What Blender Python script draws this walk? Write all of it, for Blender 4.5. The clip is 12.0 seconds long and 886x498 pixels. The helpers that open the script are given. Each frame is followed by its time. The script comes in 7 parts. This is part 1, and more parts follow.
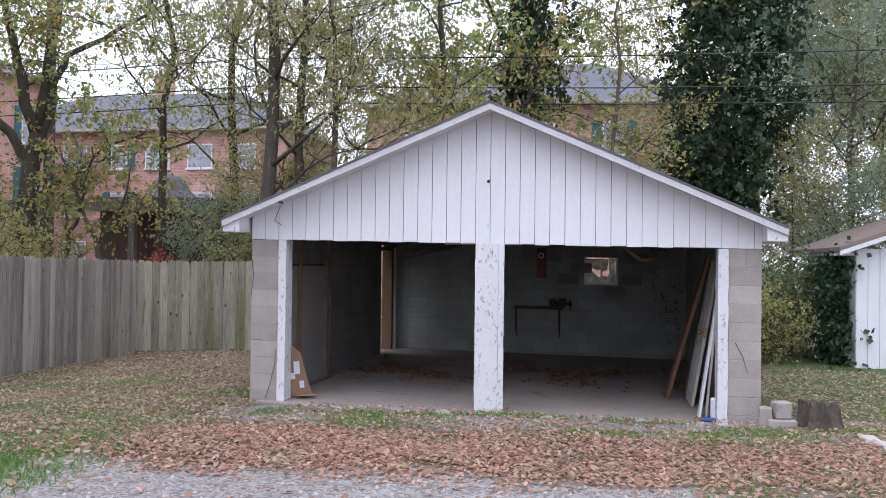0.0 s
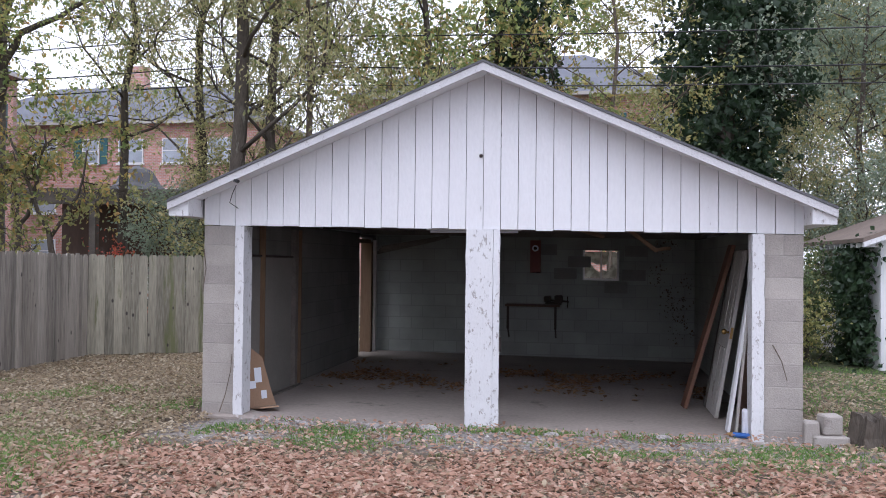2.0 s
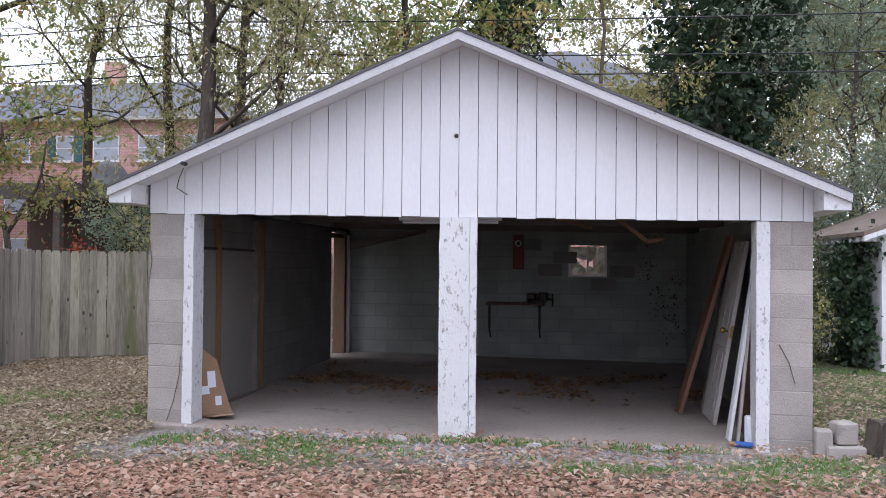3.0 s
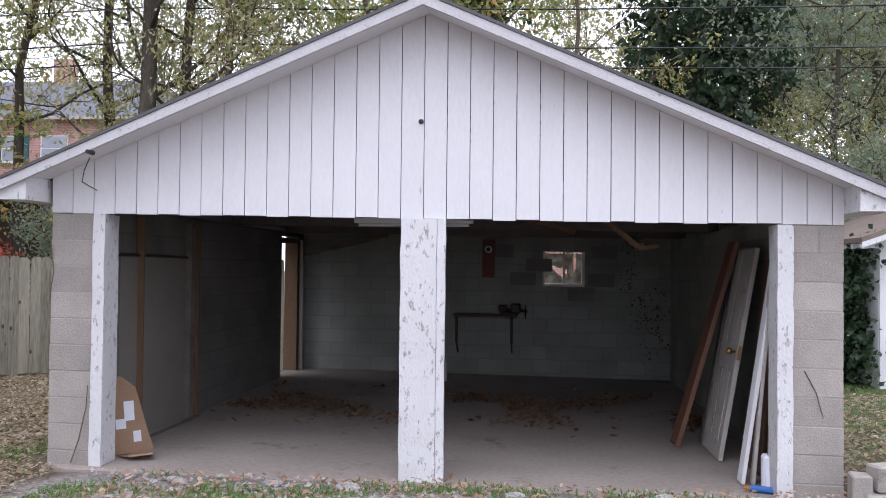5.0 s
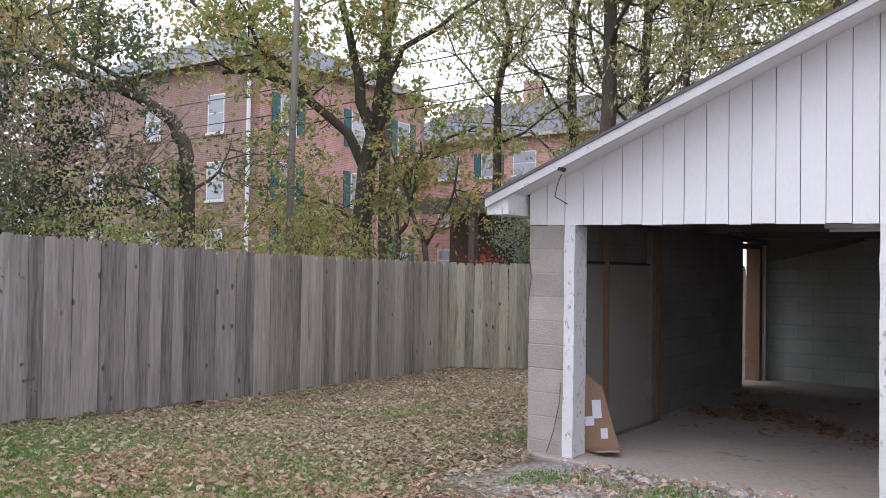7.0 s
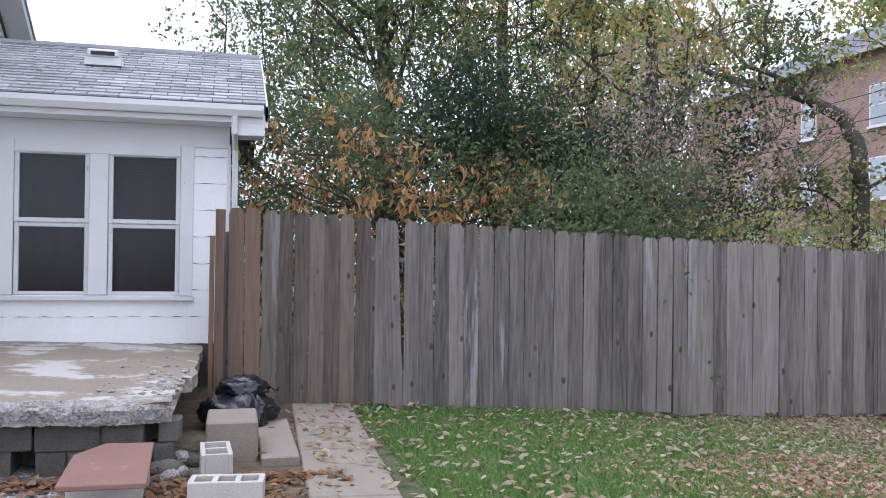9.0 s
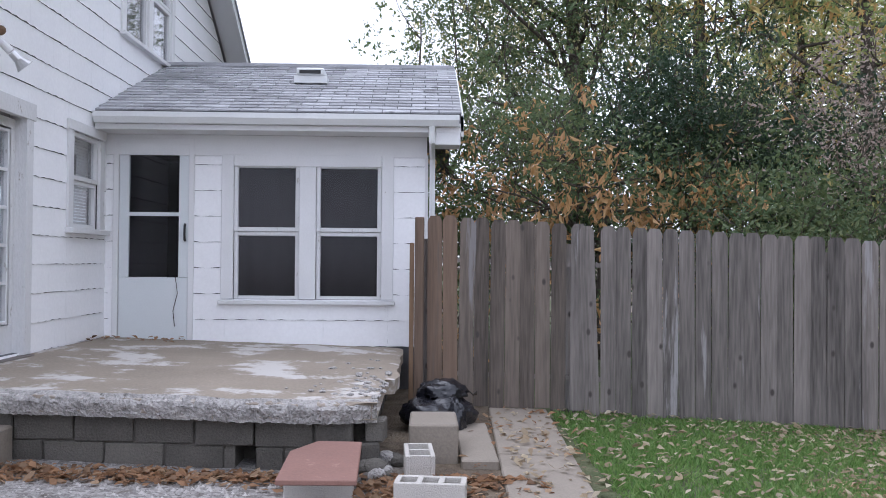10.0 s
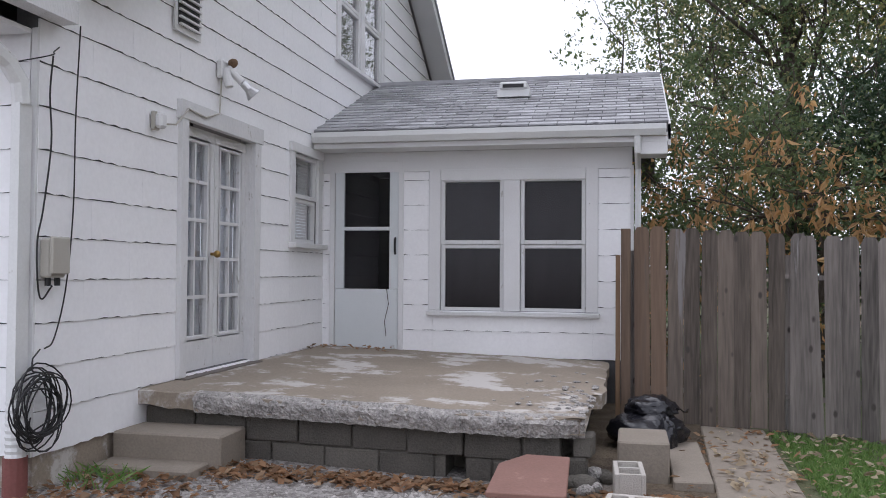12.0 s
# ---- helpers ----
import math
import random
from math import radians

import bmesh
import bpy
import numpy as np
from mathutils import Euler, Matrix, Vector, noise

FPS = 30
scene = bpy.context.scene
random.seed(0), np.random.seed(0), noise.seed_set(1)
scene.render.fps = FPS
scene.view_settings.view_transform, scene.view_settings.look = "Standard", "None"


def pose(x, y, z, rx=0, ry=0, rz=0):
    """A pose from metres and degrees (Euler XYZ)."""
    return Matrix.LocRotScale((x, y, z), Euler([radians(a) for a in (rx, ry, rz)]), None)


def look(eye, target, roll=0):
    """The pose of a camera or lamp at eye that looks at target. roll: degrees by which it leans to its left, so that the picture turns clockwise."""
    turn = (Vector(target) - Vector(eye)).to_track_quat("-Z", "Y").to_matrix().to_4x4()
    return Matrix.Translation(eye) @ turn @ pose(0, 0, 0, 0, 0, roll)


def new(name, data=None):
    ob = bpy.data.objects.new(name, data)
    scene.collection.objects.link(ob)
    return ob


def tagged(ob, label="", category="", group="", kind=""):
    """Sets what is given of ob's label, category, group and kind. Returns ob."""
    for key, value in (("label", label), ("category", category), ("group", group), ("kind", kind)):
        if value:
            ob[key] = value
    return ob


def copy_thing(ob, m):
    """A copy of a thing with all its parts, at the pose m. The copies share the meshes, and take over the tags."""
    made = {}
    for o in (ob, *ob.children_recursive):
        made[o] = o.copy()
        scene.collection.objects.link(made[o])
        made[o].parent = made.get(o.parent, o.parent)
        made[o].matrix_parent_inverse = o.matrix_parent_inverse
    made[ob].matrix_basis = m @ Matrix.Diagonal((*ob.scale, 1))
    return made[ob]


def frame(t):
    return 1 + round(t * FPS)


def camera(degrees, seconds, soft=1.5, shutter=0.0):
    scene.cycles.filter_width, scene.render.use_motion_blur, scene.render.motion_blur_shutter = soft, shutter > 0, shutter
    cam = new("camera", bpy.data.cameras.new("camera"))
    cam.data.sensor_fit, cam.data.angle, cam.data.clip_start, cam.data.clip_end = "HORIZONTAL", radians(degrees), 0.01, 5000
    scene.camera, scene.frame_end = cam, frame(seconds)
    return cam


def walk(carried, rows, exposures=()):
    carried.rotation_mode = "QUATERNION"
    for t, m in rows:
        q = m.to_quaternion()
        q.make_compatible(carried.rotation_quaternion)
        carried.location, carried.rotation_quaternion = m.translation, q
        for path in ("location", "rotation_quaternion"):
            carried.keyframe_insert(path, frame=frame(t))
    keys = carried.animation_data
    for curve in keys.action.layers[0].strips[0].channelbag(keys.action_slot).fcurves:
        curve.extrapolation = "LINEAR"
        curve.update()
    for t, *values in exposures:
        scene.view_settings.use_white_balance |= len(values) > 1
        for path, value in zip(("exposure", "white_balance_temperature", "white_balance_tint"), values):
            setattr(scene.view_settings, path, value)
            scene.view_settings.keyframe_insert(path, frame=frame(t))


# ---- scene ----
cam = camera(53.9, 12.0, soft=0.95)
METRES, EYE, TILT, LEAN, TURN = 4.42, 1.7, 0.0, 0.0, 10.5
ROWS = [
    (0.0, 0.0, 0.0, 0.0, -0.01, 0.84, -0.7),
    (0.5, -0.012, 0.0784, -0.0032, 0.01, 0.85, -0.66),
    (1.0, -0.0063, 0.1588, -0.0105, 0.03, 0.84, -0.65),
    (1.5, 0.005, 0.2454, -0.0144, -0.09, 0.86, -0.62),
    (2.0, -0.0016, 0.3415, -0.0246, -1.06, 0.84, -0.59),
    (2.5, 0.0209, 0.4473, -0.0421, -1.47, 0.83, -0.52),
    (3.0, 0.0312, 0.5326, -0.0436, -2.01, 0.92, -0.52),
    (5.0, 0.0445, 0.8188, -0.0354, -4.39, 1.3, -0.6),
    (5.2, 0.0474, 0.827, -0.035, -4.56, 1.35, -0.58),
    (5.4, 0.0503, 0.834, -0.0346, -3.52, 1.4, -0.565),
    (5.5, 0.0516, 0.836, -0.0345, -1.94, 1.42, -0.56),
    (6.0, 0.0517, 0.8228, -0.0304, 5.55, 1.57, -0.67),
    (6.5, 0.0439, 0.7963, -0.0309, 13.71, 1.5, -0.82),
    (7.0, 0.0416, 0.7819, -0.0292, 24.96, 1.22, -0.83),
    (7.5, 0.0313, 0.771, -0.0284, 35.49, 0.96, -0.85),
    (9.5, 0.0161, 0.7121, -0.0228, 73.38, 0.83, -0.62),
    (10.0, 0.0172, 0.7105, -0.0201, 78.4, 0.89, -0.5),
    (10.5, 0.0164, 0.7098, -0.0168, 82.18, 0.99, -0.45),
    (11.0, 0.016, 0.7057, -0.0144, 86.21, 1.14, -0.41),
    (11.5, 0.0178, 0.7038, -0.0133, 89.87, 1.3, -0.4),
    (12.0, 0.0184, 0.7016, -0.0135, 91.54, 1.41, -0.39),
]
walk(cam, [(t, pose(0, 0, EYE, TILT, LEAN, TURN) @ pose(METRES * x, METRES * y, METRES * z, 90 + pitch, roll, yaw)) for t, x, y, z, yaw, pitch, roll in ROWS],
     [(0.0, 0.55, 5800, 18), (5.0, 0.64, 5920, 18), (6.0, 0.66, 6050, 18), (6.6, 0.54, 6060, 17), (7.5, 0.73, 5980, 17), (9.5, 0.65, 5640, 16), (10.5, 0.44, 5780, 16), (12.0, 0.21, 6050, 16)])

# ---------- light ----------
world = bpy.data.worlds.new("overcast_sky")
scene.world = world
world.use_nodes = True
wn, wl = world.node_tree.nodes, world.node_tree.links
sky = wn.new("ShaderNodeTexSky")
sky.sky_type, sky.sun_disc = "NISHITA", False
sky.sun_elevation, sky.sun_rotation = radians(48), radians(200)
sky.air_density, sky.dust_density = 1.0, 4.0
hue = wn.new("ShaderNodeHueSaturation")
hue.inputs["Saturation"].default_value = 0.12
mixw = wn.new("ShaderNodeMix")
mixw.data_type = "RGBA"
mixw.inputs[0].default_value = 0.72
mixw.inputs[7].default_value = (13.0, 13.2, 13.8, 1)
wl.new(sky.outputs[0], hue.inputs["Color"])
wl.new(hue.outputs[0], mixw.inputs[6])
wl.new(mixw.outputs[2], wn["Background"].inputs["Color"])
wn["Background"].inputs["Strength"].default_value = 0.105
sun_data = bpy.data.lights.new("sun", "SUN")
sun_data.energy, sun_data.angle, sun_data.color = 0.75, radians(45), (1.0, 0.97, 0.93)
sun = new("sun", sun_data)
sun.matrix_world = look((0, 0, 30), (4, 9, 0))

# ---------- materials ----------
MATS = {}


def mat(name, color, rough=0.8, metal=0.0, var=0.25, scale=3.0, fine=60.0, bump=0.3, rand=0.0, stain=None, stain_at=0.6, stain_scale=1.2, stretch=(1, 1, 1), coords="Object", island=0.0, spec=0.5, dist=0.01, trans=0.0, knots=None):
    """Two scales of noise over a base colour; stain: a second colour in patches; rand / island: brightness change per object / per piece."""
    m = bpy.data.materials.new(name)
    m.use_nodes = True
    n, l = m.node_tree.nodes, m.node_tree.links
    b = n["Principled BSDF"]
    b.inputs["Roughness"].default_value, b.inputs["Metallic"].default_value = rough, metal
    b.inputs["Specular IOR Level"].default_value = spec
    tc = n.new("ShaderNodeTexCoord")
    mp = n.new("ShaderNodeMapping")
    mp.inputs["Scale"].default_value = stretch
    if coords == "World":
        geo = n.new("ShaderNodeNewGeometry")
        l.new(geo.outputs["Position"], mp.inputs["Vector"])
    else:
        l.new(tc.outputs["Object"], mp.inputs["Vector"])
    n1, n2 = n.new("ShaderNodeTexNoise"), n.new("ShaderNodeTexNoise")
    n1.inputs["Scale"].default_value, n1.inputs["Detail"].default_value = scale, 5
    n2.inputs["Scale"].default_value, n2.inputs["Detail"].default_value = fine, 3
    for q in (n1, n2):
        l.new(mp.outputs[0], q.inputs["Vector"])
    add = n.new("ShaderNodeMath")
    add.operation = "ADD"
    l.new(n1.outputs["Fac"], add.inputs[0])
    l.new(n2.outputs["Fac"], add.inputs[1])
    last = add.outputs[0]
    for amount, src in ((rand, "rand"), (island, "island")):
        if amount:
            if src == "rand":
                oi = n.new("ShaderNodeObjectInfo")
                out = oi.outputs["Random"]
            else:
                oi = n.new("ShaderNodeNewGeometry")
                out = oi.outputs["Random Per Island"]
            ma = n.new("ShaderNodeMath")
            ma.operation = "MULTIPLY_ADD"
            ma.inputs[1].default_value = amount
            l.new(out, ma.inputs[0])
            l.new(last, ma.inputs[2])
            sb = n.new("ShaderNodeMath")
            sb.operation = "SUBTRACT"
            sb.inputs[1].default_value = amount / 2
            l.new(ma.outputs[0], sb.inputs[0])
            last = sb.outputs[0]
    mr = n.new("ShaderNodeMapRange")
    mr.inputs["From Min"].default_value, mr.inputs["From Max"].default_value = 0.5, 1.5
    mr.inputs["To Min"].default_value, mr.inputs["To Max"].default_value = 1 - var, 1 + var
    mr.clamp = False
    l.new(last, mr.inputs["Value"])
    vm = n.new("ShaderNodeVectorMath")
    vm.operation = "SCALE"
    vm.inputs[0].default_value = color
    l.new(mr.outputs[0], vm.inputs["Scale"])
    col = vm.outputs[0]
    if stain:
        n3 = n.new("ShaderNodeTexNoise")
        n3.inputs["Scale"].default_value, n3.inputs["Detail"].default_value = stain_scale, 8
        n3.inputs["Roughness"].default_value = 0.7
        l.new(mp.outputs[0], n3.inputs["Vector"])
        r = n.new("ShaderNodeMapRange")
        r.inputs["From Min"].default_value, r.inputs["From Max"].default_value = stain_at, stain_at + 0.06
        l.new(n3.outputs["Fac"], r.inputs["Value"])
        mx = n.new("ShaderNodeMix")
        mx.data_type = "RGBA"
        l.new(r.outputs[0], mx.inputs[0])
        l.new(col, mx.inputs[6])
        mx.inputs[7].default_value = (*stain, 1)
        col = mx.outputs[2]
    if knots:
        vk, vp = n.new("ShaderNodeTexVoronoi"), n.new("ShaderNodeMapping")
        vp.inputs["Scale"].default_value = (1, 1, 0.55)
        l.new(tc.outputs["Object"] if coords != "World" else geo.outputs["Position"], vp.inputs["Vector"])
        l.new(vp.outputs[0], vk.inputs["Vector"])
        vk.inputs["Scale"].default_value = 5.5
        kr, km = n.new("ShaderNodeMapRange"), n.new("ShaderNodeMix")
        kr.inputs["From Min"].default_value, kr.inputs["From Max"].default_value = 0.13, 0.07
        l.new(vk.outputs["Distance"], kr.inputs["Value"])
        km.data_type = "RGBA"
        l.new(kr.outputs[0], km.inputs[0])
        l.new(col, km.inputs[6])
        km.inputs[7].default_value = (*knots, 1)
        col = km.outputs[2]
    l.new(col, b.inputs["Base Color"])
    if bump:
        bp = n.new("ShaderNodeBump")
        bp.inputs["Strength"].default_value, bp.inputs["Distance"].default_value = bump, dist
        l.new(add.outputs[0], bp.inputs["Height"])
        l.new(bp.outputs[0], b.inputs["Normal"])
    if trans:
        b.inputs["Transmission Weight"].default_value = trans
    MATS[name] = m
    return m


def leaf_mat(name, colors, rough=0.55, dull=0.18):
    """Leaf colours dealt out piece by piece, with some light through the leaf."""
    m = bpy.data.materials.new(name)
    m.use_nodes = True
    n, l = m.node_tree.nodes, m.node_tree.links
    b = n["Principled BSDF"]
    geo = n.new("ShaderNodeNewGeometry")
    ramp = n.new("ShaderNodeValToRGB")
    ramp.color_ramp.interpolation = "LINEAR"
    k = len(colors)
    while len(ramp.color_ramp.elements) < k:
        ramp.color_ramp.elements.new(0.5)
    for i, c in enumerate(colors):
        e = ramp.color_ramp.elements[i]
        c = [v * (1.13 if dull else 1.0) for v in c]
        grey = dull * sum(c) / 3
        e.position, e.color = i / (k - 1), (c[0] * (1 - 0.75 * dull) + grey, c[1] * (1 - 1.1 * dull) + grey, c[2] * (1 - dull) + grey * 1.1, 1)
    l.new(geo.outputs["Random Per Island"], ramp.inputs[0])
    l.new(ramp.outputs[0], b.inputs["Base Color"])
    b.inputs["Roughness"].default_value = rough
    tr = n.new("ShaderNodeBsdfTranslucent")
    l.new(ramp.outputs[0], tr.inputs["Color"])
    mix = n.new("ShaderNodeMixShader")
    mix.inputs[0].default_value = 0.45
    l.new(b.outputs[0], mix.inputs[1])
    l.new(tr.outputs[0], mix.inputs[2])
    l.new(mix.outputs[0], n["Material Output"].inputs["Surface"])
    MATS[name] = m
    return m


def brick_mat(name, c1, c2, mortar, bw, bh, gap, axis="XZ", rough=0.85, bump=0.5, offset=0.5):
    m = bpy.data.materials.new(name)
    m.use_nodes = True
    n, l = m.node_tree.nodes, m.node_tree.links
    b = n["Principled BSDF"]
    b.inputs["Roughness"].default_value = rough
    geo = n.new("ShaderNodeNewGeometry")
    sep, com = n.new("ShaderNodeSeparateXYZ"), n.new("ShaderNodeCombineXYZ")
    ad = n.new("ShaderNodeMath")
    l.new(geo.outputs["Position"], sep.inputs[0])
    l.new(sep.outputs["X"], ad.inputs[0])
    l.new(sep.outputs["Y"], ad.inputs[1])
    l.new(ad.outputs[0], com.inputs["X"])
    l.new(sep.outputs["Z" if axis == "XZ" else "Y"], com.inputs["Y"])
    t = n.new("ShaderNodeTexBrick")
    t.offset = offset
    t.inputs["Scale"].default_value = 1
    t.inputs["Brick Width"].default_value, t.inputs["Row Height"].default_value = bw, bh
    t.inputs["Mortar Size"].default_value, t.inputs["Mortar Smooth"].default_value = gap, 0.2
    t.inputs["Color1"].default_value, t.inputs["Color2"].default_value = (*c1, 1), (*c2, 1)
    t.inputs["Mortar"].default_value = (*mortar, 1)
    l.new(com.outputs[0], t.inputs["Vector"])
    nz = n.new("ShaderNodeTexNoise")
    nz.inputs["Scale"].default_value, nz.inputs["Detail"].default_value = 1.7, 8
    l.new(geo.outputs["Position"], nz.inputs["Vector"])
    mr = n.new("ShaderNodeMapRange")
    mr.inputs["To Min"].default_value, mr.inputs["To Max"].default_value = 0.6, 1.4
    l.new(nz.outputs["Fac"], mr.inputs["Value"])
    vm = n.new("ShaderNodeVectorMath")
    vm.operation = "SCALE"
    l.new(t.outputs["Color"], vm.inputs[0])
    l.new(mr.outputs[0], vm.inputs["Scale"])
    l.new(vm.outputs[0], b.inputs["Base Color"])
    bp = n.new("ShaderNodeBump")
    bp.invert = True
    bp.inputs["Strength"].default_value, bp.inputs["Distance"].default_value = bump, 0.01
    l.new(t.outputs["Fac"], bp.inputs["Height"])
    l.new(bp.outputs[0], b.inputs["Normal"])
    MATS[name] = m
    return m


paint = mat("flaking_white_paint", (0.70, 0.70, 0.715), 0.6, var=0.06, scale=2, fine=40, bump=0.25, stain=(0.30, 0.28, 0.26), stain_at=0.66, stain_scale=5, stretch=(1, 1, 0.35), coords="World")
paint_worn = mat("badly_flaking_white_paint", (0.66, 0.66, 0.67), 0.65, var=0.08, scale=3, fine=60, bump=0.5, stain=(0.34, 0.325, 0.31), stain_at=0.565, stain_scale=26, stretch=(1, 1, 0.5), coords="World")
house_flake = mat("cracked_white_house_paint", (0.68, 0.68, 0.68), 0.6, var=0.08, scale=3, fine=60, bump=0.5, stain=(0.36, 0.335, 0.30), stain_at=0.62, stain_scale=14, stretch=(1, 1, 0.4), coords="World")
rake_paint = mat("dirty_white_rake_paint", (0.52, 0.51, 0.52), 0.65, var=0.15, scale=3, fine=60, bump=0.5, stain=(0.28, 0.265, 0.25), stain_at=0.60, stain_scale=14, coords="World")
siding_m = mat("white_shingle_siding", (0.86, 0.86, 0.865), 0.55, var=0.06, scale=1.2, fine=30, bump=0.15, rand=0.12, stain=(0.55, 0.54, 0.51), stain_at=0.71, stain_scale=2.5, coords="World")
# Dark colour for shingle undersides: the shadow line below each course, painted in.
butt_shadow = mat("shaded_shingle_butt", (0.16, 0.155, 0.15), 0.9, var=0.3, coords="World")
siding_back = mat("grey_siding_underlay", (0.12, 0.12, 0.125), 0.9)
trim_m = mat("white_trim_paint", (0.72, 0.72, 0.72), 0.5, var=0.06, bump=0.15, stain=(0.34, 0.31, 0.28), stain_at=0.67, stain_scale=12, coords="World")
gutter_m = mat("white_enamel_metal", (0.70, 0.71, 0.70), 0.35, var=0.08, bump=0.05, stain=(0.45, 0.44, 0.40), stain_at=0.66, stain_scale=6, coords="World")
block_m = mat("weathered_concrete_block", (0.36, 0.33, 0.30), 0.92, var=0.22, scale=4, fine=90, bump=0.6, rand=0.5, coords="World", stain=(0.24, 0.21, 0.19), stain_at=0.64, stain_scale=3)
# Base colour lowered because ambient light left the patio blocks too bright.
block_grey = mat("dark_grey_block", (0.10, 0.091, 0.078), 0.92, var=0.45, scale=3, fine=80, bump=0.9, rand=0.5, coords="World", stain=(0.28, 0.27, 0.25), stain_at=0.66, stain_scale=5)
mortar_m = mat("old_mortar", (0.33, 0.305, 0.28), 0.95, var=0.2, coords="World")
bare_patch = mat("bare_block_patch", (0.22, 0.215, 0.20), 0.92, var=0.25, coords="World")
inside_block = brick_mat("painted_block_inside", (0.32, 0.335, 0.305), (0.28, 0.295, 0.265), (0.25, 0.26, 0.24), 0.41, 0.203, 0.008, bump=0.25)
# Darkened copy of the inside block: the west wall's shade is in its colour.
dim_block_inside = brick_mat("shaded_side_block", (0.17, 0.165, 0.15), (0.14, 0.137, 0.125), (0.12, 0.117, 0.11), 0.41, 0.203, 0.008, bump=0.3)
concrete = mat("worn_concrete", (0.275, 0.23, 0.18), 0.9, var=0.25, scale=1.5, fine=45, bump=0.35, coords="World", stain=(0.52, 0.49, 0.46), stain_at=0.52, stain_scale=1.3)
spall = mat("spalled_concrete_edge", (0.38, 0.36, 0.34), 0.95, var=0.6, scale=14, fine=55, bump=1.0, coords="World", dist=0.03, stain=(0.16, 0.15, 0.14), stain_at=0.58, stain_scale=16)
slab_in = mat("dusty_garage_floor", (0.30, 0.26, 0.23), 0.85, var=0.25, scale=1.2, fine=25, bump=0.25, coords="World", stain=(0.17, 0.15, 0.13), stain_at=0.60, stain_scale=1.6)
step_m = mat("cast_concrete_step", (0.245, 0.21, 0.17), 0.9, var=0.2, scale=3, fine=60, bump=0.3, coords="World", stain=(0.21, 0.18, 0.15), stain_at=0.6, stain_scale=3)
fence_m = mat("weathered_fence_board", (0.205, 0.182, 0.166), 0.85, var=0.65, scale=6, fine=45, bump=0.8, rand=0.5, stretch=(1, 1, 0.07), stain=(0.30, 0.285, 0.28), stain_at=0.59, stain_scale=5, coords="World", knots=(0.06, 0.05, 0.045))
fence_mid = mat("dark_weathered_fence_board", (0.165, 0.146, 0.132), 0.85, var=0.65, scale=6, fine=45, bump=0.8, rand=0.5, stretch=(1, 1, 0.07), stain=(0.30, 0.285, 0.28), stain_at=0.59, stain_scale=5, coords="World", knots=(0.06, 0.05, 0.045))
fence_tan = mat("pale_weathered_fence_board", (0.27, 0.24, 0.205), 0.88, var=0.6, scale=7, fine=55, bump=0.8, rand=0.5, stretch=(1, 1, 0.06), stain=(0.15, 0.135, 0.11), stain_at=0.60, stain_scale=5, coords="World", knots=(0.06, 0.05, 0.045))
fence_gate = mat("brown_grey_gate_board", (0.125, 0.102, 0.084), 0.85, var=0.65, scale=6, fine=45, bump=0.8, rand=0.6, stretch=(1, 1, 0.07), stain=(0.22, 0.205, 0.20), stain_at=0.6, stain_scale=5, coords="World", knots=(0.06, 0.05, 0.045))
fence_brown = mat("brown_fence_board", (0.17, 0.115, 0.08), 0.8, var=0.4, scale=6, fine=40, bump=0.4, rand=0.4, stretch=(1, 1, 0.06), coords="World", stain=(0.13, 0.10, 0.08), stain_at=0.58, stain_scale=3)
fence_green = mat("mossy_fence_board", (0.25, 0.23, 0.175), 0.9, var=0.55, scale=6, fine=50, bump=0.4, rand=0.6, stretch=(1, 1, 0.1), coords="World", stain=(0.14, 0.145, 0.07), stain_at=0.56, stain_scale=2, knots=(0.06, 0.05, 0.045))
roof_m = mat("grey_asphalt_shingle", (0.37, 0.37, 0.385), 0.95, var=0.3, scale=3, fine=120, bump=0.6, rand=0.8, coords="World", stain=(0.21, 0.21, 0.215), stain_at=0.60, stain_scale=1.5)
roof_dark = mat("dark_asphalt_roofing", (0.10, 0.10, 0.105), 0.95, var=0.3, fine=90, coords="World")
roof_slate = mat("blue_grey_roofing", (0.13, 0.137, 0.16), 0.9, var=0.2, scale=1, fine=12, coords="World")
roof_brown = mat("brown_asphalt_roofing", (0.19, 0.15, 0.125), 0.95, var=0.3, fine=60, coords="World")
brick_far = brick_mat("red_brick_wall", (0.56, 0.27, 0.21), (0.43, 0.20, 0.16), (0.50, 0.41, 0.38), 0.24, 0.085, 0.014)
# Darker copy of the brick, with the shade of one face in its colour.
brick_shaded = brick_mat("shaded_brick_wall", (0.35, 0.20, 0.16), (0.26, 0.155, 0.125), (0.33, 0.28, 0.255), 0.24, 0.085, 0.014)
teal = mat("teal_shutter_paint", (0.035, 0.12, 0.13), 0.6, var=0.15)
bark = mat("dark_grey_bark", (0.085, 0.07, 0.055), 0.95, var=0.5, scale=6, fine=40, bump=1.0, stretch=(1, 1, 0.25), dist=0.03, stain=(0.16, 0.15, 0.12), stain_at=0.6, stain_scale=5)
bark_brown = mat("brown_twig_bark", (0.13, 0.10, 0.075), 0.9, var=0.4, scale=6, fine=40, bump=0.5)
wood_dark = mat("dark_stained_wood", (0.085, 0.045, 0.028), 0.6, var=0.35, scale=5, fine=50, stretch=(1, 1, 0.1), bump=0.2)
wood_reddish = mat("red_brown_varnished_wood", (0.16, 0.075, 0.045), 0.6, var=0.3, scale=5, fine=50, stretch=(1, 1, 0.1), bump=0.2)
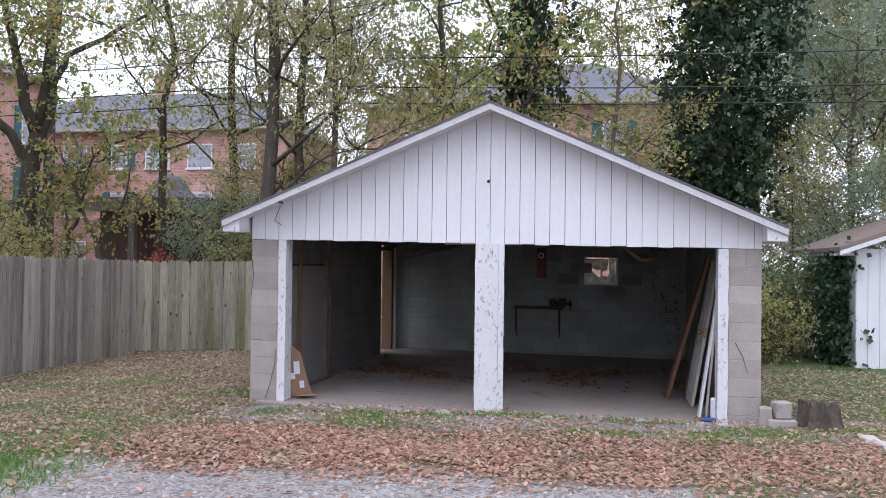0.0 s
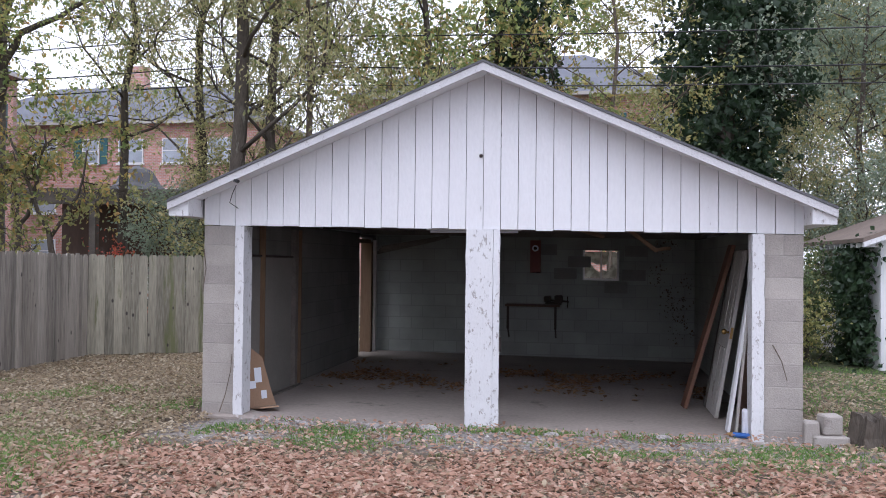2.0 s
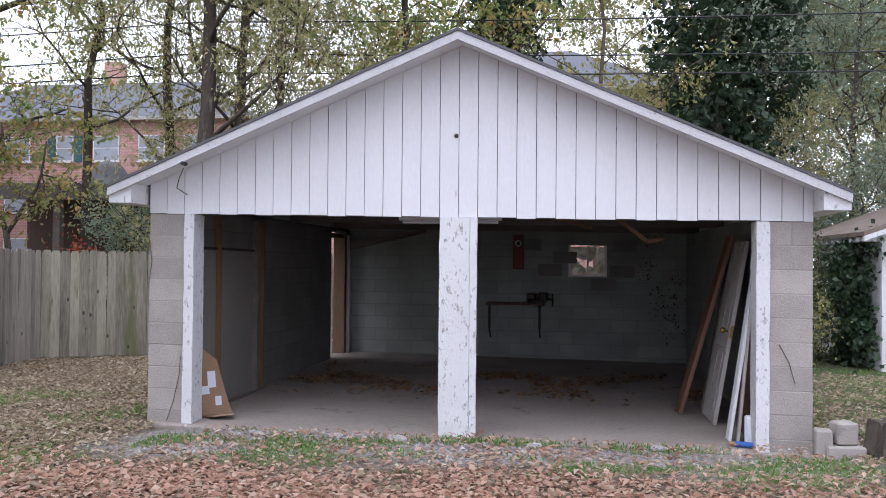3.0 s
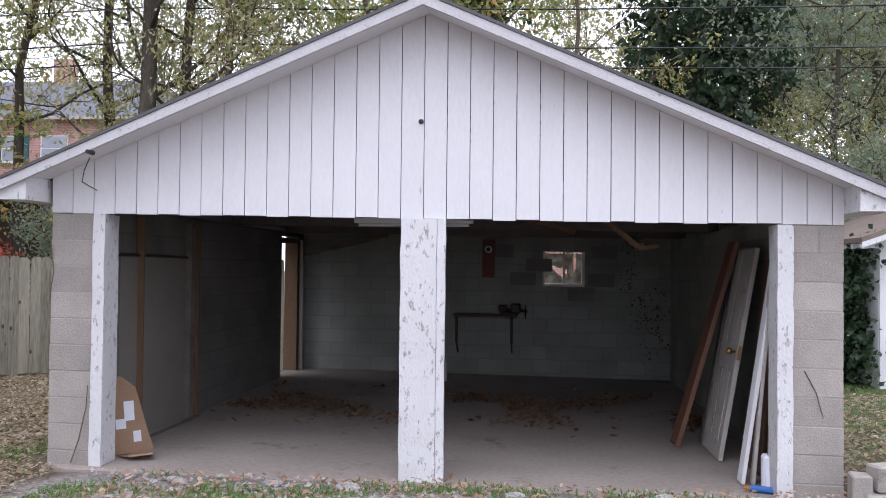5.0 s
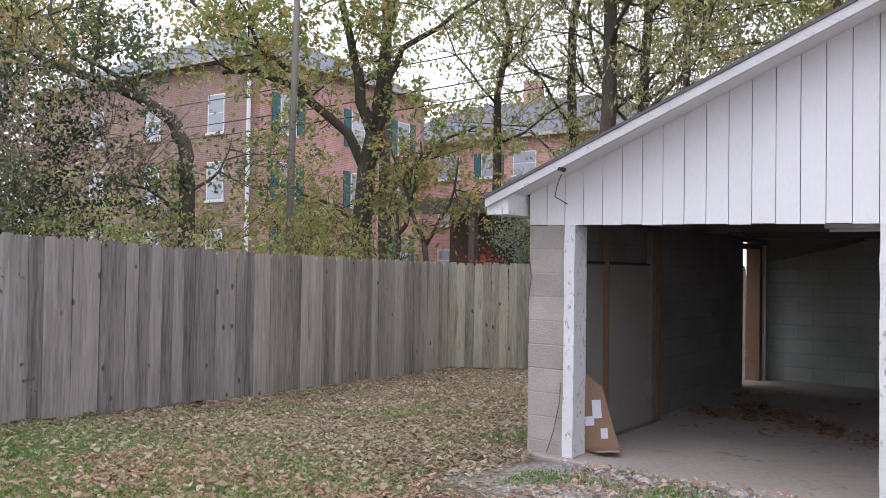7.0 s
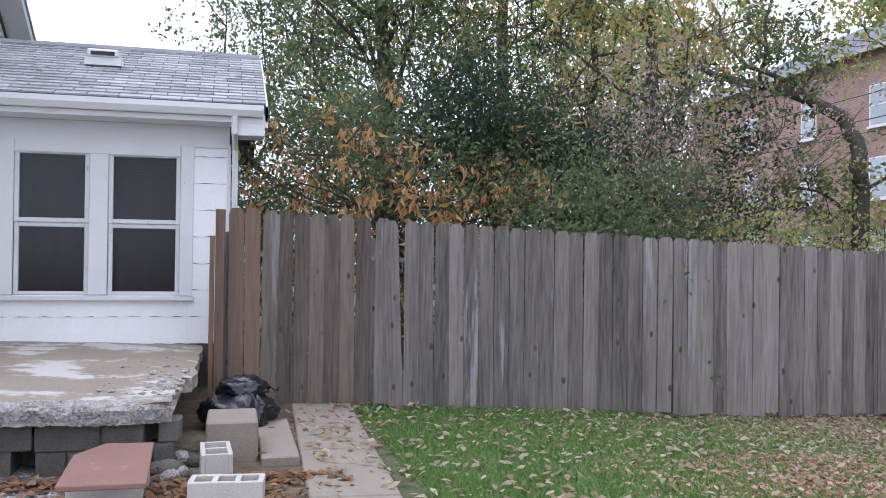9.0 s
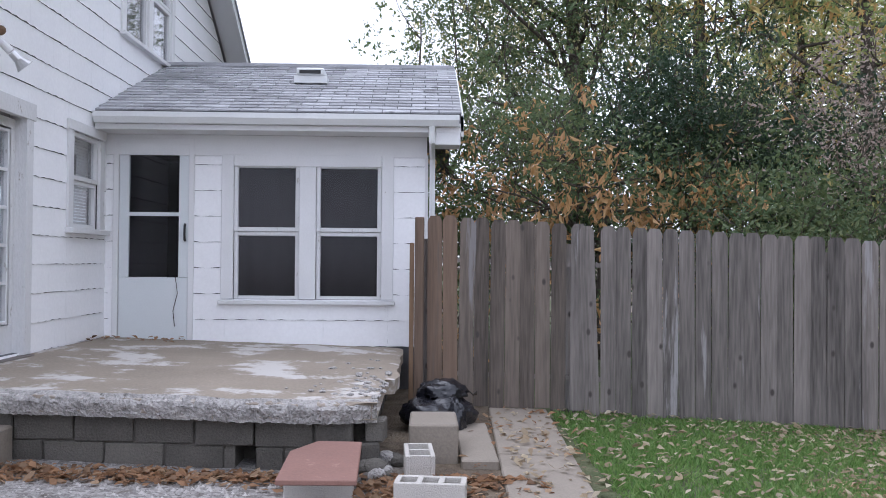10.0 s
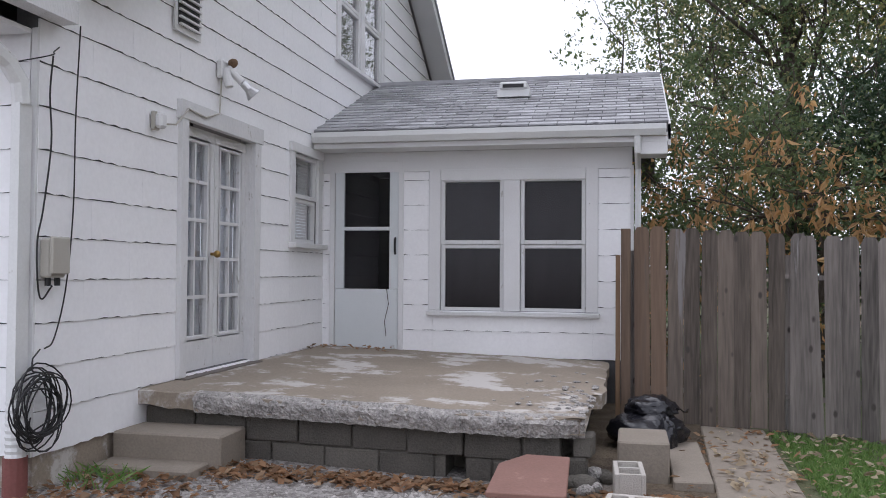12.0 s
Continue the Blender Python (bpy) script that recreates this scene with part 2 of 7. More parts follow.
wood_raw = mat("bare_brown_timber", (0.17, 0.105, 0.06), 0.8, var=0.35, scale=5, fine=50, stretch=(1, 1, 0.1), bump=0.3)
wood_grey = mat("greyed_timber", (0.15, 0.13, 0.115), 0.85, var=0.35, scale=5, fine=50, bump=0.3)
pole_m = mat("pale_weathered_pole", (0.24, 0.225, 0.20), 0.9, var=0.3, scale=5, fine=50, stretch=(1, 1, 0.1), bump=0.4)
door_paint = mat("chalky_door_paint", (0.42, 0.40, 0.37), 0.7, var=0.2, scale=3, fine=40, bump=0.2, stain=(0.25, 0.22, 0.19), stain_at=0.6, stain_scale=4)
door_white = mat("storm_door_enamel", (0.66, 0.69, 0.70), 0.35, var=0.04, bump=0.03)
card = mat("brown_cardboard", (0.30, 0.19, 0.12), 0.85, var=0.15, scale=4, bump=0.1)
paper = mat("white_paper_label", (0.72, 0.74, 0.80), 0.7, var=0.05, bump=0)
black_bag = mat("black_plastic_film", (0.012, 0.012, 0.016), 0.2, var=0.3, bump=0.4, scale=12, fine=30, dist=0.02)
black_cable = mat("black_cable_sheath", (0.015, 0.015, 0.016), 0.5, bump=0)
iron = mat("rusty_dark_iron", (0.06, 0.045, 0.04), 0.7, metal=0.4, var=0.4)
brass = mat("tarnished_brass", (0.38, 0.25, 0.09), 0.4, metal=1.0, var=0.2, bump=0.05)
chrome = mat("dull_reflector_metal", (0.55, 0.55, 0.55), 0.3, metal=1.0, var=0.1, bump=0)
red_slab = mat("red_painted_slab", (0.22, 0.115, 0.09), 0.7, var=0.2, scale=4, bump=0.2, stain=(0.33, 0.20, 0.16), stain_at=0.62, stain_scale=4)
cinder = mat("pale_cinder_block", (0.48, 0.45, 0.41), 0.95, var=0.2, fine=120, bump=0.7)
beige_box = mat("beige_box_enamel", (0.42, 0.40, 0.35), 0.5, var=0.05, bump=0.02)
blue_plastic = mat("blue_plastic", (0.03, 0.12, 0.40), 0.4, var=0.05, bump=0)
clay_red = mat("red_drain_pipe", (0.20, 0.07, 0.06), 0.7, var=0.2)
curtain_m = mat("grey_curtain_cloth", (0.30, 0.285, 0.28), 0.95, var=0.2, bump=0.1)
lace_m = mat("blue_grey_lace_curtain", (0.46, 0.49, 0.56), 0.95, var=0.25, scale=12, bump=0.2)
blind_m = mat("pale_window_blind", (0.55, 0.54, 0.50), 0.7, var=0.06, bump=0)
# Dark wall colour carries the dimness of the rooms behind the glass.
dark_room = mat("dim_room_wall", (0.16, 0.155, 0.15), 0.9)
grass_blade = leaf_mat("grass_blades", [(0.10, 0.20, 0.045), (0.16, 0.29, 0.07), (0.25, 0.35, 0.12), (0.13, 0.25, 0.055)], dull=0.0)
litter_red = leaf_mat("fallen_leaves_russet", [(0.40, 0.225, 0.155), (0.56, 0.36, 0.26), (0.26, 0.14, 0.095), (0.68, 0.50, 0.39), (0.46, 0.265, 0.185)], 0.8, dull=0.0)
litter_tan = leaf_mat("fallen_leaves_tan", [(0.40, 0.315, 0.20), (0.28, 0.21, 0.135), (0.54, 0.455, 0.32), (0.22, 0.165, 0.11), (0.60, 0.53, 0.40)], 0.8, dull=0.0)
leaf_green = leaf_mat("green_autumn_leaves", [(0.148, 0.252, 0.053), (0.252, 0.358, 0.084), (0.358, 0.420, 0.106), (0.190, 0.294, 0.062), (0.588, 0.484, 0.106), (0.232, 0.336, 0.106)])
leaf_olive = leaf_mat("olive_willow_leaves", [(0.276, 0.319, 0.095), (0.361, 0.383, 0.128), (0.213, 0.255, 0.085), (0.510, 0.468, 0.191), (0.319, 0.340, 0.106)])
leaf_yellow = leaf_mat("yellowing_leaves", [(0.216, 0.257, 0.054), (0.459, 0.392, 0.081), (0.567, 0.405, 0.068), (0.270, 0.284, 0.068), (0.608, 0.324, 0.068), (0.176, 0.230, 0.054)])
leaf_dark = leaf_mat("dark_ivy_leaves", [(0.019, 0.045, 0.019), (0.031, 0.069, 0.027), (0.044, 0.088, 0.035), (0.025, 0.056, 0.025)], 0.4)
leaf_blue = leaf_mat("grey_green_leaves", [(0.20, 0.29, 0.18), (0.26, 0.35, 0.23), (0.18, 0.26, 0.15), (0.32, 0.38, 0.23)])
leaf_orange = leaf_mat("orange_seed_pods", [(0.50, 0.29, 0.11), (0.62, 0.40, 0.19), (0.45, 0.25, 0.11)], dull=0.0)
leaf_deep = leaf_mat("deep_green_leaves", [(0.066, 0.121, 0.039), (0.099, 0.165, 0.055), (0.143, 0.187, 0.055), (0.077, 0.132, 0.044)])
leaf_lime = leaf_mat("yellow_green_leaves", [(0.24, 0.27, 0.06), (0.33, 0.33, 0.08), (0.18, 0.23, 0.06), (0.42, 0.36, 0.09)])
leaf_red = leaf_mat("red_autumn_leaves", [(0.42, 0.07, 0.05), (0.55, 0.12, 0.07), (0.36, 0.16, 0.07)], dull=0.0)
leaf_pink = leaf_mat("dull_bare_shrub_leaves", [(0.300, 0.240, 0.195), (0.390, 0.330, 0.255), (0.225, 0.195, 0.135)])


def glass_mat(name, tint, rough=0.03, least=0.05):
    m = bpy.data.materials.new(name)
    m.use_nodes = True
    n, l = m.node_tree.nodes, m.node_tree.links
    gl, tr, mix, fr = n.new("ShaderNodeBsdfGlossy"), n.new("ShaderNodeBsdfTransparent"), n.new("ShaderNodeMixShader"), n.new("ShaderNodeLayerWeight")
    gl.inputs["Roughness"].default_value = rough
    tr.inputs["Color"].default_value = (*tint, 1)
    fr.inputs["Blend"].default_value = 0.14
    base = n.new("ShaderNodeMath")
    base.operation = "MULTIPLY_ADD"
    base.inputs[1].default_value, base.inputs[2].default_value = 0.9, least
    l.new(fr.outputs["Facing"], base.inputs[0])
    l.new(base.outputs[0], mix.inputs[0])
    l.new(tr.outputs[0], mix.inputs[1])
    l.new(gl.outputs[0], mix.inputs[2])
    l.new(mix.outputs[0], n["Material Output"].inputs["Surface"])
    return m


glass = glass_mat("window_glass", (0.94, 0.95, 0.96))
glass_dirty = glass_mat("screened_window_glass", (0.52, 0.51, 0.53), 0.12, 0.022)


def pale_view_mat():
    """Milky window film, added to stand for the bright view; lets daylight glow through."""
    m = bpy.data.materials.new("pale_view_pane")
    m.use_nodes = True
    n, l = m.node_tree.nodes, m.node_tree.links
    tr, df, mix, nz = n.new("ShaderNodeBsdfTranslucent"), n.new("ShaderNodeBsdfDiffuse"), n.new("ShaderNodeMixShader"), n.new("ShaderNodeTexNoise")
    nz.inputs["Scale"].default_value = 9
    ramp = n.new("ShaderNodeValToRGB")
    ramp.color_ramp.elements[0].position, ramp.color_ramp.elements[0].color = 0.35, (0.45, 0.44, 0.38, 1)
    ramp.color_ramp.elements[1].position, ramp.color_ramp.elements[1].color = 0.6, (0.86, 0.86, 0.80, 1)
    geo = n.new("ShaderNodeNewGeometry")
    l.new(geo.outputs["Position"], nz.inputs["Vector"])
    l.new(nz.outputs["Fac"], ramp.inputs[0])
    l.new(ramp.outputs[0], tr.inputs["Color"])
    l.new(ramp.outputs[0], df.inputs["Color"])
    mix.inputs[0].default_value = 0.15
    l.new(tr.outputs[0], mix.inputs[1])
    l.new(df.outputs[0], mix.inputs[2])
    l.new(mix.outputs[0], n["Material Output"].inputs["Surface"])
    return m


pale_view_pane = pale_view_mat()


def ground_mat():
    """Bare soil, gravel of the drive, damp dirt, each in its own place with ragged borders."""
    m = bpy.data.materials.new("yard_ground")
    m.use_nodes = True
    n, l = m.node_tree.nodes, m.node_tree.links
    b = n["Principled BSDF"]
    b.inputs["Roughness"].default_value = 0.95
    geo, sep = n.new("ShaderNodeNewGeometry"), n.new("ShaderNodeSeparateXYZ")
    l.new(geo.outputs["Position"], sep.inputs[0])

    def math_node(op, a, c=None, d=None):
        q = n.new("ShaderNodeMath")
        q.operation = op
        for i, v in enumerate((a, c, d)):
            if v is None:
                continue
            if isinstance(v, (int, float)):
                q.inputs[i].default_value = v
            else:
                l.new(v, q.inputs[i])
        return q.outputs[0]

    def noise_node(s, det=4):
        q = n.new("ShaderNodeTexNoise")
        q.inputs["Scale"].default_value, q.inputs["Detail"].default_value = s, det
        l.new(geo.outputs["Position"], q.inputs["Vector"])
        return q.outputs["Fac"]

    def ramp(v, lo, hi):
        q = n.new("ShaderNodeMapRange")
        q.inputs["From Min"].default_value, q.inputs["From Max"].default_value = lo, hi
        l.new(v, q.inputs["Value"])
        return q.outputs[0]

    def mixc(f, a, c):
        q = n.new("ShaderNodeMix")
        q.data_type = "RGBA"
        l.new(f, q.inputs[0])
        for i, v in ((6, a), (7, c)):
            if isinstance(v, tuple):
                q.inputs[i].default_value = (*v, 1)
            else:
                l.new(v, q.inputs[i])
        return q.outputs[2]

    big, mid, fine = noise_node(0.7), noise_node(5, 6), noise_node(55, 3)
    wob = math_node("MULTIPLY_ADD", big, 2.4, -1.2)
    x, y = math_node("ADD", sep.outputs["X"], wob), math_node("ADD", sep.outputs["Y"], wob)
    soil = mixc(ramp(mid, 0.35, 0.65), (0.085, 0.062, 0.042), (0.16, 0.125, 0.085))
    lawn = mixc(ramp(mid, 0.35, 0.65), (0.06, 0.085, 0.028), (0.10, 0.105, 0.05))
    vor = n.new("ShaderNodeTexVoronoi")
    vor.inputs["Scale"].default_value = 38
    l.new(geo.outputs["Position"], vor.inputs["Vector"])
    grav = mixc(ramp(vor.outputs["Color"], 0.2, 0.8), (0.17, 0.155, 0.145), (0.36, 0.34, 0.32))
    grav = mixc(ramp(mid, 0.60, 0.72), grav, (0.13, 0.11, 0.095))
    drive = math_node("MULTIPLY", ramp(y, 6.6, 6.1), ramp(x, -4.9, -4.3))
    apron = math_node("MULTIPLY", math_node("MULTIPLY", ramp(y, 8.3, 8.9), ramp(x, -4.2, -3.6)), ramp(sep.outputs["Y"], 10.3, 10.2))
    gfac = math_node("MAXIMUM", drive, math_node("MULTIPLY", apron, 0.85))
    green = math_node("MULTIPLY", math_node("MULTIPLY", ramp(x, -3.9, -5.6), ramp(y, 9.6, 7.6)), ramp(sep.outputs["Y"], 3.7, 4.3))
    right = math_node("MULTIPLY", ramp(x, 2.4, 3.4), ramp(y, 9.0, 11.0))
    col = mixc(math_node("MAXIMUM", green, right), soil, lawn)
    house_gravel = math_node("MULTIPLY", ramp(sep.outputs["Y"], 3.1, 2.6), ramp(sep.outputs["X"], -7.0, -6.6))
    col = mixc(math_node("MAXIMUM", gfac, house_gravel), col, grav)
    l.new(col, b.inputs["Base Color"])
    bp = n.new("ShaderNodeBump")
    bp.inputs["Strength"].default_value, bp.inputs["Distance"].default_value = 0.8, 0.02
    l.new(math_node("ADD", math_node("ADD", vor.outputs["Distance"], fine), mid), bp.inputs["Height"])
    l.new(bp.outputs[0], b.inputs["Normal"])
    return m


# ---------- building helpers ----------
def box(bm, x0, x1, y0, y1, z0, z1):
    v = [bm.verts.new((x, y, z)) for z in (z0, z1) for y in (y0, y1) for x in (x0, x1)]
    for f in ((0, 2, 3, 1), (4, 5, 7, 6), (0, 1, 5, 4), (2, 6, 7, 3), (0, 4, 6, 2), (1, 3, 7, 5)):
        bm.faces.new([v[i] for i in f])
    return v


def prism(bm, outline, axis, a, b):
    """Extrudes a 2D outline along an axis from a to b. axis x: (y, z); y: (x, z); z: (x, y)."""
    def at(p, q):
        return {"x": (q, p[0], p[1]), "y": (p[0], q, p[1]), "z": (p[0], p[1], q)}[axis]
    lo, hi = [bm.verts.new(at(p, a)) for p in outline], [bm.verts.new(at(p, b)) for p in outline]
    n = len(outline)
    bm.faces.new(lo), bm.faces.new(hi[::-1])
    for i in range(n):
        bm.faces.new((lo[i], hi[i], hi[(i + 1) % n], lo[(i + 1) % n]))


def tube(bm, pts, radii, sides=7):
    rings = []
    for i, p in enumerate(pts):
        p = Vector(p)
        d = (Vector(pts[min(i + 1, len(pts) - 1)]) - Vector(pts[max(i - 1, 0)])).normalized()
        a = d.orthogonal().normalized() if not rings else (last - d * last.dot(d)).normalized()
        last = a
        c = d.cross(a)
        r = radii[i] if isinstance(radii, (list, tuple)) else radii
        rings.append([bm.verts.new(p + r * (a * math.cos(6.2832 * k / sides) + c * math.sin(6.2832 * k / sides))) for k in range(sides)])
    for r0, r1 in zip(rings, rings[1:]):
        for k in range(sides):
            bm.faces.new((r0[k], r0[(k + 1) % sides], r1[(k + 1) % sides], r1[k]))
    bm.faces.new(rings[0][::-1]), bm.faces.new(rings[-1])


def eased(pts, steps=5):
    """Rounds off the bends of a cable."""
    p = [Vector(q) for q in pts]
    p = [2 * p[0] - p[1]] + p + [2 * p[-1] - p[-2]]
    out = []
    for a, b, c, d in zip(p, p[1:], p[2:], p[3:]):
        for i in range(steps):
            t = i / steps
            out.append(0.5 * (2 * b + (c - a) * t + (2 * a - 5 * b + 4 * c - d) * t * t + (3 * b - a - 3 * c + d) * t ** 3))
    return out + [p[-2]]


def finish(bm, bevel=0.0, rough=0.0, smooth=False):
    if bevel:
        bmesh.ops.bevel(bm, geom=list(bm.edges), offset=bevel, segments=1, affect="EDGES", clamp_overlap=True)
    if rough:
        for v in bm.verts:
            v.co += Vector(noise.noise_vector(v.co * 7)) * rough
    bmesh.ops.recalc_face_normals(bm, faces=bm.faces)
    if smooth:
        for f in bm.faces:
            f.smooth = True


def part(name, bm, material, parent=None, label="", bevel=0.0, rough=0.0, smooth=False):
    finish(bm, bevel, rough, smooth)
    me = bpy.data.meshes.new(name)
    bm.to_mesh(me)
    bm.free()
    me.materials.append(material)
    ob = new(name, me)
    if parent is not None:
        ob.parent = parent
    return tagged(ob, label) if label else ob


def bpart(name, dims, material, parent=None, label="", bevel=0.0, rough=0.0):
    bm = bmesh.new()
    box(bm, *dims)
    return part(name, bm, material, parent, label, bevel, rough)


def thing(name, label, category, group="", kind=""):
    return tagged(new(name), label, category, group, kind)


def quads_mesh(name, verts, faces, material):
    me = bpy.data.meshes.new(name)
    me.from_pydata(verts, [], faces)
    me.materials.append(material)
    return me


def g(x, y):
    """Height of the yard, falling from the house towards the garage."""
    return 0.28 - 0.028 * min(max(y, -6), 10) - 0.02 * (min(max(y, 10), 16) - 10)


SHEAR, MIDX = -0.0112, -1.27


def sag(x):
    """The garage has settled: its right end stands lower."""
    return SHEAR * (x - MIDX)


# ---------- ground ----------
def build_ground():
    xs = [-400, -150, -60] + [-40 + 2 * i for i in range(10)] + [-20 + 0.5 * i for i in range(57)] + [9 + 3 * i for i in range(10)] + [60, 150, 400]
    ys = [-400, -150, -60, -30, -15] + [-8 + 0.5 * i for i in range(61)] + [23 + 3 * i for i in range(12)] + [100, 200, 400]
    verts = []
    for y in ys:
        for x in xs:
            z = g(x, y)
            if -12 < x < 8 and -4 < y < 17 and not (-4.6 < x < 2.1 and 9.2 < y < 17):
                z += 0.03 * noise.noise((x * 0.9, y * 0.9, 0))
            if -4.6 < x < 2.1 and 9.6 < y < 17.2:
                z = -0.07 + sag(x)
            verts.append((x, y, z))
    w = len(xs)
    faces = [(j * w + i, j * w + i + 1, (j + 1) * w + i + 1, (j + 1) * w + i) for j in range(len(ys) - 1) for i in range(w - 1)]
    ob = new("ground", quads_mesh("ground", verts, faces, ground_mat()))
    for p in ob.data.polygons:
        p.use_smooth = True
    tagged(ob, "bare earth, gravel and thin lawn of the back yard", "ground", kind="structure")


build_ground()


# ---------- garage ----------
def shear_mesh(ob):
    for v in ob.data.vertices:
        v.co.z += sag(v.co.x)


GX0, GX1, GY, GB = -4.23, 1.70, 10.03, 16.9
HEAD = 1.915
APX, APZ, SLOPE = -1.28, 3.42, 0.428


def roof_z(x):
    return APZ - SLOPE * abs(x - APX)


def build_garage():
    made = []
    floor = bpart("garage_floor", (GX0 + 0.02, GX1 - 0.02, GY - 0.12, GB, -0.3, -0.03), slab_in, bevel=0.01)
    made.append(tagged(floor, "dusty stained concrete garage floor slab", "floor", kind="structure"))
    for nm, d in (("garage_wall_east", (GX1 - 0.2, GX1, GY + 0.21, GB, -0.3, 2.02)),):
        made.append(tagged(bpart(nm, d, inside_block), "painted concrete block side wall of the garage", "wall", kind="structure"))
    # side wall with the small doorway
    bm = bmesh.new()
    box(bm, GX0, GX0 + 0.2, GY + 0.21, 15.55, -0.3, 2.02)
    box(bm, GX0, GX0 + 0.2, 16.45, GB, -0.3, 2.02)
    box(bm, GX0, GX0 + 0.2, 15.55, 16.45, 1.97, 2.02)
    made.append(tagged(part("garage_wall_west", bm, dim_block_inside), "painted concrete block side wall with an open doorway", "wall", kind="structure"))
    bm = bmesh.new()
    wx0, wx1, wz0, wz1 = -0.37, 0.25, 1.31, 1.83
    y0, y1 = GB - 0.2, GB
    box(bm, GX0 + 0.2, wx0, y0, y1, -0.3, 2.02)
    box(bm, wx1, GX1 - 0.2, y0, y1, -0.3, 2.02)
    box(bm, wx0, wx1, y0, y1, -0.3, wz0)
    box(bm, wx0, wx1, y0, y1, wz1, 2.02)
    prism(bm, [(GX0, 2.02), (GX1, 2.02), (GX1, roof_z(GX1)), (APX, APZ), (GX0, roof_z(GX0))], "y", y0, y1)
    made.append(tagged(part("garage_wall_north", bm, inside_block), "dim painted concrete block back wall of the garage", "wall", kind="structure"))
    win = thing("garage_window", "small bright square window opening with a broken wooden sash", "window", kind="structure")
    for nm, d in (("window_frame", (wx0, wx0 + 0.04, y0 + 0.02, y0 + 0.1, wz0, wz1)), ("window_frame", (wx1 - 0.04, wx1, y0 + 0.02, y0 + 0.1, wz0, wz1)), ("window_sill", (wx0 + 0.04, wx1 - 0.04, y0 + 0.02, y0 + 0.1, wz0, wz0 + 0.04)), ("mullion", (-0.07, -0.04, y0 + 0.03, y0 + 0.08, wz0 + 0.04, wz1))):
        made.append(bpart(nm, d, trim_m, win))
    # Ragged pale panes, added to give the window the brightness of the view outside.
    for pane in ([(-0.325, 1.355), (-0.075, 1.355), (-0.075, 1.45), (-0.16, 1.50), (-0.2, 1.56), (-0.325, 1.6)], [(-0.325, 1.62), (-0.2, 1.62), (-0.14, 1.58), (-0.075, 1.6), (-0.075, 1.80), (-0.325, 1.80)],
                 [(-0.035, 1.355), (0.205, 1.355), (0.205, 1.8), (0.12, 1.8), (0.13, 1.6), (0.06, 1.46), (-0.035, 1.5)], [(-0.035, 1.56), (0.05, 1.6), (0.08, 1.8), (-0.035, 1.8)]):
        bm = bmesh.new()
        prism(bm, pane, "y", y0 + 0.05, y0 + 0.055)
        made.append(part("broken_pane", bm, pale_view_pane, win, "broken pane, pale in place of the bright view"))
    # patches of darker block round the window
    for k, (x, z) in enumerate(((-0.86, 1.32), (-0.62, 1.53), (0.30, 1.32), (0.34, 1.73), (-1.2, 1.73), (0.0, 1.1), (-2.2, 1.73))):
        b = bpart("bare_block", (x, x + 0.39, y0 - 0.012, y0 - 0.002, z, z + 0.19), bare_patch, made[3], bevel=0.004)
        made.append(b)
    # roof
    for s, nm in ((-1, "garage_roof_west"), (1, "garage_roof_east")):
        xe = APX + s * 3.19
        bm = bmesh.new()
        prism(bm, [(APX, APZ + 0.10), (xe, roof_z(xe) + 0.10), (xe, roof_z(xe) + 0.075), (APX, APZ + 0.075)], "y", 9.67, GB + 0.35)
        made.append(tagged(part(nm, bm, roof_dark), "dark asphalt garage roof with worn edges", "roof", kind="structure"))
        bm = bmesh.new()
        prism(bm, [(APX, APZ + 0.073), (xe, roof_z(xe) + 0.073), (xe, roof_z(xe) + 0.05), (APX, APZ + 0.05)], "y", 9.72, GB + 0.3)
        made.append(part("roof_deck", bm, wood_grey, made[-1]))
        # rake fascia
        bm = bmesh.new()
        prism(bm, [(APX, APZ + 0.073), (xe, roof_z(xe) + 0.073), (xe, roof_z(xe) + 0.0), (APX, APZ + 0.0)], "y", 9.68, 9.715)
        made.append(tagged(part("rake_trim_" + ("west" if s < 0 else "east"), bm, rake_paint), "flaking white painted rake board under the roof edge", "trim", kind="structure"))
        bm = bmesh.new()
        prism(bm, [(APX, APZ + 0.048), (xe, roof_z(xe) + 0.048), (xe, roof_z(xe) + 0.03), (APX, APZ + 0.03)], "y", 9.717, GY - 0.002)
        made.append(part("soffit_board", bm, paint, made[-1]))
        # eave box at the corner
        xa, xb = sorted((xe, APX + s * 2.98))
        zz = roof_z(xe)
        bm = bmesh.new()
        prism(bm, [(xa, zz - 0.06), (xb, zz - 0.06), (xb, roof_z(xb) + 0.028), (xa, roof_z(xa) + 0.028)], "y", 9.718, GB + 0.2)
        made.append(part("eave_box", bm, paint_worn, made[-2]))
        # rafters seen from below
        for k in range(8):
            bm = bmesh.new()
            y = GY + 0.35 + k * 0.85
            xw = APX + s * 2.9
            prism(bm, [(APX, APZ + 0.048), (xw, roof_z(xw) + 0.048), (xw, roof_z(xw) - 0.06), (APX, APZ - 0.06)], "y", y, y + 0.045)
            made.append(part("rafter", bm, wood_grey, made[-4 - k]))
    for k in range(3):
        y = GY + 1.6 + 2.2 * k
        made.append(tagged(bpart("tie_beam", (GX0 + 0.1, GX1 - 0.1, y, y + 0.05, 2.02, 2.15), wood_grey), "greyed timber tie beam across the garage", "beam", group="garage tie beams", kind="structure"))
    # front gable boards
    gable = thing("garage_gable", "white painted vertical board gable with peeling paint", "wall", kind="structure")
